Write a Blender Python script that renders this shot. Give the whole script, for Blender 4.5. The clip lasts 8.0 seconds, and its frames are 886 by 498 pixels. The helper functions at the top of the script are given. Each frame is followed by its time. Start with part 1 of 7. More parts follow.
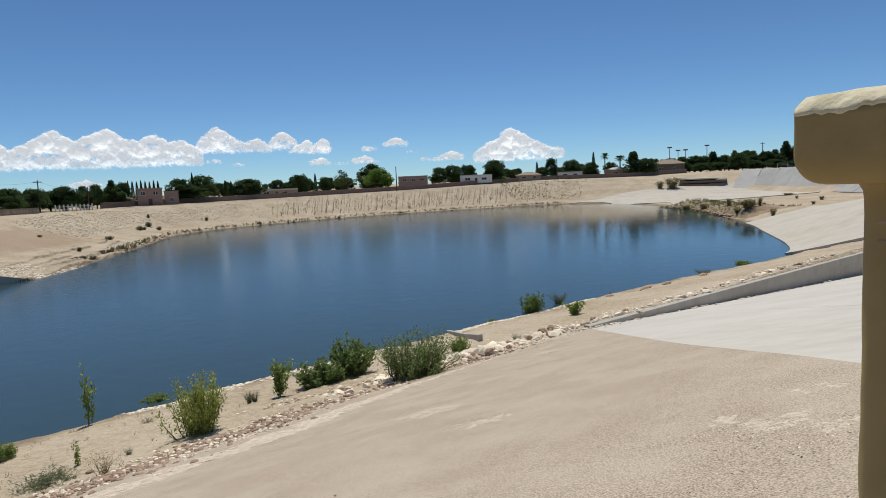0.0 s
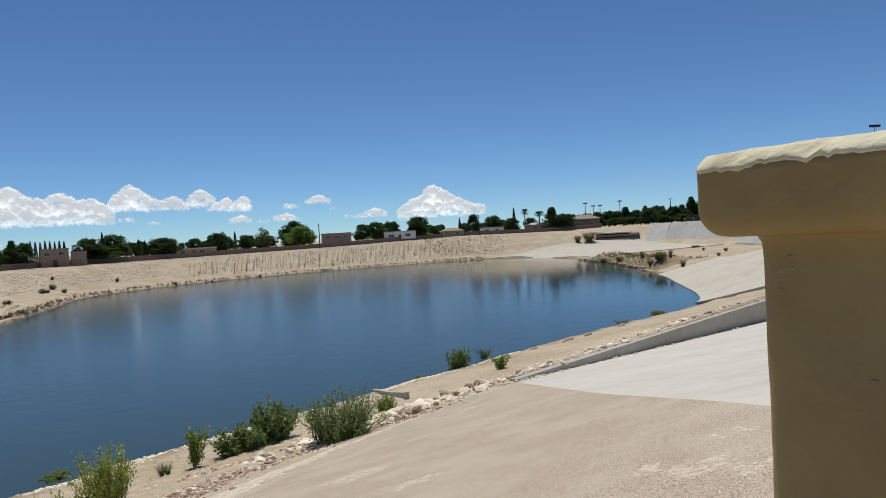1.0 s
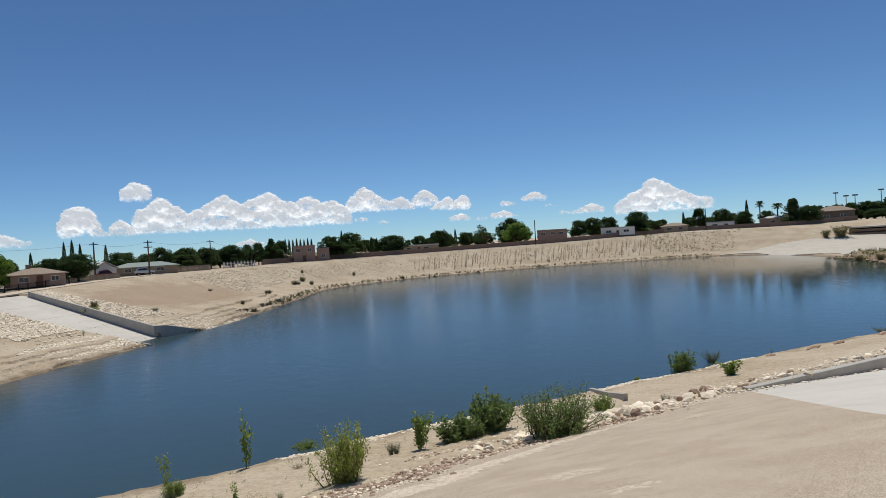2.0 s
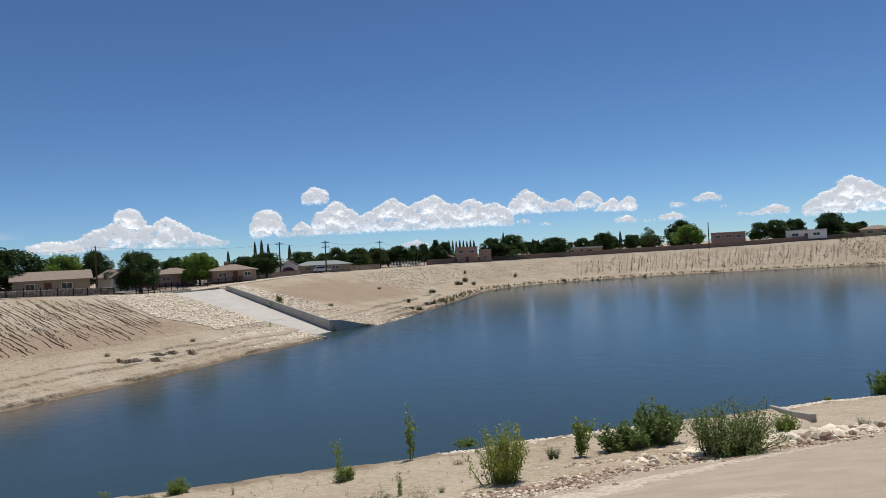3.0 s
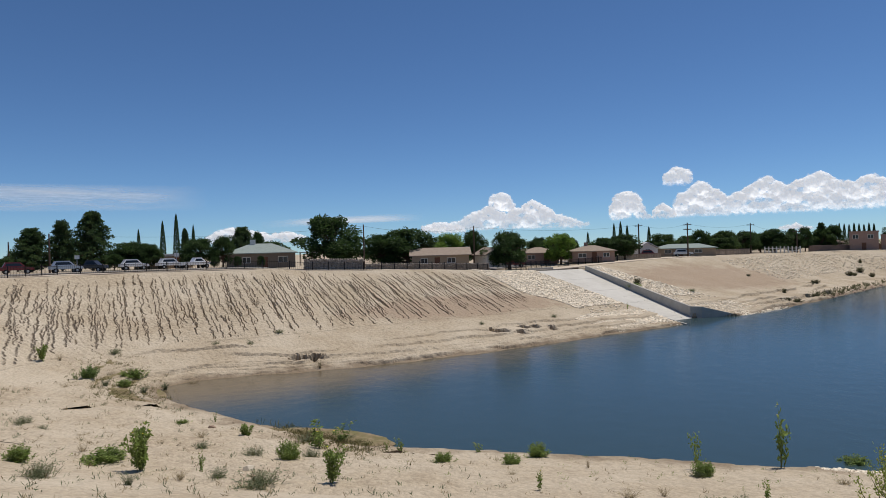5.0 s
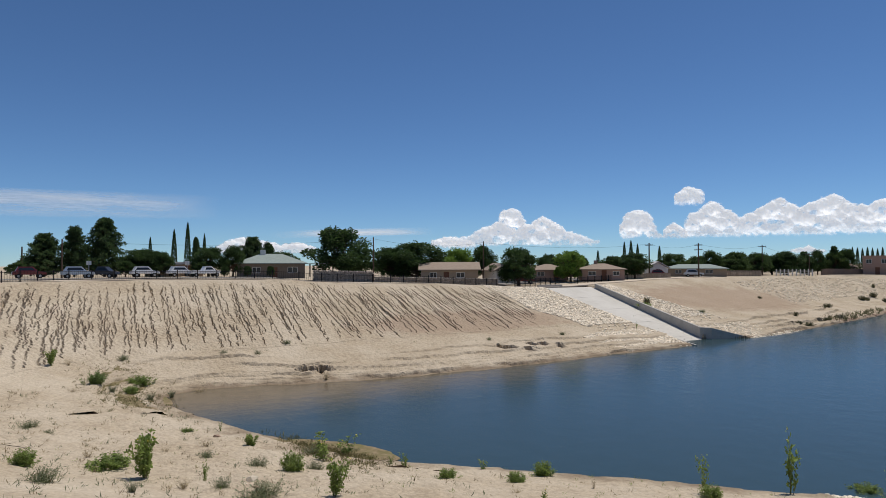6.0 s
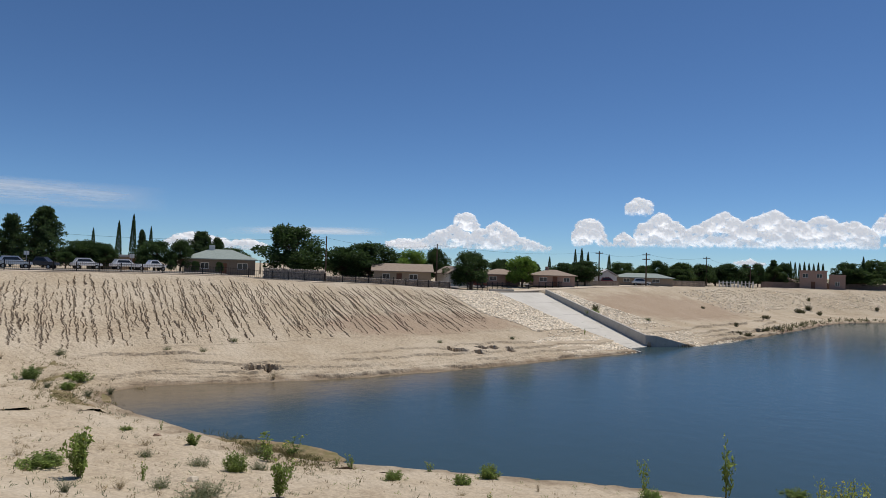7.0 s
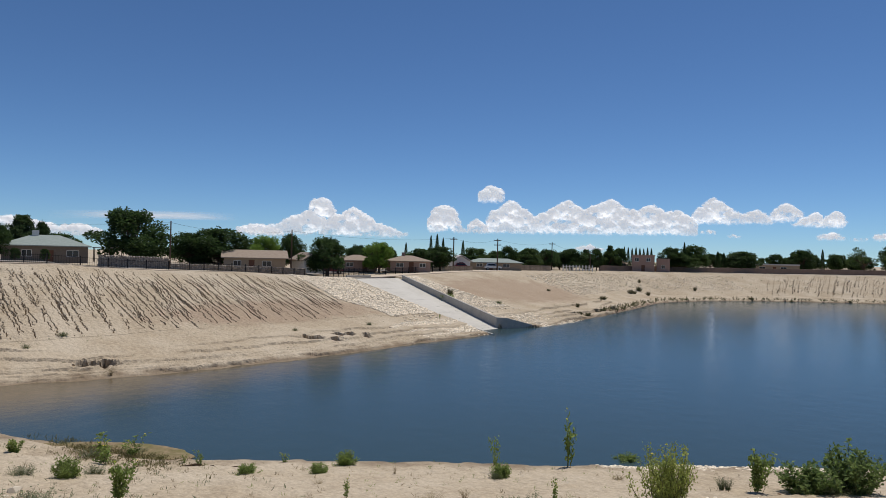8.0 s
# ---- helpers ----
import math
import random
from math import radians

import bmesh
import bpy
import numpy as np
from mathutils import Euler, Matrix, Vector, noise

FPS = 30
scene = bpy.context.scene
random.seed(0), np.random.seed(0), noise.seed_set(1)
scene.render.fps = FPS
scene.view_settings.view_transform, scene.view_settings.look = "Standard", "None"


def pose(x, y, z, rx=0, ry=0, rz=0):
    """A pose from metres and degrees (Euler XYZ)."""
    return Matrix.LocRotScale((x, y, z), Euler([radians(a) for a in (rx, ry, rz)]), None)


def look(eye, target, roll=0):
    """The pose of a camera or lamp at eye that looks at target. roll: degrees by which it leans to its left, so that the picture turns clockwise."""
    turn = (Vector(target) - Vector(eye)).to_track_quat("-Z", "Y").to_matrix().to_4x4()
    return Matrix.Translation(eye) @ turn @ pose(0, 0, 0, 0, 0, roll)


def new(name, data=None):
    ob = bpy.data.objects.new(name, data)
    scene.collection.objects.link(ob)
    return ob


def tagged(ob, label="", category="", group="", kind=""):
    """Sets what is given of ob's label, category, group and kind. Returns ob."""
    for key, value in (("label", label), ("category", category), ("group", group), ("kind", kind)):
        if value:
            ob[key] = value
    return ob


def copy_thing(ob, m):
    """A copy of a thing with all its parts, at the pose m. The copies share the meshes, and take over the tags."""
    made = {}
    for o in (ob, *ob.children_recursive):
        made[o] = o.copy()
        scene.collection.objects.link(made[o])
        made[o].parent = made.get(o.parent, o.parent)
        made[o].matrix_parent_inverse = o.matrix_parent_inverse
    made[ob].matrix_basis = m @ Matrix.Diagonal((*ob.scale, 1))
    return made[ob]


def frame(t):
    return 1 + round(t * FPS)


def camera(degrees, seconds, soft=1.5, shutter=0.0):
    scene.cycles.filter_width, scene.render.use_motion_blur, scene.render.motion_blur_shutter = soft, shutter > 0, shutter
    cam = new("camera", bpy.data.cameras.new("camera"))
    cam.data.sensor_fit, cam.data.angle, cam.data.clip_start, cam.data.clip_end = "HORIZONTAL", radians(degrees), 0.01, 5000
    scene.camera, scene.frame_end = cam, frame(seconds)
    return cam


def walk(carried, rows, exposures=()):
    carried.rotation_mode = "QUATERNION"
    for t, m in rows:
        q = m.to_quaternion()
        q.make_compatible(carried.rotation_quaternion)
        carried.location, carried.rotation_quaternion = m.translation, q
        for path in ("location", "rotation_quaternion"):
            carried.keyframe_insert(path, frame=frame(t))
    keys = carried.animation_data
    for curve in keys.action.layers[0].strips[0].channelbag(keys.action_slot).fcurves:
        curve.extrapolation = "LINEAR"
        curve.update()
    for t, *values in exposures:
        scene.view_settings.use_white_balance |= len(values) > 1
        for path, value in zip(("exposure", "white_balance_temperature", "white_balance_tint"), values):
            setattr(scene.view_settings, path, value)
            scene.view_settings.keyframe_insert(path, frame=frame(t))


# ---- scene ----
# World: water level z = 0, x to the east, y away from the spectator; the eye is 10.4 m above the water.

# ---------------------------------------------------------------- camera
EYE = (0.0, 0.0, 10.4)
cam = camera(68.0, 8.0, soft=0.8)
# seconds, pitch, roll, yaw in degrees
PATH = [
    (0.0, -5.83, 2.59, -0.26),
    (0.5, -3.44, 2.90, -10.20),
    (0.6, -2.77, 3.00, -10.41),
    (1.0, -1.28, 3.22, -6.89),
    (1.5, -1.16, 3.27, 1.13),
    (2.0, -0.48, 3.54, 11.79),
    (2.2, 0.34, 3.42, 16.19),
    (3.3, 0.47, 2.09, 31.70),
    (3.5, 0.71, 1.19, 37.16),
    (4.0, 0.33, 0.40, 42.50),
    (4.5, 0.15, 1.10, 47.89),
    (5.0, 0.10, 1.56, 56.40),
    (5.2, 0.70, 0.87, 57.37),
    (6.5, 1.48, -0.69, 56.34),
    (7.0, 1.61, -1.62, 53.13),
    (7.5, 0.69, -1.60, 48.18),
    (8.0, 0.70, -1.31, 40.69),
]
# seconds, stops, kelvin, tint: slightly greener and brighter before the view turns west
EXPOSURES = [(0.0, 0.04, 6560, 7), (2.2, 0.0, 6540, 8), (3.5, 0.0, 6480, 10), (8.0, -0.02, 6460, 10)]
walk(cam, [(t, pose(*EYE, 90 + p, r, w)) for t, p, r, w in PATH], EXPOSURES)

# ---------------------------------------------------------------- light
SUN_FROM = Vector((-0.05, 0.92, 2.3)).normalized()
world = bpy.data.worlds.new("sky")
scene.world = world
world.use_nodes = True
wn = world.node_tree.nodes
sky = wn.new("ShaderNodeTexSky")
sky.sky_type = "NISHITA"
sky.sun_disc = False
sky.sun_elevation = math.asin(SUN_FROM.z)
sky.sun_rotation = math.atan2(SUN_FROM.x, SUN_FROM.y)
sky.altitude = 1200
sky.air_density = 0.75
sky.dust_density = 0.0
sky.ozone_density = 2.0
tint = wn.new("ShaderNodeMix")
tint.data_type, tint.blend_type = "RGBA", "MULTIPLY"
tint.inputs["Factor"].default_value = 1.0
tint.inputs["B"].default_value = (0.71, 0.95, 1.17, 1)
world.node_tree.links.new(sky.outputs[0], tint.inputs["A"])
world.node_tree.links.new(tint.outputs["Result"], wn["Background"].inputs[0])
wn["Background"].inputs[1].default_value = 0.076
sun = new("sun", bpy.data.lights.new("sun", "SUN"))
sun.data.energy = 3.6
sun.data.angle = radians(0.53)
sun.data.color = (1.0, 0.95, 0.88)
sun.matrix_world = look(SUN_FROM * 100, (0, 0, 0))


# ---------------------------------------------------------------- materials
def material(name, base, rough=0.8, metal=0.0, spec=0.3, second=None, scale=1.0, amount=0.5, third=None, scale3=0.05, amount3=0.5, bump=0.0, bump_scale=8.0, bump_dist=0.05, jitter=0.0, thin=0.0):
    """A surface with two scales of colour variation and fine relief, in world metres."""
    m = bpy.data.materials.new(name)
    m.use_nodes = True
    nt = m.node_tree
    n, l = nt.nodes, nt.links
    b = n["Principled BSDF"]
    b.inputs["Roughness"].default_value = rough
    b.inputs["Metallic"].default_value = metal
    b.inputs["Specular IOR Level"].default_value = spec
    geo = n.new("ShaderNodeNewGeometry")
    colour = n.new("ShaderNodeRGB")
    colour.outputs[0].default_value = (*base, 1)
    out = colour.outputs[0]
    for col, sc, am, detail in ((second, scale, amount, 6), (third, scale3, amount3, 4)):
        if col is None:
            continue
        tex = n.new("ShaderNodeTexNoise")
        tex.inputs["Scale"].default_value = sc
        tex.inputs["Detail"].default_value = detail
        tex.inputs["Roughness"].default_value = 0.6
        l.new(geo.outputs["Position"], tex.inputs["Vector"])
        ramp = n.new("ShaderNodeMapRange")
        ramp.inputs["From Min"].default_value = 0.38
        ramp.inputs["From Max"].default_value = 0.64
        ramp.inputs["To Max"].default_value = am
        l.new(tex.outputs["Fac"], ramp.inputs["Value"])
        mix = n.new("ShaderNodeMix")
        mix.data_type = "RGBA"
        l.new(ramp.outputs[0], mix.inputs["Factor"])
        l.new(out, mix.inputs["A"])
        mix.inputs["B"].default_value = (*col, 1)
        out = mix.outputs["Result"]
    if jitter:
        info = n.new("ShaderNodeObjectInfo")
        add = n.new("ShaderNodeMath")
        add.operation = "ADD"
        l.new(info.outputs["Random"], add.inputs[0])
        l.new(geo.outputs["Random Per Island"], add.inputs[1])
        frac = n.new("ShaderNodeMath")
        frac.operation = "FRACT"
        l.new(add.outputs[0], frac.inputs[0])
        vary = n.new("ShaderNodeMapRange")
        vary.inputs["To Min"].default_value = 1 - jitter
        vary.inputs["To Max"].default_value = 1 + jitter
        l.new(frac.outputs[0], vary.inputs["Value"])
        hsv = n.new("ShaderNodeHueSaturation")
        l.new(vary.outputs[0], hsv.inputs["Value"])
        l.new(out, hsv.inputs["Color"])
        out = hsv.outputs["Color"]
    l.new(out, b.inputs["Base Color"])
    if thin:  # leaves glow where the sun stands behind them
        glow = n.new("ShaderNodeBsdfTranslucent")
        l.new(out, glow.inputs[0])
        both = n.new("ShaderNodeMixShader")
        both.inputs[0].default_value = thin
        l.new(b.outputs[0], both.inputs[1])
        l.new(glow.outputs[0], both.inputs[2])
        l.new(both.outputs[0], n["Material Output"].inputs[0])
    if bump:
        tex = n.new("ShaderNodeTexNoise")
        tex.inputs["Scale"].default_value = bump_scale
        tex.inputs["Detail"].default_value = 5
        l.new(geo.outputs["Position"], tex.inputs["Vector"])
        bm_node = n.new("ShaderNodeBump")
        bm_node.inputs["Strength"].default_value = bump
        bm_node.inputs["Distance"].default_value = bump_dist
        l.new(tex.outputs["Fac"], bm_node.inputs["Height"])
        l.new(bm_node.outputs[0], b.inputs["Normal"])
    return m


def damp_sand():
    """Sand that is darker where it is wet, along the water's edge."""
    m = material("sand", (0.475, 0.385, 0.27), 0.95, spec=0.1, second=(0.33, 0.26, 0.18), scale=2.6, amount=0.7, third=(0.55, 0.465, 0.35), scale3=0.16, amount3=0.75, bump=0.9, bump_scale=2.6, bump_dist=0.22)
    n, l = m.node_tree.nodes, m.node_tree.links
    b = n["Principled BSDF"]
    src = b.inputs["Base Color"].links[0].from_socket
    geo = n.new("ShaderNodeNewGeometry")
    xyz = n.new("ShaderNodeSeparateXYZ")
    l.new(geo.outputs["Position"], xyz.inputs[0])
    tex = n.new("ShaderNodeTexNoise")
    tex.inputs["Scale"].default_value = 0.5
    tex.inputs["Detail"].default_value = 5
    l.new(geo.outputs["Position"], tex.inputs["Vector"])
    sway = n.new("ShaderNodeMath")
    sway.operation = "MULTIPLY_ADD"
    l.new(tex.outputs["Fac"], sway.inputs[0])
    sway.inputs[1].default_value = -0.9
    l.new(xyz.outputs["Z"], sway.inputs[2])
    wet = n.new("ShaderNodeMapRange")
    wet.inputs["From Min"].default_value = -0.38
    wet.inputs["From Max"].default_value = -0.02
    wet.inputs["To Min"].default_value = 0.75
    wet.inputs["To Max"].default_value = 0.0
    l.new(sway.outputs[0], wet.inputs["Value"])
    mix = n.new("ShaderNodeMix")
    mix.data_type = "RGBA"
    l.new(wet.outputs[0], mix.inputs["Factor"])
    l.new(src, mix.inputs["A"])
    mix.inputs["B"].default_value = (0.17, 0.12, 0.075, 1)
    out = mix.outputs["Result"]
    # bare brown silt on the corner slope and above the cove
    for cx, cy, rx, ry in ((-76.0, 112.0, 8.5, 24.0), (-69.0, 50.0, 4.0, 17.0)):
        near = n.new("ShaderNodeVectorMath")
        near.operation = "MULTIPLY_ADD"
        l.new(geo.outputs["Position"], near.inputs[0])
        near.inputs[1].default_value = (1 / rx, 1 / ry, 0)
        near.inputs[2].default_value = (-cx / rx, -cy / ry, 0)
        far = n.new("ShaderNodeVectorMath")
        far.operation = "LENGTH"
        l.new(near.outputs[0], far.inputs[0])
        edge = n.new("ShaderNodeMath")
        edge.operation = "ADD"
        l.new(far.outputs["Value"], edge.inputs[0])
        l.new(tex.outputs["Fac"], edge.inputs[1])
        silt = n.new("ShaderNodeMapRange")
        silt.inputs["From Min"].default_value = 1.25
        silt.inputs["From Max"].default_value = 1.6
        silt.inputs["To Min"].default_value = 0.75
        silt.inputs["To Max"].default_value = 0.0
        l.new(edge.outputs[0], silt.inputs["Value"])
        blend = n.new("ShaderNodeMix")
        blend.data_type = "RGBA"
        l.new(silt.outputs[0], blend.inputs["Factor"])
        l.new(out, blend.inputs["A"])
        blend.inputs["B"].default_value = (0.36, 0.265, 0.185, 1)
        out = blend.outputs["Result"]
    # dark grit and pale crumbs
    grit = n.new("ShaderNodeTexNoise")
    grit.inputs["Scale"].default_value = 7.0
    grit.inputs["Detail"].default_value = 6
    grit.inputs["Roughness"].default_value = 0.75
    l.new(geo.outputs["Position"], grit.inputs["Vector"])
    grains = n.new("ShaderNodeMapRange")
    grains.inputs["From Min"].default_value = 0.3
    grains.inputs["From Max"].default_value = 0.7
    grains.inputs["To Min"].default_value = 0.78
    grains.inputs["To Max"].default_value = 1.2
    l.new(grit.outputs["Fac"], grains.inputs["Value"])
    hsv = n.new("ShaderNodeHueSaturation")
    l.new(grains.outputs[0], hsv.inputs["Value"])
    l.new(out, hsv.inputs["Color"])
    l.new(hsv.outputs["Color"], b.inputs["Base Color"])
    return m


SAND = damp_sand()
PAVE = material("chip_seal", (0.60, 0.495, 0.38), 0.95, spec=0.1, second=(0.20, 0.155, 0.11), scale=60, amount=1.0, third=(0.62, 0.53, 0.42), scale3=0.8, amount3=0.3, bump=0.15, bump_scale=60, bump_dist=0.01)
PALE_EDGE = material("worn_pale_edge", (0.70, 0.60, 0.48), 0.95, spec=0.1, second=(0.42, 0.34, 0.25), scale=6, amount=0.9, bump=0.5, bump_scale=20, bump_dist=0.03)
WORN = material("worn_chip_seal", (0.66, 0.56, 0.44), 0.95, spec=0.1, second=(0.38, 0.31, 0.23), scale=18, amount=0.9, bump=0.3, bump_scale=30, bump_dist=0.02)
CONCRETE = material("concrete", (0.56, 0.525, 0.46), 0.9, spec=0.15, second=(0.46, 0.43, 0.37), scale=1.4, amount=0.6, third=(0.62, 0.585, 0.52), scale3=0.18, amount3=0.6, bump=0.25, bump_scale=10, bump_dist=0.02)
CONCRETE_OLD = material("weathered_concrete", (0.45, 0.42, 0.37), 0.9, spec=0.15, second=(0.33, 0.30, 0.26), scale=1.1, amount=0.6, third=(0.50, 0.47, 0.42), scale3=0.25, amount3=0.6, bump=0.3, bump_scale=8, bump_dist=0.03)
CONCRETE_DUSTY = material("dusty_concrete", (0.54, 0.49, 0.405), 0.9, spec=0.15, second=(0.40, 0.36, 0.30), scale=0.35, amount=0.6, third=(0.55, 0.51, 0.44), scale3=0.06, amount3=0.6)
CONCRETE_GREY = material("grey_concrete", (0.37, 0.365, 0.345), 0.9, spec=0.15, second=(0.29, 0.285, 0.265), scale=0.5, amount=0.6, third=(0.42, 0.41, 0.38), scale3=0.09, amount3=0.6, jitter=0.07)
# the post's paint: sun coloured into the chalky top, shade into the sides
CHALK_SUNLIT = material("chalky_sunlit_cream_paint", (0.72, 0.65, 0.46), 0.85, spec=0.15, second=(0.50, 0.42, 0.26), scale=22, amount=0.6, third=(0.80, 0.74, 0.55), scale3=4.0, amount3=0.6, bump=0.7, bump_scale=45, bump_dist=0.008)
PAINT_SHADED = material("shaded_cream_paint", (0.35, 0.25, 0.10), 0.6, spec=0.3, second=(0.27, 0.19, 0.07), scale=5, amount=0.6, third=(0.42, 0.33, 0.15), scale3=1.6, amount3=0.5, bump=0.5, bump_scale=26, bump_dist=0.006)
STONE = material("pale_limestone", (0.78, 0.68, 0.53), 0.9, spec=0.15, second=(0.66, 0.56, 0.42), scale=5, amount=0.5, bump=0.4, bump_scale=12, bump_dist=0.03, jitter=0.28)
BROWN_ROCK = material("brown_rock", (0.37, 0.26, 0.19), 0.9, spec=0.15, second=(0.35, 0.25, 0.17), scale=5, amount=0.5, bump=0.5, bump_scale=10, bump_dist=0.04, jitter=0.2)
LEAF_DARK = material("dark_green_leaves", (0.045, 0.08, 0.025), 0.6, spec=0.25, second=(0.075, 0.125, 0.035), scale=0.6, amount=0.8, jitter=0.35, thin=0.45)
LEAF_LIME = material("bright_green_leaves", (0.15, 0.25, 0.04), 0.6, spec=0.25, second=(0.21, 0.30, 0.06), scale=0.8, amount=0.7, jitter=0.3, thin=0.45)
LEAF_MID = material("mid_green_leaves", (0.06, 0.105, 0.03), 0.6, spec=0.25, second=(0.10, 0.14, 0.04), scale=0.7, amount=0.7, jitter=0.35, thin=0.45)
LEAF_WEED = material("weed_leaves", (0.23, 0.31, 0.08), 0.6, spec=0.25, second=(0.29, 0.35, 0.11), scale=3, amount=0.7, jitter=0.35, thin=0.6)
LEAF_YELLOW = material("yellow_green_leaves", (0.34, 0.40, 0.10), 0.6, spec=0.25, second=(0.42, 0.44, 0.13), scale=3, amount=0.7, jitter=0.3, thin=0.6)
LEAF_GREY = material("grey_green_leaves", (0.21, 0.25, 0.14), 0.7, spec=0.2, second=(0.24, 0.25, 0.15), scale=3, amount=0.6, jitter=0.3, thin=0.6)
LEAF_SHRUB = material("shrub_leaves", (0.18, 0.26, 0.08), 0.6, spec=0.25, second=(0.24, 0.30, 0.11), scale=3, amount=0.7, jitter=0.35, thin=0.6)
LEAF_OLIVE = material("dull_olive_leaves", (0.13, 0.135, 0.065), 0.7, spec=0.2, second=(0.17, 0.155, 0.085), scale=2, amount=0.7, jitter=0.35, thin=0.45)
LEAF_STRAW = material("straw_olive_leaves", (0.23, 0.20, 0.09), 0.8, spec=0.15, second=(0.15, 0.15, 0.055), scale=1.5, amount=0.8, jitter=0.35, thin=0.35)
LEAF_DRY = material("dry_stalks", (0.36, 0.29, 0.17), 0.8, spec=0.15, second=(0.27, 0.22, 0.11), scale=3, amount=0.6, jitter=0.3)
FLOWER = material("yellow_petals", (0.75, 0.55, 0.03), 0.6)
BARK = material("bark", (0.13, 0.09, 0.06), 0.9, spec=0.1, second=(0.08, 0.06, 0.04), scale=3, amount=0.7, bump=0.6, bump_scale=12, bump_dist=0.03)
STEM = material("green_stems", (0.14, 0.15, 0.06), 0.8, spec=0.15, second=(0.18, 0.15, 0.08), scale=6, amount=0.5)
POLE_WOOD = material("pole_wood", (0.12, 0.085, 0.06), 0.9, spec=0.1, second=(0.07, 0.05, 0.04), scale=4, amount=0.6)
IRON = material("black_iron", (0.015, 0.015, 0.017), 0.5, metal=0.6, spec=0.4, second=(0.03, 0.028, 0.025), scale=6, amount=0.5)
GALVANISED = material("galvanised_steel", (0.42, 0.43, 0.44), 0.5, metal=0.7, second=(0.30, 0.31, 0.32), scale=3, amount=0.5)
BLUE_PAINT = material("blue_paint", (0.03, 0.055, 0.11), 0.6, spec=0.12, second=(0.05, 0.085, 0.16), scale=5, amount=0.5)
WHITE_PAINT = material("white_paint", (0.72, 0.70, 0.66), 0.7, second=(0.60, 0.57, 0.52), scale=2, amount=0.4)
STUCCO_TAN = material("tan_stucco", (0.37, 0.285, 0.20), 0.9, spec=0.15, second=(0.32, 0.24, 0.17), scale=1.5, amount=0.5, bump=0.3, bump_scale=20, bump_dist=0.01)
STUCCO_PINK = material("pink_stucco", (0.37, 0.25, 0.20), 0.9, spec=0.15, second=(0.32, 0.21, 0.165), scale=1.5, amount=0.5, bump=0.3, bump_scale=20, bump_dist=0.01)
STUCCO_GREY = material("grey_brick_wall", (0.20, 0.165, 0.13), 0.9, spec=0.15, second=(0.16, 0.13, 0.105), scale=2.5, amount=0.6, bump=0.3, bump_scale=20, bump_dist=0.01)
ROOF_GREEN = material("grey_green_shingles", (0.30, 0.34, 0.31), 0.9, spec=0.15, second=(0.24, 0.28, 0.25), scale=2, amount=0.6, bump=0.4, bump_scale=10, bump_dist=0.02)
ROOF_BROWN = material("brown_shingles", (0.34, 0.27, 0.21), 0.9, spec=0.15, second=(0.26, 0.20, 0.15), scale=2, amount=0.6, bump=0.4, bump_scale=10, bump_dist=0.02)
ROOF_PALE = material("pale_roofing", (0.55, 0.53, 0.50), 0.85, spec=0.2, second=(0.46, 0.44, 0.41), scale=1, amount=0.5)
DARK_GLASS = material("window_glass", (0.02, 0.025, 0.03), 0.08, spec=0.5)
DOOR_WOOD = material("door_wood", (0.16, 0.07, 0.04), 0.6, second=(0.11, 0.05, 0.03), scale=4, amount=0.5)
FENCE_WOOD = material("weathered_boards", (0.34, 0.27, 0.21), 0.9, spec=0.1, second=(0.25, 0.20, 0.15), scale=3, amount=0.6, jitter=0.2)
WALL_BROWN = material("brown_block_wall", (0.24, 0.175, 0.14), 0.9, spec=0.1, second=(0.18, 0.13, 0.105), scale=0.7, amount=0.6, bump=0.3, bump_scale=6, bump_dist=0.02)
GREY_ROCK = material("grey_field_stone", (0.36, 0.31, 0.26), 0.9, spec=0.1, second=(0.20, 0.18, 0.16), scale=3, amount=0.7, bump=0.6, bump_scale=5, bump_dist=0.06, jitter=0.3)
CAR_SILVER = material("silver_car_paint", (0.50, 0.51, 0.53), 0.3, metal=0.4, spec=0.5)
CAR_WHITE = material("white_car_paint", (0.75, 0.75, 0.75), 0.3, spec=0.5)
CAR_DARK = material("dark_car_paint", (0.03, 0.03, 0.035), 0.3, spec=0.5)
CAR_RED = material("dark_red_car_paint", (0.16, 0.02, 0.02), 0.3, spec=0.5)
TYRE = material("tyre_rubber", (0.02, 0.02, 0.02), 0.8, spec=0.2)
CALICHE = material("pale_caliche_track", (0.58, 0.49, 0.38), 0.95, spec=0.1, second=(0.50, 0.41, 0.31), scale=0.8, amount=0.6, bump=0.4, bump_scale=4, bump_dist=0.04)
ALGAE = material("drying_algae", (0.21, 0.155, 0.09), 0.9, spec=0.1, second=(0.34, 0.25, 0.16), scale=2.2, amount=0.85, third=(0.13, 0.14, 0.04), scale3=0.7, amount3=0.55, bump=0.6, bump_scale=8, bump_dist=0.05)


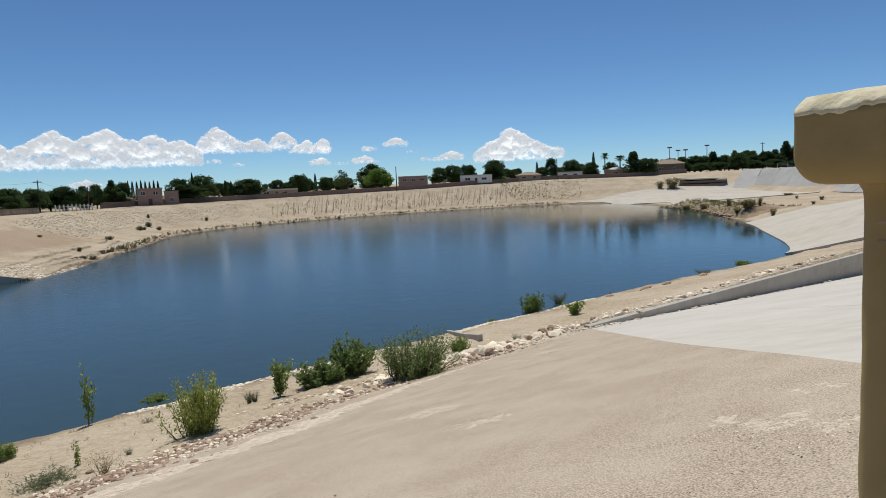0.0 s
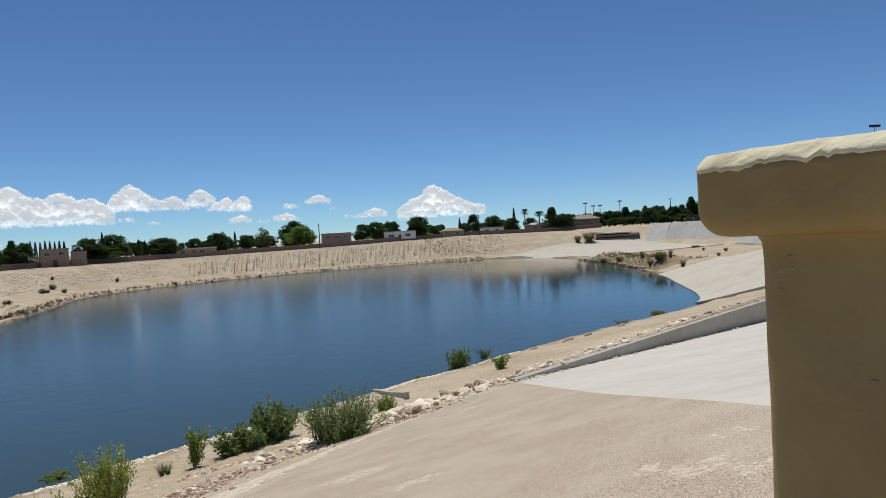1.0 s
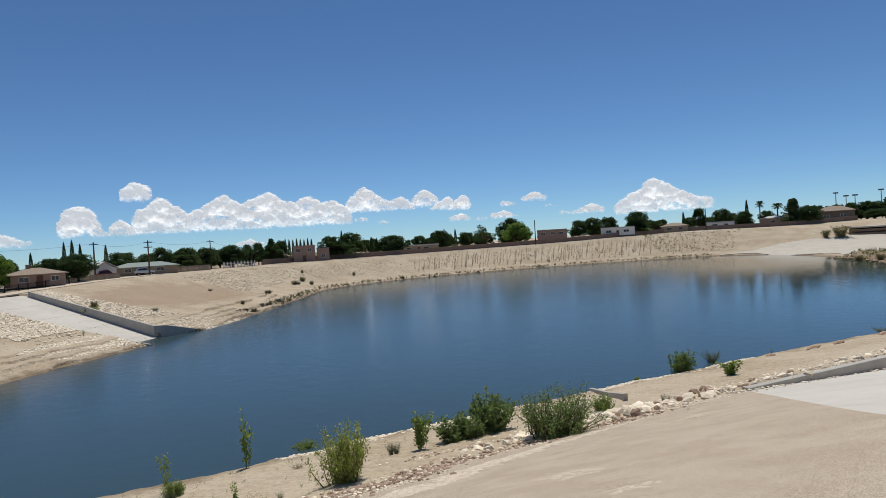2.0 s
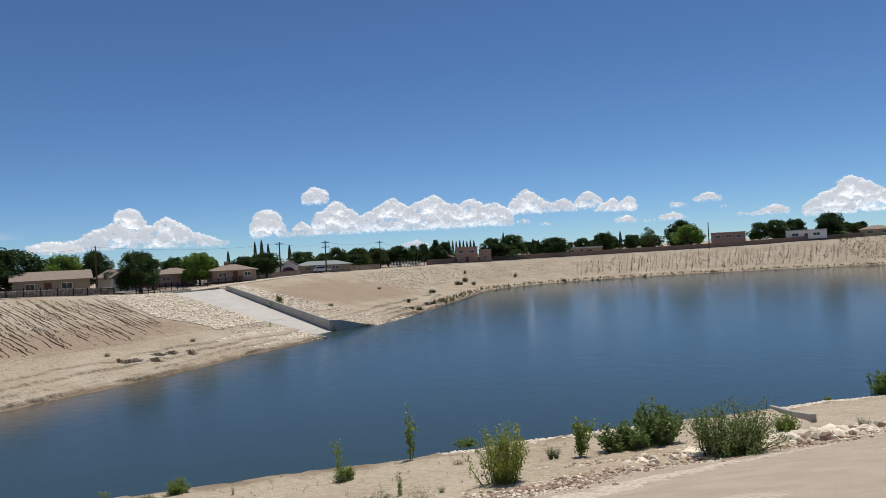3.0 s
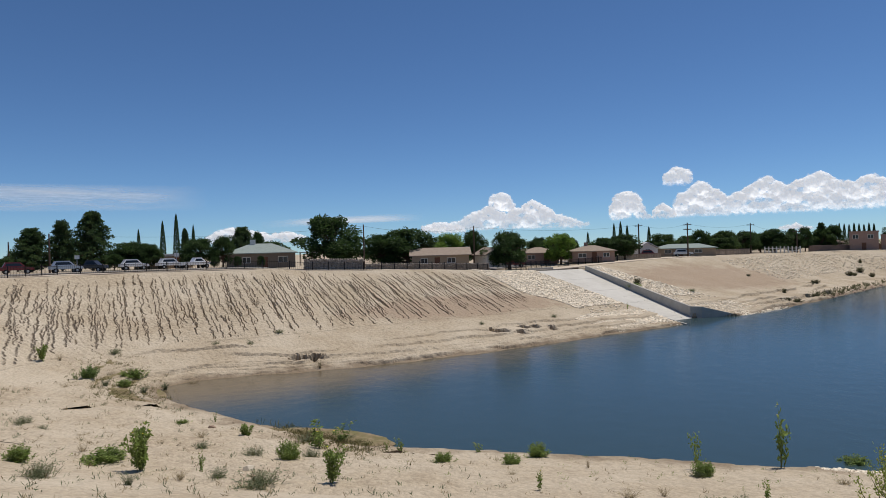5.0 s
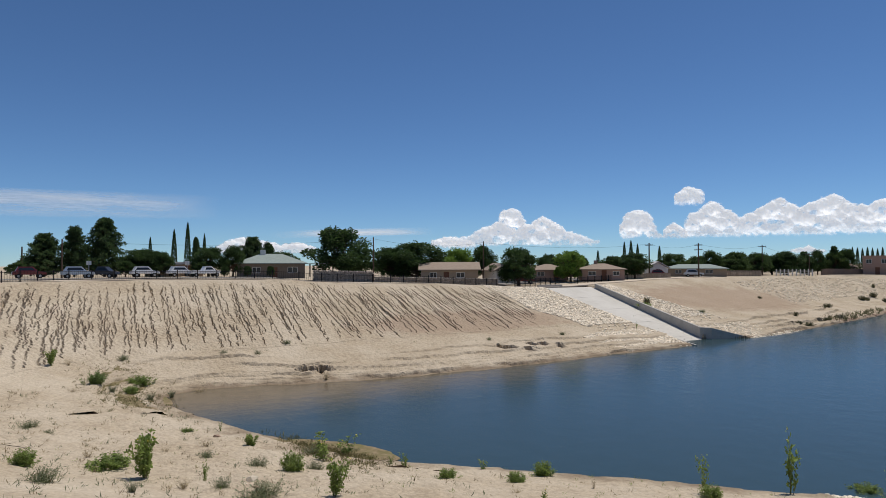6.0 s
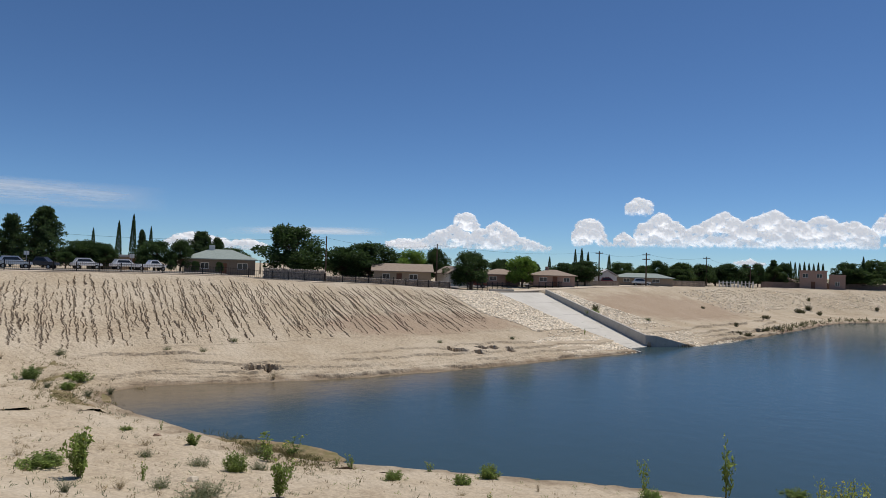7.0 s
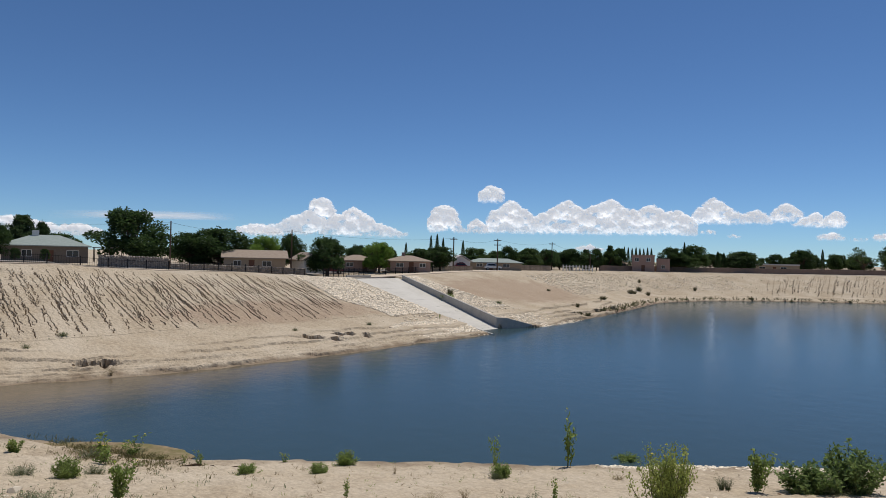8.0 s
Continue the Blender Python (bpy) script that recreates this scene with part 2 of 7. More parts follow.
def cloud_material(name, thin):
    m = bpy.data.materials.new(name)
    m.use_nodes = True
    n, l = m.node_tree.nodes, m.node_tree.links
    n.remove(n["Principled BSDF"])
    diff = n.new("ShaderNodeBsdfDiffuse")
    diff.inputs[0].default_value = (0.88, 0.88, 0.89, 1)
    trans = n.new("ShaderNodeBsdfTranslucent")
    trans.inputs[0].default_value = (0.92, 0.93, 0.94, 1)
    mix = n.new("ShaderNodeMixShader")
    mix.inputs[0].default_value = 0.5
    l.new(diff.outputs[0], mix.inputs[1])
    l.new(trans.outputs[0], mix.inputs[2])
    added_glow = n.new("ShaderNodeEmission")  # glow added to lift the shaded parts, in place of scattered light
    added_glow.inputs[0].default_value = (0.88, 0.94, 1.0, 1)
    added_glow.inputs[1].default_value = 0.31
    body = n.new("ShaderNodeAddShader")
    l.new(mix.outputs[0], body.inputs[0])
    l.new(added_glow.outputs[0], body.inputs[1])
    clear = n.new("ShaderNodeBsdfTransparent")
    cut = n.new("ShaderNodeMixShader")
    geo = n.new("ShaderNodeNewGeometry")
    scale = n.new("ShaderNodeVectorMath")
    scale.operation = "MULTIPLY"
    scale.inputs[1].default_value = (0.0016, 0.0016, 0.02) if thin else (0.11, 0.11, 0.14)
    l.new(geo.outputs["Position"], scale.inputs[0])
    tex = n.new("ShaderNodeTexNoise")
    tex.inputs["Scale"].default_value = 1.0
    tex.inputs["Detail"].default_value = 6
    tex.inputs["Roughness"].default_value = 0.65
    l.new(scale.outputs[0], tex.inputs["Vector"])
    fade = n.new("ShaderNodeAttribute")
    fade.attribute_name = "thickness"
    ramp = n.new("ShaderNodeMapRange")
    mul = n.new("ShaderNodeMath")
    if thin:
        ramp.inputs["From Min"].default_value = 0.3
        ramp.inputs["From Max"].default_value = 0.68
        ramp.inputs["To Max"].default_value = 0.95
        l.new(tex.outputs["Fac"], ramp.inputs["Value"])
        mul.operation = "MULTIPLY"
        l.new(ramp.outputs[0], mul.inputs[0])
        l.new(fade.outputs["Fac"], mul.inputs[1])
        fac = mul.outputs[0]
    else:  # wisps eat into the thin rim
        mul.operation = "MULTIPLY_ADD"
        l.new(tex.outputs["Fac"], mul.inputs[0])
        mul.inputs[1].default_value = 0.6
        l.new(fade.outputs["Fac"], mul.inputs[2])
        ramp.interpolation_type = "SMOOTHSTEP"
        ramp.inputs["From Min"].default_value = 0.32
        ramp.inputs["From Max"].default_value = 1.25
        l.new(mul.outputs[0], ramp.inputs["Value"])
        fac = ramp.outputs[0]
    l.new(fac, cut.inputs[0])
    l.new(clear.outputs[0], cut.inputs[1])
    l.new(body.outputs[0], cut.inputs[2])
    l.new(cut.outputs[0], n["Material Output"].inputs[0])
    return m


CLOUD = cloud_material("cumulus_cloud", False)
CIRRUS = cloud_material("cirrus_cloud", True)


def water_material():
    m = bpy.data.materials.new("pond_water")
    m.use_nodes = True
    n, l = m.node_tree.nodes, m.node_tree.links
    b = n["Principled BSDF"]
    # silt clouds the shallows along the west shelf and in the cove
    place = n.new("ShaderNodeNewGeometry")
    xyz = n.new("ShaderNodeSeparateXYZ")
    l.new(place.outputs["Position"], xyz.inputs[0])
    silt = n.new("ShaderNodeMath")
    silt.operation = "MULTIPLY"
    for k, (axis, full, none) in enumerate((("X", -53.5, -42.0), ("Y", 14.0, 78.0))):
        fade = n.new("ShaderNodeMapRange")
        fade.interpolation_type = "SMOOTHSTEP"
        fade.inputs["From Min"].default_value = full
        fade.inputs["From Max"].default_value = none
        fade.inputs["To Min"].default_value = 1.0
        fade.inputs["To Max"].default_value = 0.0
        l.new(xyz.outputs[axis], fade.inputs["Value"])
        l.new(fade.outputs[0], silt.inputs[k])
    tone = n.new("ShaderNodeMix")
    tone.data_type = "RGBA"
    tone.inputs["A"].default_value = (0.036, 0.062, 0.066, 1)
    tone.inputs["B"].default_value = (0.15, 0.115, 0.07, 1)
    l.new(silt.outputs[0], tone.inputs["Factor"])
    l.new(tone.outputs["Result"], b.inputs["Base Color"])
    calm = n.new("ShaderNodeMapRange")
    calm.interpolation_type = "SMOOTHSTEP"
    calm.inputs["From Min"].default_value = 5.0
    calm.inputs["From Max"].default_value = 45.0
    calm.inputs["To Min"].default_value = 0.17
    calm.inputs["To Max"].default_value = 0.05
    l.new(xyz.outputs["X"], calm.inputs["Value"])
    l.new(calm.outputs[0], b.inputs["Roughness"])
    b.inputs["IOR"].default_value = 1.33
    geo = n.new("ShaderNodeNewGeometry")
    bumps = None
    for scale, strength, dist in ((0.7, 0.30, 0.06), (5.0, 0.25, 0.014)):
        tex = n.new("ShaderNodeTexNoise")
        tex.inputs["Scale"].default_value = scale
        tex.inputs["Detail"].default_value = 3
        l.new(geo.outputs["Position"], tex.inputs["Vector"])
        bp = n.new("ShaderNodeBump")
        bp.inputs["Strength"].default_value = strength
        bp.inputs["Distance"].default_value = dist
        l.new(tex.outputs["Fac"], bp.inputs["Height"])
        if bumps:
            l.new(bumps, bp.inputs["Normal"])
        bumps = bp.outputs[0]
    l.new(bumps, b.inputs["Normal"])
    return m


WATER = water_material()


# ---------------------------------------------------------------- builders
def mesh_object(name, verts, faces, mat, smooth=False):
    me = bpy.data.meshes.new(name)
    me.from_pydata([tuple(v) for v in verts], [], faces)
    me.materials.append(mat)
    if smooth:
        me.polygons.foreach_set("use_smooth", [True] * len(me.polygons))
    me.update()
    return new(name, me)


def finish(name, bm, mat):
    bmesh.ops.recalc_face_normals(bm, faces=bm.faces)
    me = bpy.data.meshes.new(name)
    bm.to_mesh(me)
    bm.free()
    me.materials.append(mat)
    return new(name, me)


def part(name, bm, mat, parent, label=""):
    ob = finish(name, bm, mat)
    ob.parent = parent
    return tagged(ob, label) if label else ob


# ---------------------------------------------------------------- lie of the land
# The shoreline runs anticlockwise: near bank, east end, far bank, west bank.  Each station: x, y and the bank's
# section as (distance from the water, height): shelf edge, crest, behind the crest.
SHORE = [
    # near bank
    (-33.0, 15.2, 12.0, 2.0, 33, 8.7, 60, 8.7),
    (-25.0, 22.3, 12.0, 2.1, 33, 8.7, 60, 8.7),
    (-17.0, 29.6, 12.5, 2.3, 33, 8.75, 60, 8.75),
    (-8.6, 36.9, 12.5, 2.3, 33, 8.75, 60, 8.75),
    (0.6, 44.8, 12.5, 2.3, 33, 8.75, 60, 8.75),
    (9.9, 52.6, 12.5, 2.3, 33, 8.75, 60, 8.75),
    (19.5, 60.6, 12.5, 2.3, 33, 8.8, 60, 8.8),
    (30.5, 68.8, 11.0, 2.2, 32, 8.8, 60, 8.8),
    (41.0, 76.6, 10.0, 2.6, 28, 9.0, 60, 9.0),
    # east end: concrete lining, then the sandy spit
    (46.5, 86.0, 12.0, 4.6, 24, 9.2, 60, 9.4),
    (52.5, 104.0, 14.0, 4.8, 26, 9.2, 60, 9.4),
    (58.0, 122.0, 14.0, 3.4, 40, 7.0, 70, 9.4),
    (63.0, 150.0, 4.0, 0.8, 45, 2.2, 58, 9.6),
    (67.0, 185.0, 4.0, 0.6, 48, 2.2, 61, 9.8),
    (65.0, 225.0, 10.0, 0.7, 50, 2.4, 63, 9.7),
    # far bank
    (52.0, 246.0, 9.0, 1.0, 34, 8.7, 70, 9.6),
    (30.0, 246.0, 8.0, 1.1, 28, 8.5, 70, 9.2),
    (14.0, 240.5, 8.0, 1.1, 28, 8.0, 70, 8.3),
    (-12.0, 230.0, 8.0, 1.1, 28, 7.5, 70, 7.7),
    (-34.0, 215.0, 8.0, 1.1, 28, 7.2, 70, 7.4),
    (-50.0, 201.0, 8.0, 1.2, 28, 7.1, 70, 7.3),
    (-62.0, 183.0, 9.0, 1.4, 28, 7.1, 70, 7.3),
    (-66.5, 165.0, 10.0, 1.6, 26, 7.2, 70, 7.3),
    (-63.0, 142.0, 11.0, 2.0, 27, 7.3, 70, 7.3),
    # west bank
    (-58.5, 118.0, 12.0, 2.2, 30, 7.2, 70, 7.2),
    (-55.5, 98.0, 12.0, 2.25, 30.5, 6.8, 70, 6.9),
    (-54.0, 84.0, 12.0, 2.25, 31, 6.4, 70, 6.6),
    (-53.3, 70.0, 12.3, 2.25, 31.5, 6.6, 70, 6.7),
    (-53.0, 56.0, 12.6, 2.25, 32, 7.4, 70, 7.3),
    (-52.8, 44.0, 13.0, 2.25, 32, 7.7, 70, 7.6),
    (-53.2, 32.0, 13.0, 2.25, 32, 8.0, 70, 7.9),
    (-55.0, 22.0, 11.0, 2.25, 30, 8.4, 70, 8.2),
    (-57.5, 13.0, 9.0, 2.25, 28, 8.6, 70, 8.5),
    (-54.0, 9.5, 12.0, 2.3, 30, 8.7, 70, 8.7),
    (-44.0, 11.5, 13.0, 2.0, 32, 8.7, 60, 8.7),
]
STEP = 0.2


def resample(stations, step):
    """Evenly spaced, smoothed stations round the closed shoreline."""
    a = np.array(stations, float)
    k = len(a)
    fine = []
    for i in range(k):
        p0, p1, p2, p3 = a[i - 1], a[i], a[(i + 1) % k], a[(i + 2) % k]
        for s in np.arange(40) / 40:
            fine.append(0.5 * (2 * p1 + (p2 - p0) * s + (2 * p0 - 5 * p1 + 4 * p2 - p3) * s**2 + (3 * p1 - p0 - 3 * p2 + p3) * s**3))
    fine = np.array(fine)
    seg = np.hypot(*(np.roll(fine[:, :2], -1, 0) - fine[:, :2]).T)
    run = np.concatenate([[0], np.cumsum(seg)])
    closed = np.vstack([fine, fine[:1]])
    at = np.linspace(0, run[-1], int(run[-1] / step), endpoint=False)
    return np.stack([np.interp(at, run, closed[:, c]) for c in range(closed.shape[1])], 1)


LINE = resample(SHORE, STEP)
COUNT = len(LINE)
tangent = np.roll(LINE[:, :2], -24, 0) - np.roll(LINE[:, :2], 24, 0)
for _ in range(130):
    tangent = (np.roll(tangent, 1, 0) + tangent * 2 + np.roll(tangent, -1, 0)) / 4
tangent /= np.linalg.norm(tangent, axis=1)[:, None]
OUT = np.stack([tangent[:, 1], -tangent[:, 0]], 1)


def section(i, d):
    """Height of the bare bank at station i, d metres out from the water."""
    s = LINE[i % COUNT]
    return float(np.interp(d, (-30, -6, 0, s[2], s[4], s[6], 400), (-3, -1.2, 0, s[3], s[5], s[7], s[7])))


def nearest(x, y):
    """Station and distance out from the water of a place."""
    rel = np.array((x, y)) - LINE[:, :2]
    i = int(np.argmin((rel**2).sum(1)))
    return i, float(rel[i] @ OUT[i])


def station(x, y):
    return nearest(x, y)[0]


def bank(x, y):
    i, d = nearest(x, y)
    return section(i, d)


# indices where the banks begin and end
I_NEAR_A, I_NEAR_B = station(-33, 15.2), station(41, 76.6)
I_WEST_A, I_WEST_B = station(-63, 142), station(-57.5, 13)


def smooth(a, b, v):
    t = min(1.0, max(0.0, (v - a) / (b - a)))
    return t * t * (3 - 2 * t)


def fbm(x, y, z=0.0):
    return noise.noise((x, y, z)) + 0.5 * noise.noise((x * 2.1, y * 2.1, z + 7)) + 0.25 * noise.noise((x * 4.3, y * 4.3, z + 13))


# inlet apron beside the paved ramp: the plane through the foot of the kerb wall and the ramp's edge
APRON_A, APRON_B, APRON_C = Vector((7.6, 34.9, 2.15)), Vector((4.6, 7.1, 8.17)), Vector((39.0, 61.0, -0.1))
APRON_N = (APRON_B - APRON_A).cross(APRON_C - APRON_A).normalized()


def apron(x, y):
    return APRON_A.z - (APRON_N.x * (x - APRON_A.x) + APRON_N.y * (y - APRON_A.y)) / APRON_N.z


def ramp_edge_x(y):
    """The seam between the paved ramp and the pale apron."""
    return float(np.interp(y, (-5, 7.1, 14.0, 29.5, 34.9), (4.2, 4.6, 5.1, 6.9, 7.6)))


KERB_A, KERB_B = np.array((7.6, 34.9)), np.array((45.4, 66.3))
KERB_DIR = (KERB_B - KERB_A) / np.linalg.norm(KERB_B - KERB_A)
KERB_OUT = np.array((-KERB_DIR[1], KERB_DIR[0]))


def edge_d(along):
    """How far from the water the paved ramp begins, by metres along the near bank."""
    return float(np.interp(along, (-4, 2.6, 7.2, 12, 30), (20, 17, 15, 12.6, 12.7)))


def in_apron(x, y):
    return x > ramp_edge_x(y) - 0.05 and (np.array((x, y)) - KERB_A) @ KERB_OUT < 0.15 and y > -10


CHUTE_X0, CHUTE_X1 = -86.0, -52.0  # crest and foot


def chute_left(x):
    return float(np.interp(x, (-86, -60.5, -53), (75.6, 74.2, 72.6)))


def chute_right(x):
    return float(np.interp(x, (-86, -58, -54), (87.2, 79.6, 78.6)))


def chute_bed(x):
    return float(np.interp(x, (-90, -85.5, -57.2, -52), (6.35, 6.3, 0.02, -1.1)))


# hollows slumped into the shelf: x, y, half width
SLUMPS = [(-59.2, 22.4, 0.9), (-58.6, 23.9, 0.8), (-59.4, 46.6, 0.95), (-59.8, 50.4, 0.55), (-59.4, 51.8, 0.6), (-57.9, 48.6, 0.5), (-58.3, 53.4, 0.5), (-60.5, 107.0, 1.6), (-61.5, 118.0, 1.8), (-63.0, 128.0, 1.5)]


GULLY_A, GULLY_B = station(-53.2, 68.0), min(I_WEST_B + 100, COUNT - 4)


def runnels(n, rows, along, count, coarse, seed):
    """Ragged rain gullies wandering down a slope of n by rows points: their depth at each point."""
    rng = np.random.default_rng(seed)
    cut = np.zeros((n, rows))
    for k in range(count):
        longer = k % 5 < 2
        c0 = n * (k + rng.uniform(-1.5, 1.5)) / count
        top = rows * (rng.uniform(0.72, 0.97) if longer else rng.uniform(0.25, 0.95))
        reach = rows * (rng.uniform(0.5, 0.88) if longer else rng.uniform(0.06, 0.3))
        deep = rng.uniform(0.7, 1.6)
        half = (rng.uniform(0.012, 0.038) if longer else rng.uniform(0.010, 0.024)) * coarse
        if k % 37 == 0:
            half, deep = 0.10 * coarse, 1.4
        sway = thick = slow = 0.0
        drift = -0.014 + rng.normal(0, 0.004)
        for j in range(int(top), max(3, int(top - reach)), -1):
            slow = 0.93 * slow + rng.normal(0, 0.02) * coarse
            sway = 0.6 * sway + rng.normal(0, 0.05) * coarse
            thick = 0.82 * thick + rng.normal(0, 0.34)
            c = c0 + (slow + sway + drift * (top - j)) / along
            if thick < -0.55:
                continue
            wide = half * (0.3 + 0.7 * max(0.0, thick)) / along
            low = 0.65 + 0.5 * (1 - j / rows)
            for i in range(max(0, int(c - wide - 1)), min(n - 1, int(c + wide + 2)) + 1):
                cut[i, j] = max(cut[i, j], deep * low * min(1.0, max(0.0, wide + 0.55 - abs(i - c)) * 1.6) * (0.75 + 0.4 * max(0.0, thick)))
    return cut


def gullied_slope(name, i_a, i_b, along, rows, count, coarse, fade, lane, span, label):
    """A finely cut bank slope laid over the ground between two stations."""
    mid = LINE[:, :2] + OUT * 20.0
    run = np.cumsum(np.hypot(*(np.roll(mid, -1, 0) - mid).T))
    idx = np.interp(np.arange(run[i_a], run[i_b], along), run[i_a : i_b + 1], np.arange(i_a, i_b + 1))
    steps = np.linspace(0, 1, rows)
    verts = []
    wide = int((span[1] - span[0]) / along)
    gully = runnels(wide, rows, along, count, coarse, len(name))
    for f in idx:
        i, w = int(f), f - int(f)
        j = min(i + 1, COUNT - 1)
        s = LINE[i] * (1 - w) + LINE[j] * w
        o = OUT[i] * (1 - w) + OUT[j] * w
        r = run[i] * (1 - w) + run[j] * w
        ends = smooth(0, 1.5, r - run[i_a]) * smooth(0, 1.5, run[i_b] - r)
        for row, t in enumerate(steps):
            d = s[2] - 0.4 + (s[4] - s[2] + 0.8) * t
            x, y = s[0] + o[0] * d, s[1] + o[1] * d
            z = float(np.interp(d, (0, s[2], s[4], s[6]), (0, s[3], s[5], s[7])))
            z += 0.10 * fbm(x * 0.25, y * 0.25) + 0.035 * noise.noise((x * 1.3, y * 1.3, 3.0)) + 0.02 + 0.03 * noise.noise((x * 4.0, y * 4.0, 1.0))
            at = (lane(x, y) - span[0]) / along
            if 0 <= at < wide - 1:
                lo = int(at)
                z -= ends * fade(x, y, d) * (gully[lo, row] + (gully[lo + 1, row] - gully[lo, row]) * (at - lo))
            verts.append((x, y, z))
    k = len(steps)
    faces = [(i * k + j + 1, (i + 1) * k + j + 1, (i + 1) * k + j, i * k + j) for i in range(len(idx) - 1) for j in range(k - 1)]
    return tagged(mesh_object(name, verts, faces, SAND), label, "embankment", kind="structure")


def west_fade(x, y, d):
    """Shallower towards the cove, none under the riprap."""
    return (0.4 + 0.6 * smooth(8.0, 42.0, y)) * (1 - smooth(-2.0, 1.0, y - (53 + 0.75 * (d - 8))))


def far_fade(x, y, d):
    return 0.42 * (1 - 0.6 * smooth(20, 45, x)) * smooth(-62, -48, x)


def build_west_shelf():
    """The shelf at the foot of the west bank, cut in thin ledges by the falling water, with slumped hollows."""
    i_a, i_b = I_WEST_A + 20, min(I_WEST_B + 60, COUNT - 4)
    along = np.arange(i_a, i_b, 0.9)
    verts = []
    rows = 84
    for f in along:
        i, w = int(f), f - int(f)
        s = LINE[i] * (1 - w) + LINE[i + 1] * w
        o = OUT[i] * (1 - w) + OUT[i + 1] * w
        for t in np.linspace(0, 1, rows):
            d = -0.5 + (s[2] + 0.6) * t
            x, y = s[0] + o[0] * d, s[1] + o[1] * d
            z = s[3] * d / s[2] + 0.10 * fbm(x * 0.25, y * 0.25) + 0.03 * noise.noise((x * 1.3, y * 1.3, 3.0)) + 0.015 * noise.noise((x * 4.0, y * 4.0, 1.0))
            sway = 1.1 * fbm(x * 0.12, y * 0.12, 4.0) + 0.25 * noise.noise((x * 0.8, y * 0.8, 2.0)) + 0.08 * noise.noise((x * 2.6, y * 2.6, 7.0))
            for pitch, tall, reach in ((2.3, 0.28 + 0.2 * smooth(88, 110, y), 9.5), (0.7, 0.12, 5.0)):
                q = (d + sway) / pitch
                cell = math.floor(q)
                size = tall * smooth(-0.3, 0.2, noise.noise((x * 0.10, y * 0.10, cell * 2.3))) * (1 - smooth(reach - 2.0, reach, d)) * smooth(0.0, 0.4, d)
                z += size * (smooth(0.0, 0.09, q - cell) - (q - cell))
            for sx, sy, wide in SLUMPS:
                if abs(y - sy) < wide * 2.2 and abs(x - sx) < 3.2:
                    back = x - sx + 0.45 * noise.noise((y * 1.1, sx, 6.0)) + 0.2 * noise.noise((y * 3.1, sx, 2.0))
                    side = 1 - smooth(wide * 0.5, wide * 1.25, abs(y - sy) + 0.3 * noise.noise((x * 0.9, y * 0.9, 3.0)))
                    if 0.04 < back < 0.5:  # undercut below the crust
                        x -= 0.6 * side * (1 - back / 0.5)
                    if -0.25 < back < 2.0:
                        z -= side * (1.15 + 0.3 * noise.noise((x * 2.0, y * 2.0, 8.0))) * smooth(-0.05, 0.06, back) * (1 - smooth(0.4, 1.7, back))
            if -90 < x < -51 and chute_left(x) - 0.5 < y < chute_right(x) + 0.2 + max(0.0, x + 57.2) * 2.4:
                z = min(z, chute_bed(x)) - 0.25
            verts.append((x, y, z))
    faces = [(i * rows + j + 1, (i + 1) * rows + j + 1, (i + 1) * rows + j, i * rows + j) for i in range(len(along) - 1) for j in range(rows - 1)]
    return tagged(mesh_object("west_shelf", verts, faces, SAND), "sandy shelf with thin wave-cut ledges and slumped hollows", "bank", kind="structure")


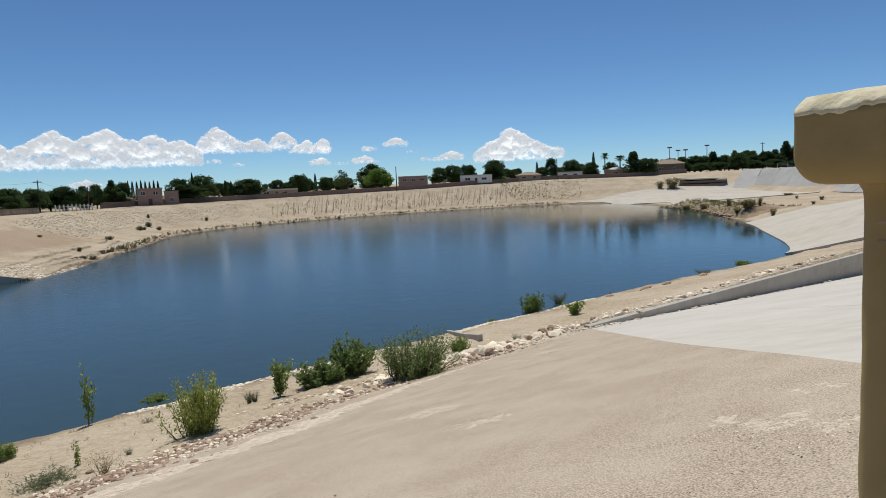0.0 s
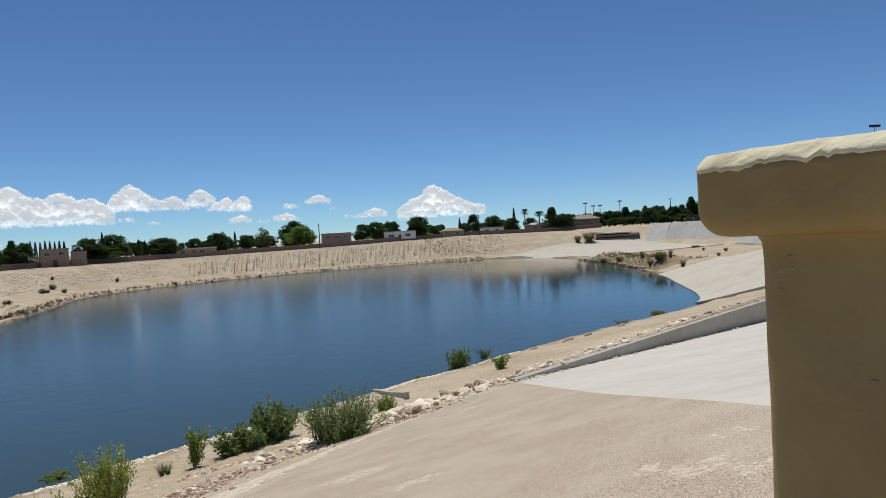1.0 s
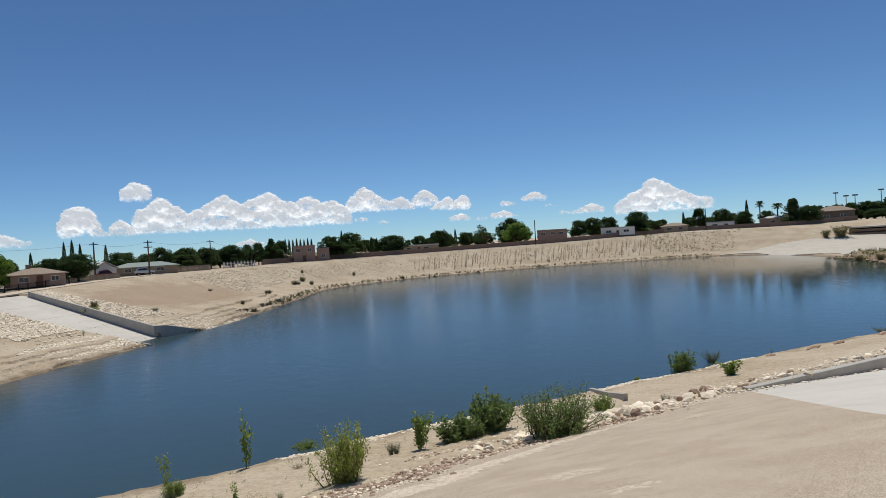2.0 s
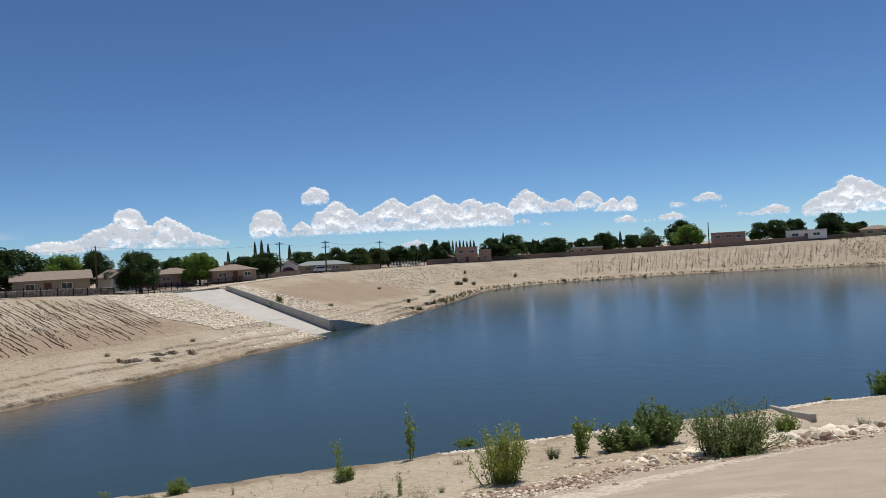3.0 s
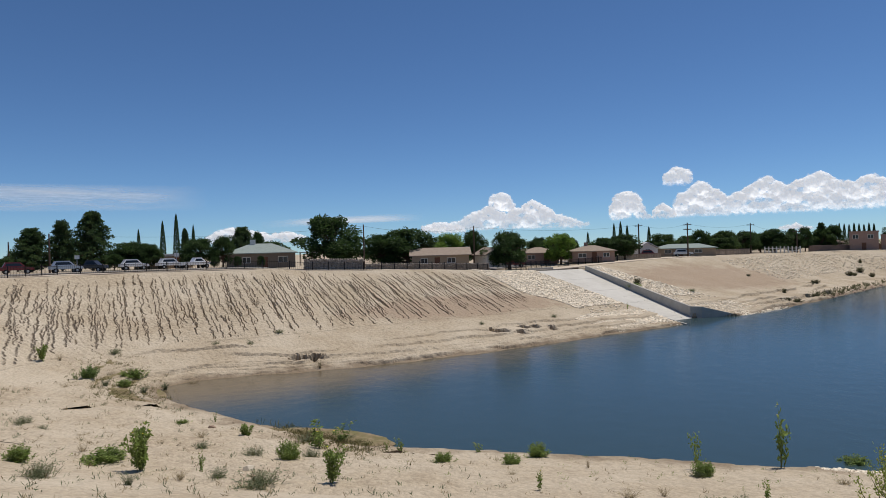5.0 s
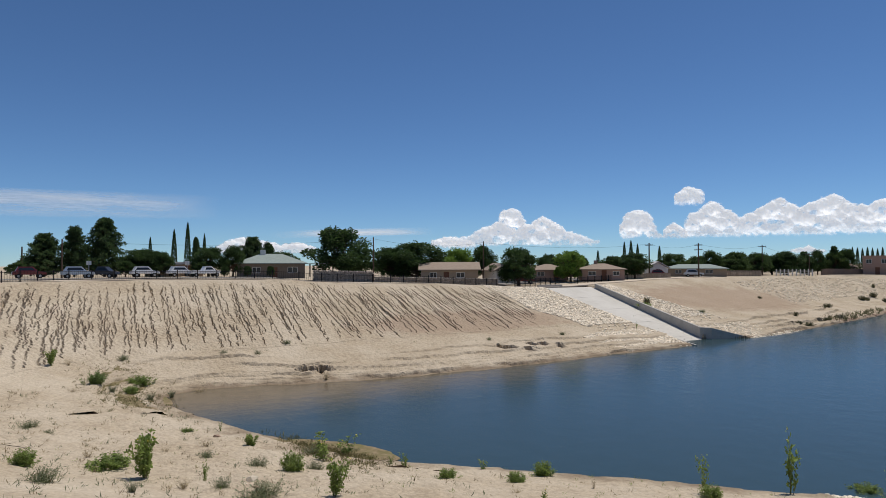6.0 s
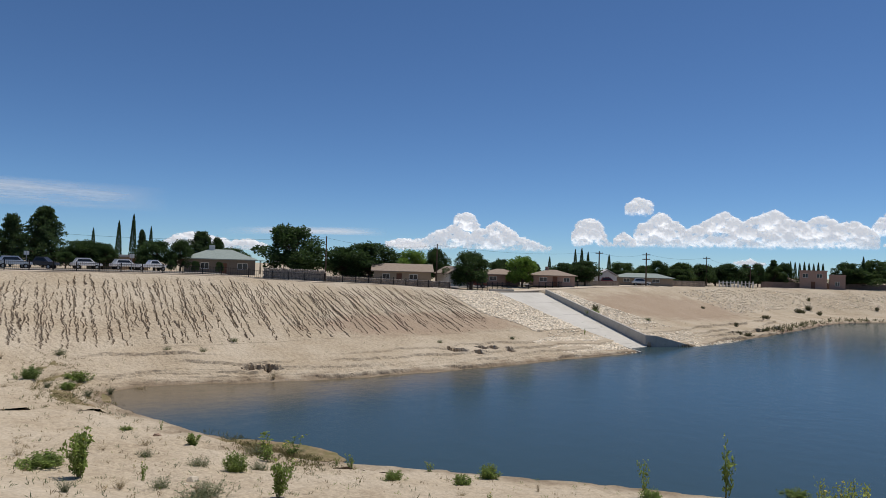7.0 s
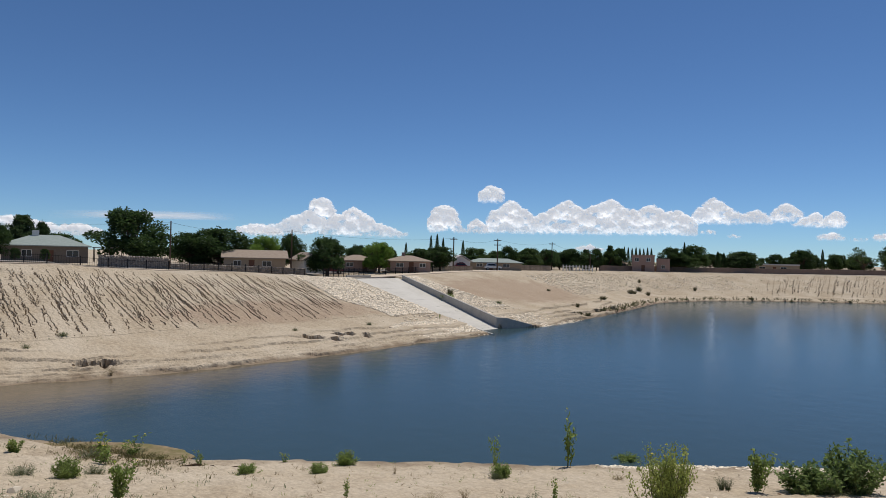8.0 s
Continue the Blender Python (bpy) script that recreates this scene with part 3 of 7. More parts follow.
# ---------------------------------------------------------------- ground
def build_ground():
    """One sheet from the pond's bed to the horizon, with rills on the slopes and ripples in the sand."""
    rings = [-14, -9, -6, -4, -2.5, -1.5] + list(np.arange(-0.8, 34, 0.4)) + list(np.arange(34, 46, 1.5)) + [48, 54, 62, 74, 95, 130, 190, 300, 520, 900, 1700, 3000, 4600]
    west = {i % COUNT for i in range(I_WEST_A - 90, I_WEST_B + 180)}
    i_far_a, i_far_b = station(45, 247), I_WEST_A
    far_a, far_b = i_far_a + 4, station(-63.5, 178) - 4
    verts = []
    for i in range(COUNT):
        x0, y0 = LINE[i, :2]
        nx, ny = OUT[i]
        s = LINE[i]
        on_west, on_far = i in west, i_far_a < i < i_far_b
        for d in rings:
            x, y = x0 + nx * d, y0 + ny * d
            z = section(i, d)
            if d < 46:
                z += 0.10 * fbm(x * 0.25, y * 0.25) * (1.0 if d < 34 else 0.4) + 0.035 * noise.noise((x * 1.3, y * 1.3, 3.0))
                if on_west or on_far:
                    # the finely cut slopes and shelf lie over these stretches
                    if GULLY_A < i < GULLY_B or far_a < i < far_b:
                        z -= 2.0 * smooth(s[2] + 0.2, s[2] + 1.2, d) * (1 - smooth(s[4] - 1.2, s[4] - 0.2, d))
                    if I_WEST_A + 22 < i < I_WEST_B + 58:
                        z -= 1.6 * smooth(-0.6, 0.4, d) * (1 - smooth(s[2] - 0.8, s[2] + 0.1, d))
                    elif 0.2 < d < s[2]:
                        step = (d + 0.8 * fbm(x * 0.3, y * 0.3, 4.0)) % 2.6
                        z += (0.20 if on_west else 0.35) * (smooth(0.0, 0.35, step) - step / 2.6)
                elif 0.3 < d < 12:
                    step = (d + 1.4 * fbm(x * 0.2, y * 0.2, 4.0)) % 3.4
                    z += 0.10 * (smooth(0.0, 0.3, step) - step / 3.4)
                if x > 0 and y < 80 and in_apron(x, y):
                    z = min(z, apron(x, y)) - 0.25
                elif I_NEAR_A < i < I_NEAR_B and d < 40 and x < 8:
                    along = 0.758 * x + 0.652 * y
                    rim = 33.9 - (-0.652 * x + 0.758 * y) - edge_d(along)
                    if along > -4 and rim > -0.2:
                        z -= 0.06 + 0.24 * smooth(0.1, 1.4, rim) * smooth(-4, -2.5, along)
                if -90 < x < -51 and chute_left(x) - 0.5 < y < chute_right(x) + 0.2 + max(0.0, x + 57.2) * 2.4:
                    z = min(z, chute_bed(x)) - 0.25
            verts.append((x, y, z))
    k = len(rings)
    faces = [(i * k + j + 1, ((i + 1) % COUNT) * k + j + 1, ((i + 1) % COUNT) * k + j, i * k + j) for i in range(COUNT) for j in range(k - 1)]
    ob = mesh_object("ground", verts, faces, SAND, True)
    return tagged(ob, "pale sandy desert soil with eroded banks round the pond", "ground", kind="structure")


build_ground()
gullied_slope("west_slope", GULLY_A, GULLY_B, 0.038, 140, 440, 1.0, west_fade, lambda x, y: y, (-8.0, 72.0), "sandy west bank slope cut by narrow rain gullies")
gullied_slope("far_slope", station(45, 247), station(-63.5, 178), 0.12, 70, 420, 1.5, far_fade, lambda x, y: 230 * x / y, (-110.0, 50.0), "far sandy bank slope cut by straight rain gullies")
build_west_shelf()

bm = bmesh.new()
bm.faces.new([bm.verts.new((LINE[i, 0] + OUT[i, 0] * 4, LINE[i, 1] + OUT[i, 1] * 4, 0)) for i in range(0, COUNT, 8)])
bmesh.ops.triangulate(bm, faces=bm.faces)
tagged(finish("water", bm, WATER), "still dark blue pond water reflecting the sky", "pond", kind="structure")


def sheet(name, us, vs, place, mat, thick=0.12):
    """A curved slab: place(u, v) gives its top; it has sides down to its thickness."""
    verts, faces = [], []
    nu, nv = len(us), len(vs)
    for drop in (0.0, thick):
        for u in us:
            for v in vs:
                x, y, z = place(u, v)
                verts.append((x, y, z - drop))
    at = lambda a, b, lower: lower * nu * nv + a * nv + b
    for a in range(nu - 1):
        for b in range(nv - 1):
            faces.append((at(a, b, 0), at(a + 1, b, 0), at(a + 1, b + 1, 0), at(a, b + 1, 0)))
            faces.append((at(a, b + 1, 1), at(a + 1, b + 1, 1), at(a + 1, b, 1), at(a, b, 1)))
    for a in range(nu - 1):
        for b, flip in ((0, False), (nv - 1, True)):
            q = (at(a, b, 0), at(a, b, 1), at(a + 1, b, 1), at(a + 1, b, 0))
            faces.append(q[::-1] if flip else q)
    for b in range(nv - 1):
        for a, flip in ((0, True), (nu - 1, False)):
            q = (at(a, b, 0), at(a, b, 1), at(a, b + 1, 1), at(a, b + 1, 0))
            faces.append(q[::-1] if flip else q)
    ob = mesh_object(name, verts, faces, mat)
    bm = bmesh.new()
    bm.from_mesh(ob.data)
    bmesh.ops.recalc_face_normals(bm, faces=bm.faces)
    bm.to_mesh(ob.data)
    bm.free()
    return ob


# ---------------------------------------------------------------- paved ramp, apron and kerb wall
SHORE_N = np.array((-0.652, 0.758))
SHORE_T = np.array((0.758, 0.652))


def ramp_place(u, v):
    """u: up the slope from 0 (lower edge) to 1 (by the spectator); v: from the west end to the seam."""
    y_seam = 34.9 - u * 38.0
    east = np.array((ramp_edge_x(y_seam), y_seam))
    i, d = nearest(*east)
    along = -4.0 + (SHORE_T @ east + 4.0) * v
    low = edge_d(along) + 0.35 * fbm(along * 0.5, 2.0) * (1 - smooth(0.85, 1.0, v))
    high = 33.9 - SHORE_N @ east
    out = (low + u * (33.5 - low)) * (1 - smooth(0.7, 1.0, v)) + high * smooth(0.7, 1.0, v)
    p = SHORE_T * along + SHORE_N * (33.9 - out)
    z = bank(p[0], p[1]) + 0.02 + 0.02 * noise.noise((p[0] * 0.4, p[1] * 0.4, 1.0))
    return p[0], p[1], z


tagged(sheet("pavement", np.linspace(0, 1, 60), np.linspace(0, 1, 70), ramp_place, PAVE, 0.25), "tan chip-sealed paved ramp sloping down towards the pond", "pavement", kind="structure")


def edge_place(u, v):
    """A band a stride inside the ramp's lower edge, narrowing towards the seam, ragged on both sides."""
    along = 2.0 + 18.5 * u
    mid = float(np.interp(along, (2, 4, 6, 8, 11, 15, 20), (19.4, 19.0, 18.9, 18.3, 16.7, 15.4, 14.0)))
    half = float(np.interp(along, (2, 8, 11, 15, 20.5), (0.9, 1.0, 0.9, 0.45, 0.12)))
    ragged = 0.35 * fbm(along * 1.1, v * 3.0) + 0.3 * noise.noise((along * 4.0, v * 5.0, 1.0)) + 0.12 * noise.noise((along * 13.0, v * 9.0, 1.0))
    d = mid + half * (2 * v - 1) + ragged * (0.4 + abs(2 * v - 1))
    x, y = near_place(along, d)
    return x, y, bank(x, y) + 0.02 + 0.02 * noise.noise((x * 0.4, y * 0.4, 1.0)) + 0.012 - 0.014 * abs(2 * v - 1) ** 3 - 0.016 * smooth(0.25, 0.6, fbm(along * 1.7, v * 2.2, 6.0))


def near_place(along, d):
    """A place on the near bank: metres along it, and out from the water."""
    p = SHORE_T * along + SHORE_N * (33.9 - d)
    return float(p[0]), float(p[1])


tagged(sheet("pavement_edge", np.linspace(0, 1, 420), np.linspace(0, 1, 13), edge_place, PALE_EDGE, 0.03), "worn pale edge strip of the paved ramp", "pavement", kind="structure")


def worn_patch(cx, cy, r):
    """A ragged pale patch where the chippings have come off."""
    def place(u, v):
        a = u * 2 * math.pi
        q = r * v * (1 + 0.5 * noise.noise((math.cos(a) * 2.2, math.sin(a) * 2.2, cx)))
        x, y = cx + 1.15 * q * math.cos(a), cy + q * math.sin(a)
        top = bank(x, y) + 0.02 + 0.02 * noise.noise((x * 0.4, y * 0.4, 1.0))
        return x, y, top + 0.008 - 0.03 * max(0.0, 0.2 * v + fbm(x * 5.0, y * 5.0, 4.0)) - 0.012 * v**3

    tagged(sheet("pavement_wear", np.linspace(0, 1, 72), np.linspace(0.02, 1, 26), place, WORN, 0.03), "pale worn patch in the paved ramp", "pavement", kind="structure")


for cx, cy, r in ((-0.37, 12.92, 0.7), (0.5, 9.84, 0.4), (2.87, 5.59, 0.32), (3.7, 6.49, 0.28), (3.42, 23.21, 0.5), (2.6, 6.1, 0.2), (3.1, 5.0, 0.25)):
    worn_patch(cx, cy, r)


def apron_place(u, v):
    seam_y = 34.9 - v * 36.0
    a = np.array((ramp_edge_x(seam_y), seam_y))
    p = a + (np.array((39.0, 61.0)) - KERB_A) * 1.2 * u
    return p[0], p[1], apron(p[0], p[1]) + 0.015 * noise.noise((p[0] * 0.3, p[1] * 0.3, 2.0))


# cast in bays, with open joints between them
bays = tagged(new("concrete_apron"), "pale concrete inlet apron cast in large slabs", "pavement", kind="structure")
for a in range(6):
    u0, u1 = a / 6 + 0.0003, (a + 1) / 6 - 0.0003
    slab = sheet("concrete_slab", np.linspace(u0, u1, 4), np.linspace(0, 1, 40), apron_place, CONCRETE, 0.2)
    slab.parent = bays


def wall_between(name, pts, thick, mat):
    """A wall along stations (x, y, bottom, top), with a softened top edge."""
    bm = bmesh.new()
    rows = []
    for k, (x, y, lo, hi) in enumerate(pts):
        a, b = pts[max(0, k - 1)], pts[min(len(pts) - 1, k + 1)]
        t = Vector((b[0] - a[0], b[1] - a[1])).normalized()
        n = Vector((-t.y, t.x)) * thick / 2
        c = min(0.02, thick * 0.15)
        shape = ((-1, lo), (-1, hi - c), (-1 + 2 * c / thick, hi), (1 - 2 * c / thick, hi), (1, hi - c), (1, lo))
        rows.append([bm.verts.new((x + n.x * s, y + n.y * s, z)) for s, z in shape])
    for r, q in zip(rows, rows[1:]):
        for j in range(6):
            bm.faces.new((r[j], r[(j + 1) % 6], q[(j + 1) % 6], q[j]))
    bm.faces.new(rows[0])
    bm.faces.new(rows[-1][::-1])
    return finish(name, bm, mat)


pts = []
for t in np.linspace(0, 1, 14):
    p = KERB_A + (KERB_B - KERB_A) * t
    pts.append((p[0], p[1], apron(p[0], p[1]) - 0.4, 2.32 - 0.35 * t))
tagged(wall_between("kerb_wall", pts, 0.42, CONCRETE_OLD), "low grey concrete training wall beside the apron", "wall", kind="structure")
tagged(wall_between("head_wall", [(0.1, 44.4, -0.4, 0.25), (1.1, 40.0, -0.2, 1.0), (1.9, 36.6, 0.7, 1.7)], 0.25, CONCRETE_OLD), "small grey concrete headwall running into the pond", "wall", kind="structure")


# ---------------------------------------------------------------- west inlet chute
def chute_place(u, v):
    x = CHUTE_X0 + (CHUTE_X1 - CHUTE_X0) * u
    y = chute_left(x) + (chute_right(x) - chute_left(x)) * v
    return x, y, chute_bed(x) + 0.01 * noise.noise((x, y, 0.0))


chute = tagged(new("concrete_chute"), "pale concrete inlet chute down the west bank", "chute", kind="structure")
for a in range(5):
    slab = sheet("concrete_slab", np.linspace(a / 5 + 0.0006, (a + 1) / 5 - 0.0006, 7), np.linspace(0, 1, 8), chute_place, CONCRETE, 0.2)
    slab.parent = chute
pts = [(x, chute_right(x) + 0.2, chute_bed(x) - 0.5, chute_bed(x) + h) for x, h in zip(np.linspace(-84.5, -57.6, 12), np.linspace(0.85, 1.5, 12))]
pts += [(-56.6, 80.6, -0.8, 1.55), (-54.6, 86.2, -0.8, 0.12)]
tagged(wall_between("chute_wall", pts, 0.35, CONCRETE_OLD), "grey concrete side wall of the chute with flared end", "wall", kind="structure")
pts = [(x, chute_left(x) - 0.15, chute_bed(x) - 0.5, chute_bed(x) + 0.25) for x in np.linspace(-84.5, -60.5, 10)] + [(-53.0, 72.4, -0.6, 0.12)]
tagged(wall_between("chute_kerb", pts, 0.25, CONCRETE_OLD), "low grey concrete kerb beside the chute", "kerb", kind="structure")
tagged(wall_between("sill_wall", [(-87.0, 75.6, 5.6, 6.85), (-86.6, 80.8, 5.6, 6.85)], 0.4, CONCRETE_OLD), "low concrete sill wall below the chute gate", "wall", kind="structure")


# outfall ledge above the channel: broken slabs over dark, washed-out layers
ledge = tagged(new("outfall_ledge"), "broken concrete ledge over dark washed-out layers of soil", "ledge", kind="structure")
ledge.matrix_world = Matrix.Translation((103.0, 257.0, 0)) @ Matrix.Rotation(radians(-24), 4, "Z")
LEDGE_PARTS = ((-9.5, -3.2, 6.85, 5.0, 9.0, 7.3, "slab"), (4.2, -4.0, 6.4, 8.0, 7.0, 6.9, "slab"), (-8.6, -1.4, 5.5, 7.4, 8.0, 6.4, "layer"), (-9.4, -3.4, 4.3, 8.2, 8.0, 5.1, "layer"), (-8.0, -2.4, 3.0, 8.6, 8.0, 4.0, "layer"), (-6.5, -4.4, 1.6, 9.2, 8.0, 2.7, "layer"))

# ---------------------------------------------------------------- concrete linings of the east end
def strip(i0, i1, d0, d1, lift):
    def place(u, v):
        f = i0 + (i1 - i0) * u
        i = int(round(f)) % COUNT
        low, high = d0(u), d1(u)
        d = low + (high - low) * v
        return LINE[i, 0] + OUT[i, 0] * d, LINE[i, 1] + OUT[i, 1] * d, section(i, d) + lift + 0.05 * noise.noise((f * 0.05, d * 0.2, 9.0))
    return place


i_a, i_b = station(41.5, 77.2), station(58.5, 124)
lining = strip(i_a, i_b, lambda u: -1.0, lambda u: 24 - 13 * smooth(0.5, 1.0, u), 0.32)
tagged(sheet("concrete_lining", np.linspace(0, 1, 60), np.linspace(0, 1, 24), lining, CONCRETE_DUSTY, 0.5), "pale stained concrete lining on the east bank", "embankment", kind="structure")
i_c, i_d = station(66.5, 200), station(48, 247)
floor = strip(i_c, i_d, lambda u: 3 - 4 * u + 3 * math.sin(u * 9), lambda u: 60 - 58.5 * smooth(0.45, 1.0, u), 0.22)
tagged(sheet("channel_floor", np.linspace(0, 1, 70), np.linspace(0, 1, 24), floor, CONCRETE_DUSTY, 0.5), "pale concrete floor of the inlet channel", "channel", kind="structure")
i_e, i_f = station(62.0, 142), station(62.5, 232)
side_slope = tagged(new("concrete_slope"), "grey concrete side slope of the channel cast in panels", "embankment", kind="structure")
for a in range(22):
    def panel_place(u, v, a=a):
        i = int(round(i_e + (i_f - i_e) * (a + 0.012 + 0.976 * u) / 22 + 26 * (v - 0.5))) % COUNT
        q = LINE[i]
        d = q[4] - 0.4 + (q[6] - q[4] + 1.2) * v
        return q[0] + OUT[i, 0] * d, q[1] + OUT[i, 1] * d, section(i, d) + 0.30 + 0.03 * noise.noise((a * 2.1, v * 3.0, 9.0))
    panel = sheet("concrete_panel", np.linspace(0, 1, 5), np.linspace(0, 1, 10), panel_place, CONCRETE_GREY, 0.25)
    panel.parent = side_slope


SOIL = material("brown_soil", (0.33, 0.25, 0.165), 0.95, spec=0.1, second=(0.20, 0.145, 0.09), scale=0.9, amount=0.85, third=(0.42, 0.34, 0.24), scale3=0.2, amount3=0.6, bump=0.9, bump_scale=1.5, bump_dist=0.3)
i_g, i_h = station(60.5, 131), station(67.2, 194)


def spit_place(u, v):
    """A low, ragged mound of soil with a steep edge towards the water."""
    i = int(round(i_g + (i_h - i_g) * u)) % COUNT
    d = 0.3 + 13.0 * v
    ends = smooth(0.0, 0.12, u) * (1 - smooth(0.9, 1.0, u))
    x, y = LINE[i, 0] + OUT[i, 0] * d, LINE[i, 1] + OUT[i, 1] * d
    rise = 1.5 * smooth(0.0, 0.14, v) * (1 - smooth(0.35, 1.0, v)) * ends * (0.75 + 0.5 * fbm(x * 0.12, y * 0.12, 5.0))
    return x, y, section(i, d) + rise + 0.12 * fbm(x * 0.5, y * 0.5, 2.0) * ends - 0.15 * (1 - ends) - 0.2 * smooth(0.85, 1.0, v)


def mound(x, y):
    """How far the mound stands above the bare spit at a place."""
    if not (55 < x < 90 and 125 < y < 200):
        return 0.0
    i, d = nearest(x, y)
    u, v = (i - i_g) / (i_h - i_g), (d - 0.3) / 13.0
    if not (0 < u < 1 and 0 < v < 1):
        return 0.0
    return max(0.0, spit_place(u, v)[2] - section(i, d))


tagged(sheet("spit_mound", np.linspace(0, 1, 120), np.linspace(0, 1, 26), spit_place, SOIL, 0.5), "low eroded mound of brown soil on the spit", "bank", kind="structure")


# ---------------------------------------------------------------- riprap and loose stones
def rock_geometry(rng, size, flat=0.65):
    """A lumpy, angular stone: vertices and faces."""
    g = (1 + 5**0.5) / 2
    base = [(-1, g, 0), (1, g, 0), (-1, -g, 0), (1, -g, 0), (0, -1, g), (0, 1, g), (0, -1, -g), (0, 1, -g), (g, 0, -1), (g, 0, 1), (-g, 0, -1), (-g, 0, 1)]
    tri = [(0, 11, 5), (0, 5, 1), (0, 1, 7), (0, 7, 10), (0, 10, 11), (1, 5, 9), (5, 11, 4), (11, 10, 2), (10, 7, 6), (7, 1, 8), (3, 9, 4), (3, 4, 2), (3, 2, 6), (3, 6, 8), (3, 8, 9), (4, 9, 5), (2, 4, 11), (6, 2, 10), (8, 6, 7), (9, 8, 1)]
    sx, sy = rng.uniform(0.7, 1.3), rng.uniform(0.7, 1.2)
    a = rng.uniform(0, 6.28)
    out = []
    for x, y, z in base:
        k = size * rng.uniform(0.36, 0.58) / 1.9
        x, y, z = x * k * sx, y * k * sy, z * k * flat
        out.append((x * math.cos(a) - y * math.sin(a), x * math.sin(a) + y * math.cos(a), z))
    return out, tri


def ground_at(x, y):
    if in_apron(x, y) and x > 0 and y < 80:
        return apron(x, y)
    return bank(x, y)


def stone_field(name, places, mat, label):
    """Many stones joined in one mesh; places: (x, y, size)."""
    rng = random.Random(name)
    verts, faces = [], []
    for x, y, size in places:
        v, f = rock_geometry(rng, size, 0.5)
        z = ground_at(x, y) + size * 0.12 + 0.10 * fbm(x * 0.25, y * 0.25)
        o = len(verts)
        verts += [(x + a, y + b, z + c) for a, b, c in v]
        faces += [tuple(o + q for q in t) for t in f]
    return tagged(mesh_object(name, verts, faces, mat), label, "stones", kind="stuff")


rng = random.Random(5)
places = []
while len(places) < 11500:
    x = rng.uniform(-86, -53.5)
    t = (x + 86) / 32.5
    left = 61.8 + 1.2 * math.sin(t * 7) + 5 * smooth(0.35, 0.62, t) * (1 - smooth(0.74, 0.8, t)) - 2.0 * t
    gap = 0.66 < t < 0.76
    y = rng.uniform(left, chute_left(x) - 0.5)
    if gap and rng.random() < 0.93:
        continue
    places.append((x, y, rng.choice((0.22, 0.28, 0.34, 0.42))))
stone_field("riprap", places, STONE, "pale limestone riprap beside the concrete chute")
places = []
while len(places) < 5600:
    x = rng.uniform(-85, -54.0)
    t = (x + 85) / 31
    right = 91 + 6 * t + (6 * smooth(0.75, 1.0, t))
    y = rng.uniform(chute_right(x) + (0.7 if x < -58 else 1.5 + (x + 58) * 1.6), right)
    if 0.62 < t < 0.74 and y > 86 and rng.random() < 0.9:
        continue
    places.append((x, y, rng.choice((0.22, 0.28, 0.34, 0.42))))
stone_field("riprap", places, STONE, "pale limestone riprap beyond the chute wall")
# cobbles on the far west corner bank
places = []
while len(places) < 2600:
    i = rng.randrange(station(-50, 201), station(-61, 135))
    d = rng.uniform(12, 25)
    places.append((LINE[i, 0] + OUT[i, 0] * d, LINE[i, 1] + OUT[i, 1] * d, rng.uniform(0.2, 0.5)))
stone_field("cobbles", places, STONE, "pale cobbles scattered on the corner of the bank")


# shingle along the near waterline
places = []
while len(places) < 5200:
    a = rng.choice((rng.uniform(8, 24.0), rng.uniform(27.5, 45)))
    x, y = near_place(a, rng.gauss(0.9, 0.35))
    places.append((x, y, rng.uniform(0.08, 0.27)))
stone_field("shingle", places, STONE, "pale pebbles along the water's edge")
places = []
while len(places) < 3800:
    a = rng.uniform(0, 62)
    x, y = near_place(a, edge_d(a) - 1.3 + rng.gauss(0, 1.2) + 0.9 * fbm(a * 0.6, 3.0))
    places.append((x, y, rng.uniform(0.05, 0.2)))
stone_field("gravel", places, STONE, "loose pale gravel below the paved ramp")
places = []
while len(places) < 1700:
    a = rng.uniform(0, 22)
    x, y = near_place(a, edge_d(a) - 0.7 + rng.gauss(0, 1.1) + 0.8 * fbm(a * 0.5, 8.0))
    places.append((x, y, rng.uniform(0.06, 0.24)))
stone_field("broken_soil", places, BROWN_ROCK, "crumbled red-brown soil and gravel beside the ramp")
# pale chippings worn loose along the ramp's edge and in patches
places = []
for k in range(3600):
    a = 4 + 22 * rng.random() ** 1.2
    x, y = near_place(a, edge_d(a) + 0.25 + abs(rng.gauss(0, 0.7)) + 0.7 * (1 - smooth(5, 18, a)))
    places.append((x, y, rng.uniform(0.025, 0.07)))
for cx, cy, r in ((-0.3, 12.1, 0.55), (0.5, 9.8, 0.4), (2.9, 5.6, 0.55), (2.7, 4.7, 0.5), (3.6, 6, 0.4), (3.4, 22.3, 0.5), (2.7, 6.2, 0.3)):
    for k in range(420):
        places.append((cx + rng.gauss(0, r), cy + rng.gauss(0, r * 0.8), rng.uniform(0.012, 0.026) * (0.6 + cy / 30)))
stone_field("chippings", places, STONE, "pale chippings worn loose on the paved ramp")
places = [(rng.uniform(-5, 5), rng.uniform(7, 26), rng.uniform(0.02, 0.05)) for _ in range(14)]
stone_field("grit", places, BROWN_ROCK, "scattered dark pebbles on the paved ramp")

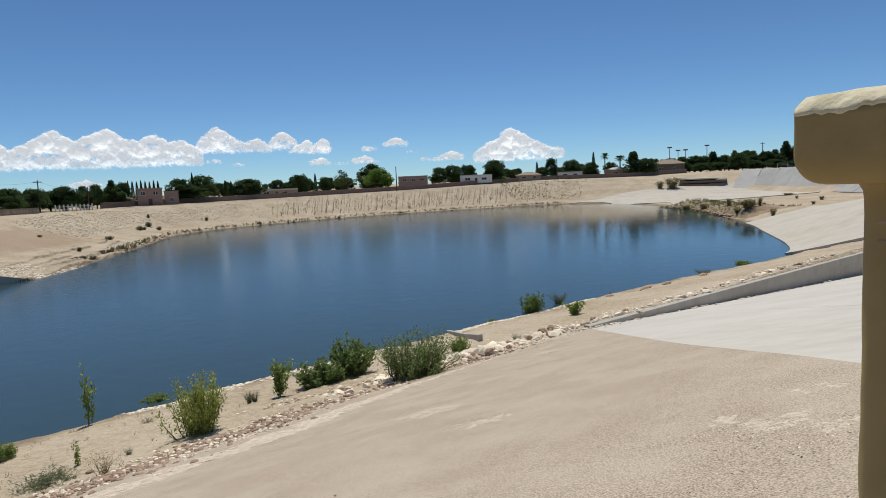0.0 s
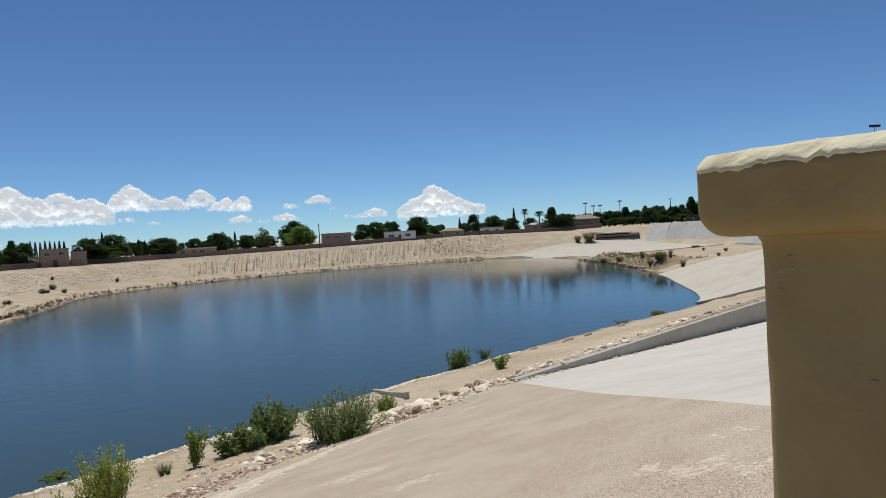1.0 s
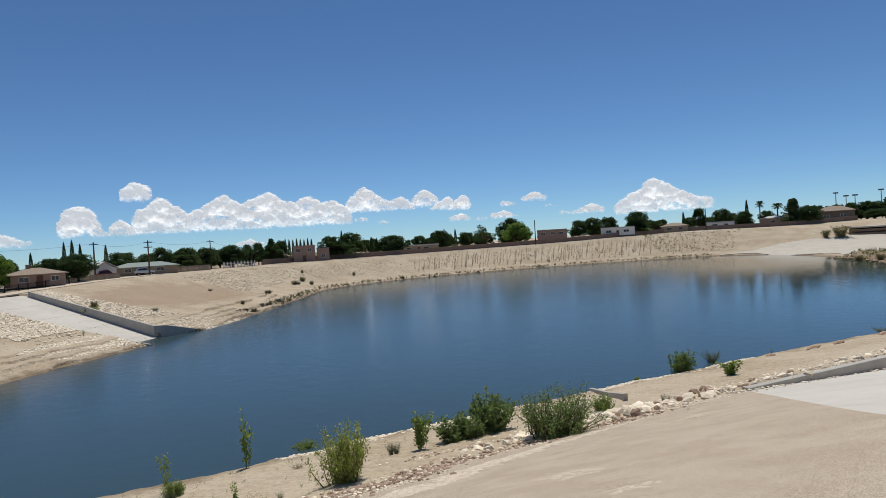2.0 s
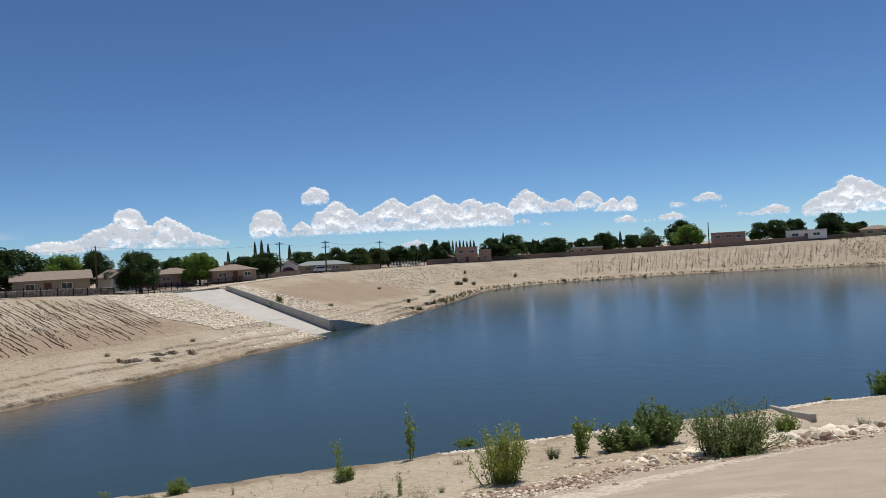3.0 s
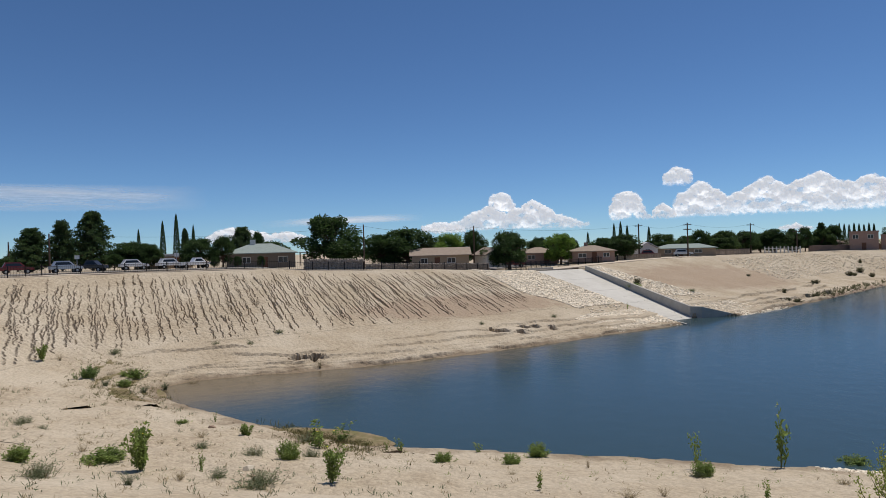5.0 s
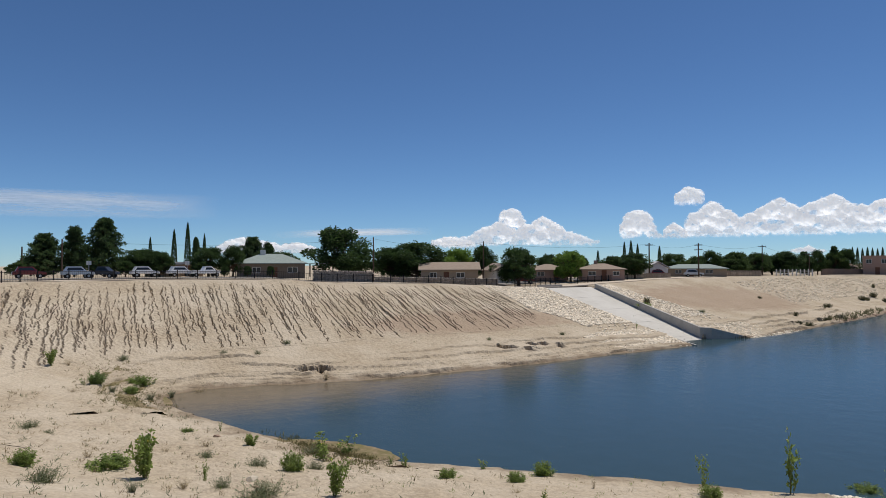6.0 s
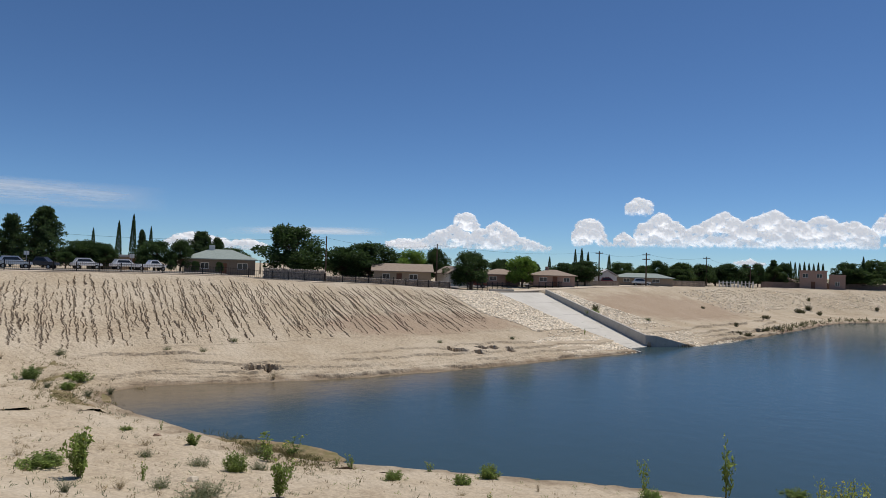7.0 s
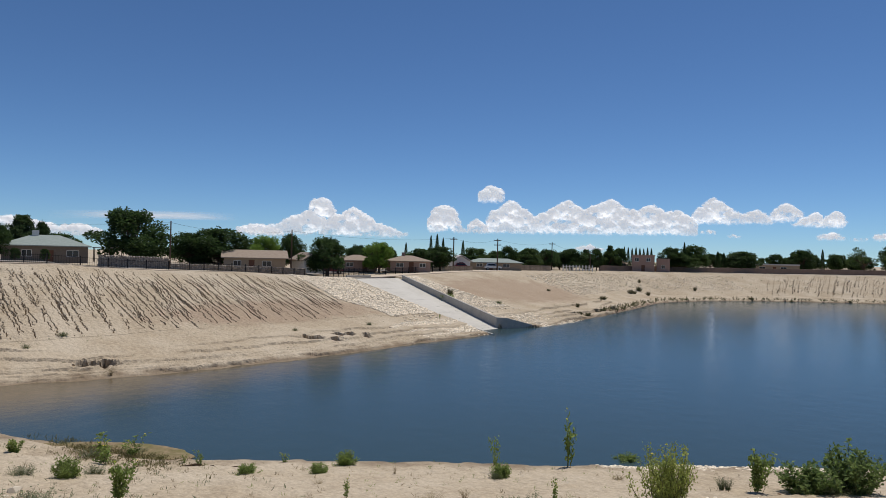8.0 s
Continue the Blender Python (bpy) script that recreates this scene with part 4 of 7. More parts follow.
places = []
while len(places) < 700:
    i = rng.randrange(station(61, 140), station(67.2, 192))
    d = abs(rng.gauss(1.2, 1.2)) + 0.2
    places.append((LINE[i, 0] + OUT[i, 0] * d, LINE[i, 1] + OUT[i, 1] * d, rng.uniform(0.4, 1.5)))
stone_field("rubble", places, BROWN_ROCK, "dark brown broken rubble along the spit's edge")
places = []
while len(places) < 500:
    i = rng.randrange(station(45, 247), station(-60, 120))
    d = abs(rng.gauss(0.7, 0.5))
    places.append((LINE[i, 0] + OUT[i, 0] * d, LINE[i, 1] + OUT[i, 1] * d, rng.uniform(0.2, 0.8)))
stone_field("rubble", places, BROWN_ROCK, "dark rubble along the far water's edge")

# single rocks lining the foot of the ramp and the kerb wall
kinds = []
for k in range(10):
    v, f = rock_geometry(random.Random(100 + k), 1.0, 0.75)
    me = bpy.data.meshes.new("rock")
    me.from_pydata(v, [], f)
    me.materials.append(STONE if k < 8 else BROWN_ROCK)
    kinds.append(me)
for k in range(300):
    if k < 60:
        a, size = rng.uniform(12.5, 20.5), rng.uniform(0.2, 0.5)
        d = 11.3 + rng.gauss(0, 0.5) + 0.5 * max(0.0, 12.5 - a)
    elif k < 190:
        a, size = rng.uniform(20.0, 28.2), 0.22 + 0.6 * rng.random() ** 1.8
        d = 11.35 + rng.gauss(0, 0.6)
    else:
        a = 27 + 40 * ((k - 190) / 110) ** 1.2
        d, size = 11.75 + rng.gauss(0, 0.35), rng.uniform(0.25, 0.62)
    x, y = near_place(a, d)
    ob = new("rock", kinds[rng.randrange(10)])
    ob.matrix_world = Matrix.Translation((x, y, bank(x, y) + size * 0.15 + 0.08 * fbm(x * 0.25, y * 0.25))) @ Matrix.Rotation(rng.uniform(0, 6.28), 4, "Z") @ Matrix.Diagonal((size, size, size, 1))
    brown = ob.data.materials[0] is BROWN_ROCK
    tagged(ob, "broken brown rock on the sandy bank" if brown else "broken pale limestone rock on the sandy bank", "rock", group="rocks along the ramp")
for x, y, size, mat in ((-38.6, 9.5, 0.55, BROWN_ROCK), (-26.8, 8.0, 0.7, STONE), (-25.0, 7.6, 0.45, BROWN_ROCK), (-25.8, 7.4, 0.4, STONE)):
    ob = new("rock", kinds[9 if mat is BROWN_ROCK else 2])
    ob.matrix_world = Matrix.Translation((x, y, bank(x, y) + 0.1)) @ Matrix.Diagonal((size, size, size, 1))
    tagged(ob, "lone weathered rock lying on open sand", "rock")
for x, y, turn, long in ((17.2, 55.6, 0.72, 2.4), (19.6, 57.4, 0.6, 1.6), (24.5, 61.6, 0.7, 1.8), (13.4, 52.9, 0.75, 1.1)):
    ob = new("soil_crust", kinds[8])
    ob.matrix_world = Matrix.Translation((x, y, bank(x, y) + 0.12)) @ Matrix.Rotation(turn, 4, "Z") @ Matrix.Diagonal((long, 0.9, 0.6, 1))
    tagged(ob, "undercut crust of brown soil by the water", "soil")
# driftwood
bm = bmesh.new()
rows = []
for k in range(14):
    t = k / 13
    x, y = -28.6 + 2.6 * t, 15.2 + 1.8 * t + 0.25 * math.sin(t * 7)
    r = 0.06 * (1 - 0.7 * t)
    rows.append([bm.verts.new((x + r * math.cos(q), y, bank(x, y) + 0.08 + 0.12 * math.sin(t * 9) ** 2 + r * math.sin(q))) for q in np.linspace(0, 6.28, 7)[:-1]])
for r, q in zip(rows, rows[1:]):
    for j in range(6):
        bm.faces.new((r[j], r[(j + 1) % 6], q[(j + 1) % 6], q[j]))
tagged(finish("driftwood", bm, BARK), "dead grey branch lying on the sand", "branch")


# drying mud and algae on the spit and at the end of the cove
def mud_patch(cx, cy, rx, ry, turn, label):
    ca, sa = math.cos(turn), math.sin(turn)

    def place(u, v):
        a = u * 2 * math.pi
        r = v * (1 + 0.35 * noise.noise((math.cos(a) * 1.7, math.sin(a) * 1.7, cx)))
        px, py = rx * r * math.cos(a), ry * r * math.sin(a)
        x, y = cx + px * ca - py * sa, cy + px * sa + py * ca
        return x, y, max(0.03, bank(x, y) + 0.10 * fbm(x * 0.25, y * 0.25) + 0.03) + 0.03 * (1 - v) + 0.04 * noise.noise((x * 2, y * 2, 0.0))

    tagged(sheet("mud", np.linspace(0, 1, 40), np.linspace(0.02, 1, 12), place, ALGAE, 0.15), label, "mud", kind="structure")


mud_patch(-34.9, 14.8, 4.4, 1.6, 0.62, "brown drying algae and mud on a low spit")
mud_patch(102.0, 262.5, 10.0, 3.0, -0.9, "dark eroded cut in the bank above the channel")
mud_patch(-56.0, 7.4, 7.0, 2.2, 0.05, "dark damp mud at the end of the cove")


# ---------------------------------------------------------------- plants
def tube(verts, faces, a, b, ra, rb, sides=5):
    a, b = Vector(a), Vector(b)
    t = (b - a).normalized()
    n = t.orthogonal().normalized()
    m = t.cross(n)
    o = len(verts)
    for p, r in ((a, ra), (b, rb)):
        for k in range(sides):
            q = 2 * math.pi * k / sides
            verts.append(tuple(p + (n * math.cos(q) + m * math.sin(q)) * r))
    for k in range(sides):
        faces.append((o + k, o + (k + 1) % sides, o + sides + (k + 1) % sides, o + sides + k))


def leaf(verts, faces, rng, p, length, width, up=0.0, away=None):
    """One bent leaf: two faces along a mid rib."""
    d = Vector((rng.gauss(0, 1), rng.gauss(0, 1), rng.gauss(up, 0.8)))
    if away is not None:
        d += away * 1.2
    d.normalize()
    side = d.cross(Vector((rng.gauss(0, 1), rng.gauss(0, 1), rng.gauss(0, 1)))).normalized() * width * 0.5
    p = Vector(p)
    o = len(verts)
    mid = p + d * length * 0.5
    bend = d.cross(side).normalized() * width * 0.25
    verts += [tuple(p), tuple(mid + side + bend), tuple(p + d * length), tuple(mid - side + bend)]
    faces.append((o, o + 1, o + 2))
    faces.append((o, o + 2, o + 3))


def mesh_part(name, verts, faces, mat, parent, label=""):
    ob = mesh_object(name, verts, faces, mat)
    ob.parent = parent
    return tagged(ob, label) if label else ob


def broadleaf(seed, leaf_mat, label, leaves=11000, size=0.044, blobs=64, loose=1.6):
    """A tree one metre high and wide: tapered trunk, limbs, and a crown of leaf clumps."""
    rng = random.Random(seed)
    root = tagged(new("tree"), label, "tree", group="trees round the basin")
    v, f = [], []
    tube(v, f, (0, 0, 0), (0.01, 0.01, 0.30), 0.035, 0.026, 7)
    cv, cf = [], []
    centres = []
    lobes = [rng.uniform(0.86, 1.1) for _ in range(7)]
    for k in range(blobs):
        a, h = rng.uniform(0, 6.28), rng.uniform(0.22, 0.90)
        lobe = lobes[int(a / 6.2832 * 7) % 7] * rng.uniform(0.85, 1.1)
        reach = 0.43 * lobe * math.sqrt(max(0.02, 1 - ((h - 0.46) / 0.48) ** 2)) * rng.uniform(0.1, 1.0) ** 0.5
        c = Vector((reach * math.cos(a), reach * math.sin(a), h))
        centres.append((c, rng.uniform(0.055, 0.125)))
        tube(v, f, (0.01, 0.01, min(0.30, h * 0.6)), tuple(c * 0.8 + Vector((0, 0, 0.05))), 0.014, 0.004, 4)
    for k in range(leaves):
        c, r = centres[rng.randrange(blobs)]
        d = Vector((rng.gauss(0, 1), rng.gauss(0, 1), rng.gauss(0.15, 0.8))).normalized()
        p = c + d * r * rng.uniform(0.55, 1.0 + 0.12 * loose)
        leaf(cv, cf, rng, p, size * rng.uniform(0.6, 1.2), size * rng.uniform(0.4, 0.8), 0.0, d)
    mesh_part("trunk", v, f, BARK, root)
    mesh_part("crown", cv, cf, leaf_mat, root)["kind"] = "stuff"
    return root


def conifer(seed, slim, leaf_mat, label, leaves=6000):
    rng = random.Random(seed)
    root = tagged(new("tree"), label, "tree", group="trees round the basin")
    v, f, cv, cf = [], [], [], []
    tube(v, f, (0, 0, 0), (0, 0, 0.95), 0.03 if not slim else 0.06, 0.006, 7)
    if slim:
        for k in range(leaves):
            h = rng.uniform(0.03, 1.0)
            width = 0.5 * min(1, h * 9) * (1 - h) ** 0.55 * 1.15
            d = Vector((rng.gauss(0, 1), rng.gauss(0, 1), 0)).normalized()
            p = d * width * rng.uniform(0.7, 1.0)
            p.z = h
            leaf(cv, cf, rng, p, 0.03, 0.10, 2.0)
    else:  # boughs of uneven length, each ending in tufts of needles
        boughs = 84
        tufts = []
        for k in range(boughs):
            h = 0.05 + 0.92 * (k + rng.random()) / boughs
            a = k * 2.4 + rng.gauss(0, 0.3)
            reach = (0.56 * min(1.0, h * 7.0) * (1 - h) ** 0.72 + 0.03) * rng.uniform(0.6, 1.12)
            tip = Vector((reach * math.cos(a), reach * math.sin(a), h + 0.05))
            tube(v, f, (0, 0, h - 0.04), tuple(tip), 0.012 * (1.2 - h), 0.003, 4)
            for t in (0.35, 0.7, 1.0):
                tufts.append((Vector((0, 0, h - 0.02)).lerp(tip, t), rng.uniform(0.035, 0.07) * (1.15 - 0.5 * h)))
        for k in range(leaves * 2):
            c, r = tufts[rng.randrange(len(tufts))]
            d = Vector((rng.gauss(0, 1), rng.gauss(0, 1), rng.gauss(0.3, 0.6))).normalized()
            p = c + Vector((d.x * r * 1.5, d.y * r * 1.5, d.z * r * 0.75)) * rng.uniform(0.3, 1.1)
            leaf(cv, cf, rng, p, 0.045, 0.028, 0.4, d)
    mesh_part("trunk", v, f, BARK, root)
    mesh_part("crown", cv, cf, leaf_mat, root)["kind"] = "stuff"
    return root


def palm(seed, tall, label):
    rng = random.Random(seed)
    root = tagged(new("palm_tree"), label, "palm tree", group="trees round the basin")
    v, f, cv, cf = [], [], [], []
    top = 0.80 if tall else 0.25
    tube(v, f, (0, 0, 0), (0.01, 0, top), 0.10 if not tall else 0.07, 0.055, 8)
    for k in range(46):
        a, lift = rng.uniform(0, 6.28), rng.uniform(-0.5, 1.3)
        d = Vector((math.cos(a), math.sin(a), lift)).normalized()
        reach = 0.5 if tall else 0.55
        up = 0.28 if tall else 0.7
        p0 = Vector((0.01, 0, top))
        side = d.cross(Vector((0, 0, 1))).normalized()
        for s in range(14):
            t = (s + 2) / 15
            p = p0 + Vector((d.x * reach * t, d.y * reach * t, d.z * up * t * 0.62 - 0.16 * t * t * up))
            for w in (-1, 1):
                o = len(cv)
                tip = p + side * w * 0.12 * (1 - abs(t - 0.6)) + d * 0.05 + Vector((0, 0, -0.02))
                cv += [tuple(p), tuple(p + d * 0.03), tuple(tip)]
                cf.append((o, o + 1, o + 2))
    mesh_part("trunk", v, f, BARK, root)
    mesh_part("crown", cv, cf, LEAF_MID, root)["kind"] = "stuff"
    return root


TREES = {
    "cypress": [
        [(-148.25, 22.85, 16.19, 1.16), (-147.48, 27.4, 17.84, 1.42), (-146.97, 30.02, 19.31, 1.55), (-146.26, 33.3, 16.99, 1.16), (-116.57, 130.53, 15.88, 1.36), (-115.34, 131.62, 16.29, 1.51), (-114.12, 132.67, 15.36, 1.36), (-145.7, 151.24, 14.63, 1.45), (-132.05, 163.28, 15.66, 1.63), (-100.29, 212.52, 15.2, 1.42), (-99.13, 213.07, 14.97, 1.42), (-97.97, 213.61, 14.75, 1.42), (-96.8, 214.14, 15.08, 1.42), (-95.64, 214.66, 14.86, 1.42), (-94.49, 215.17, 14.64, 1.42), (-93.33, 215.67, 14.97, 1.42), (-92.18, 216.16, 14.75, 1.42), (-81.33, 217.28, 16.86, 1.6), (-73.51, 226.36, 14.16, 2.05), (-71.76, 226.92, 13.75, 2.05), (-57.41, 304.64, 16.74, 1.87), (45.24, 306.68, 17.6, 1.87)],
        [(69.26, 297.03, 20.5, 2.1)],
    ],
    "pine": [
        [(-144.66, 31.24, 16.01, 2.8), (-143.76, 42.82, 16.3, 7.75), (-95.13, 175.93, 13.34, 5.16), (-91.31, 183.54, 14.71, 4.59), (-66.61, 297.64, 15.3, 6.3), (85.96, 292.64, 19.55, 8.92), (132, 318.75, 18.64, 8.31), (142.72, 319.58, 18.73, 6.02), (158.54, 312.03, 18.2, 7.23), (160.18, 305.56, 21.43, 7.72), (-134.95, 3.58, 15.84, 7.67), (-134.75, 8.23, 17.13, 6.05), (-131.38, 12.77, 18.48, 8.19)],
    ],
    "round": [
        [(-126.49, 19.62, 13.04, 7.71), (-128.15, 21.86, 12.3, 4.47), (-122.7, 28.66, 13.66, 6.72), (-119.73, 32.24, 13.95, 4.69), (-141.91, 48.58, 13.43, 8), (-144.73, 46.46, 15.65, 3.92), (-116.96, 52.01, 17.44, 13.01), (-114.34, 61.85, 13.92, 8.95), (-110.26, 65.02, 14.88, 12.12), (-120.89, 88.8, 14.8, 5.68), (-94.37, 77.32, 13.45, 8.19), (-127.46, 112.49, 12.19, 4.39), (-98.23, 113.37, 12.87, 7.23), (-135.55, 147.06, 12.79, 10.32), (-108.67, 155.85, 13.88, 6.54), (-99.74, 164.06, 13.03, 4.83), (-126.89, 173.56, 11.73, 11.1), (-98.76, 173.91, 13.77, 8.6), (-92.44, 177.36, 13.9, 4.47), (-91.02, 189.25, 14.4, 5.06), (-84.33, 213.98, 15.35, 9.1), (-69.92, 240.02, 14.66, 12.04)],
        [(-76.95, 289.96, 13, 4.13), (-62.08, 293.51, 16.56, 9.29), (-52.14, 300.51, 14.66, 5.77), (-31.05, 298.39, 20.03, 11.36), (-0.37, 300, 16.91, 8.26), (12.88, 309.73, 17.83, 9.07), (24.18, 288.99, 18.99, 10.48), (37.29, 317.82, 15.32, 5.51), (49.99, 295.81, 18.56, 6.71), (67.09, 292.4, 16.18, 7.74), (81.34, 314.66, 16.21, 7.27), (91.4, 290.98, 16.77, 8.92), (113.95, 309.7, 16.17, 5.68), (122.17, 317.29, 16.87, 7.6), (136.6, 316.8, 17.27, 7.12), (148.56, 316.91, 18.88, 10.24), (156.46, 318.66, 17.53, 7.94), (164.04, 303.5, 19.6, 7.72), (146.25, 306.94, 16.43, 11.7), (128.66, 325.5, 15.51, 18.06), (-126.77, 17.72, 13.31, 6.17), (-124.29, 20.71, 12.85, 4.77)],
        [(-123.08, 15.08, 11.26, 3.2), (-149.99, 1.78, 12.24, 5.16), (-175.61, 267.51, 14.8, 16.51), (-91.18, 306.73, 15.68, 11.01)],
    ],
    "lime": [
        [(-136.62, 92.52, 14.5, 8.52), (-97.5, 93.37, 13.34, 6.74), (-26.01, 283.81, 17.47, 12.26)],
    ],
    "palm": [
        [(-133.75, 174.68, 14.1, 3.03), (75.27, 300.72, 21.15, 2.93), (81.71, 299.04, 19.52, 3.73)],
    ],
    "lime2": [
        [(-98.36, 150.75, 13.41, 6.81), (-79.76, 222.11, 16.14, 10.56), (-78.88, 207.52, 12.88, 13.37), (5.91, 304.94, 17.76, 10.5), (33.51, 308.18, 14.77, 8), (60.95, 303.95, 17.84, 9.07), (-125, -0.36, 11, 3.23)],
    ],
    "dry": [
        [(-40.45, 287.16, 19.17, 12.48)],
    ],
    "palmbush": [
        [(26.27, 278.77, 14.54, 6.26)],
    ],
}


def plant_out(places, makers, wide=1.0):
    """Copies of a few unit plants at (x, y, top, width), standing on the ground."""
    rng = random.Random(len(places))
    k = 0
    used = set()
    for row in places:
        for x, y, top, width in row:
            k += 1
            ob = makers[k % len(makers)]
            while nearest(x, y)[1] < 38:  # keep off the slopes
                x, y, top, width = x * 1.02, y * 1.02, 10.4 + (top - 10.4) * 1.02, width * 1.02
            z = bank(x, y) - 0.05
            tall = max(2.0, top - z)
            m = Matrix.Translation((x, y, z)) @ Matrix.Rotation(rng.uniform(0, 6.28), 4, "Z") @ Matrix.Diagonal((width * wide, width * wide, tall, 1))
            if ob in used:
                copy_thing(ob, m @ Matrix.Diagonal((1 / ob.scale.x, 1 / ob.scale.y, 1 / ob.scale.z, 1)))
            else:
                ob.matrix_world = m
                used.add(ob)
    for ob in makers:
        if ob not in used:
            for o in (*ob.children_recursive, ob):
                bpy.data.objects.remove(o)


rng = random.Random(77)
for k in range(84):
    if k >= 60:
        bearing, far, height, width = -33 + 0.62 * (k - 60) + rng.uniform(-0.3, 0.3), rng.uniform(338, 352), rng.uniform(15.5, 18.0) + 0.12 * max(0, 72 - k), rng.uniform(6, 9)
    elif k < 34:
        bearing, far, height, width = rng.uniform(26, 66), rng.uniform(175, 250), rng.uniform(11.2, 13.4), rng.uniform(5, 9)
    else:
        bearing, far, height, width = rng.uniform(-27, 20), rng.uniform(318, 345), rng.uniform(13.6, 15.6), rng.uniform(6, 11)
        height += 0.06 * max(0.0, -bearing) * 1.6
    b = radians(bearing)
    TREES["round" if k % 3 else "lime2"].append([(-math.sin(b) * far, math.cos(b) * far, height, width)])
for k in range(30):
    b = radians(-33.5 + 0.62 * k + rng.uniform(-0.2, 0.2))
    far = rng.uniform(322, 336)
    TREES["round"].append([(-math.sin(b) * far, math.cos(b) * far, rng.uniform(12.6, 14.2), rng.uniform(7, 10))])
plant_out(TREES["round"], [broadleaf(11 + k, LEAF_DARK, "dark green broad-leaved shade tree in a yard") for k in range(4)], 1.12)
LEAF_PINE = material("pine_needles", (0.055, 0.095, 0.035), 0.6, spec=0.25, second=(0.085, 0.13, 0.045), scale=0.6, amount=0.8, jitter=0.35, thin=0.45)
plant_out([[(-109.0, 28.0, 9.7, 1.5), (-109.0, 31.7, 9.7, 1.5), (-109.0, 35.6, 9.7, 1.5)]], [broadleaf(15, LEAF_DARK, "small clipped round dark green garden bush")], 1.0)
plant_out(TREES["pine"], [conifer(31 + k, False, LEAF_PINE, "dark green pine tree with layered branches") for k in range(3)], 1.0)
plant_out(TREES["cypress"], [conifer(41 + k, True, LEAF_DARK, "slender dark green Italian cypress tree", 2200) for k in range(2)], 1.0)
plant_out(TREES["lime"], [broadleaf(51 + k, LEAF_LIME, "bright green rounded tree in a yard") for k in range(2)], 1.1)
plant_out(TREES["lime2"], [broadleaf(61 + k, LEAF_MID, "mid green leafy tree in a yard") for k in range(2)], 1.1)
plant_out(TREES["dry"], [broadleaf(71, LEAF_MID, "sparse grey-green tree with thin crown", 2200, 0.04, 20, 2.0)], 1.1)
plant_out(TREES["palm"], [palm(81, True, "tall fan palm with green crown")], 1.3)
plant_out(TREES["palmbush"], [palm(83, False, "short bushy palm beside the wall")], 1.2)


def weed(name, seed, stems, leaf_mat, stem_mat, label, leaves, size, spread=0.5, flowers=0, form="bush"):
    """A plant one metre high and wide: stems from the root, leaves along them, flower heads where it has any."""
    rng = random.Random(seed)
    root = tagged(new(name), label, "weed" if form != "bush" else "shrub", group="wild plants on the bank")
    v, f, cv, cf, fv, ff = [], [], [], [], [], []
    for k in range(stems):
        a = rng.uniform(0, 6.28)
        lean = rng.uniform(0.1, 1.0) ** 0.7 * spread
        tall = rng.uniform(0.65, 1.0) * (1 - 0.45 * (lean / max(spread, 0.01)) ** 2 if form in ("bush", "low") else 1.0)
        foot = 0.13 if form in ("bush", "low") else 0.04
        p = Vector((rng.gauss(0, foot), rng.gauss(0, foot), 0))
        pts = [p]
        for s in range(5):
            t = (s + 1) / 5
            bow = {"bush": t**0.8, "low": t**0.7}.get(form, t**1.2)
            pts.append(Vector((p.x + lean * math.cos(a) * bow * 0.8 + rng.gauss(0, 0.02), p.y + lean * math.sin(a) * bow * 0.8 + rng.gauss(0, 0.02), tall * t)))
        for s in range(5):
            r = 0.012 if form == "bush" else 0.008
            tube(v, f, pts[s], pts[s + 1], r * (1 - s / 6), r * (1 - (s + 1) / 6), 4)
        for q in range(leaves):
            t = rng.uniform(0.08 if form != "sun" else 0.2, 1.0)
            s = min(4, int(t * 5))
            p = pts[s].lerp(pts[s + 1], t * 5 - s) + Vector((rng.gauss(0, 0.04), rng.gauss(0, 0.04), rng.gauss(0, 0.03)))
            p.z = max(0.02, p.z)
            leaf(cv, cf, rng, p, size * rng.uniform(0.5, 1.2), size * rng.uniform(0.25, 0.6), 0.3)
        if k < flowers:
            tip = pts[-1]
            for q in range(9):
                b = q / 9 * 6.28
                o = len(fv)
                fv += [tuple(tip), tuple(tip + Vector((0.03 * math.cos(b), 0.03 * math.sin(b), 0.01))), tuple(tip + Vector((0.03 * math.cos(b + 0.6), 0.03 * math.sin(b + 0.6), 0.01)))]
                ff.append((o, o + 1, o + 2))
    mesh_part("stem", v, f, stem_mat, root)["kind"] = "stuff"
    mesh_part("foliage", cv, cf, leaf_mat, root)["kind"] = "stuff"
    if fv:
        mesh_part("flower", fv, ff, FLOWER, root, "yellow flower heads")
    return root


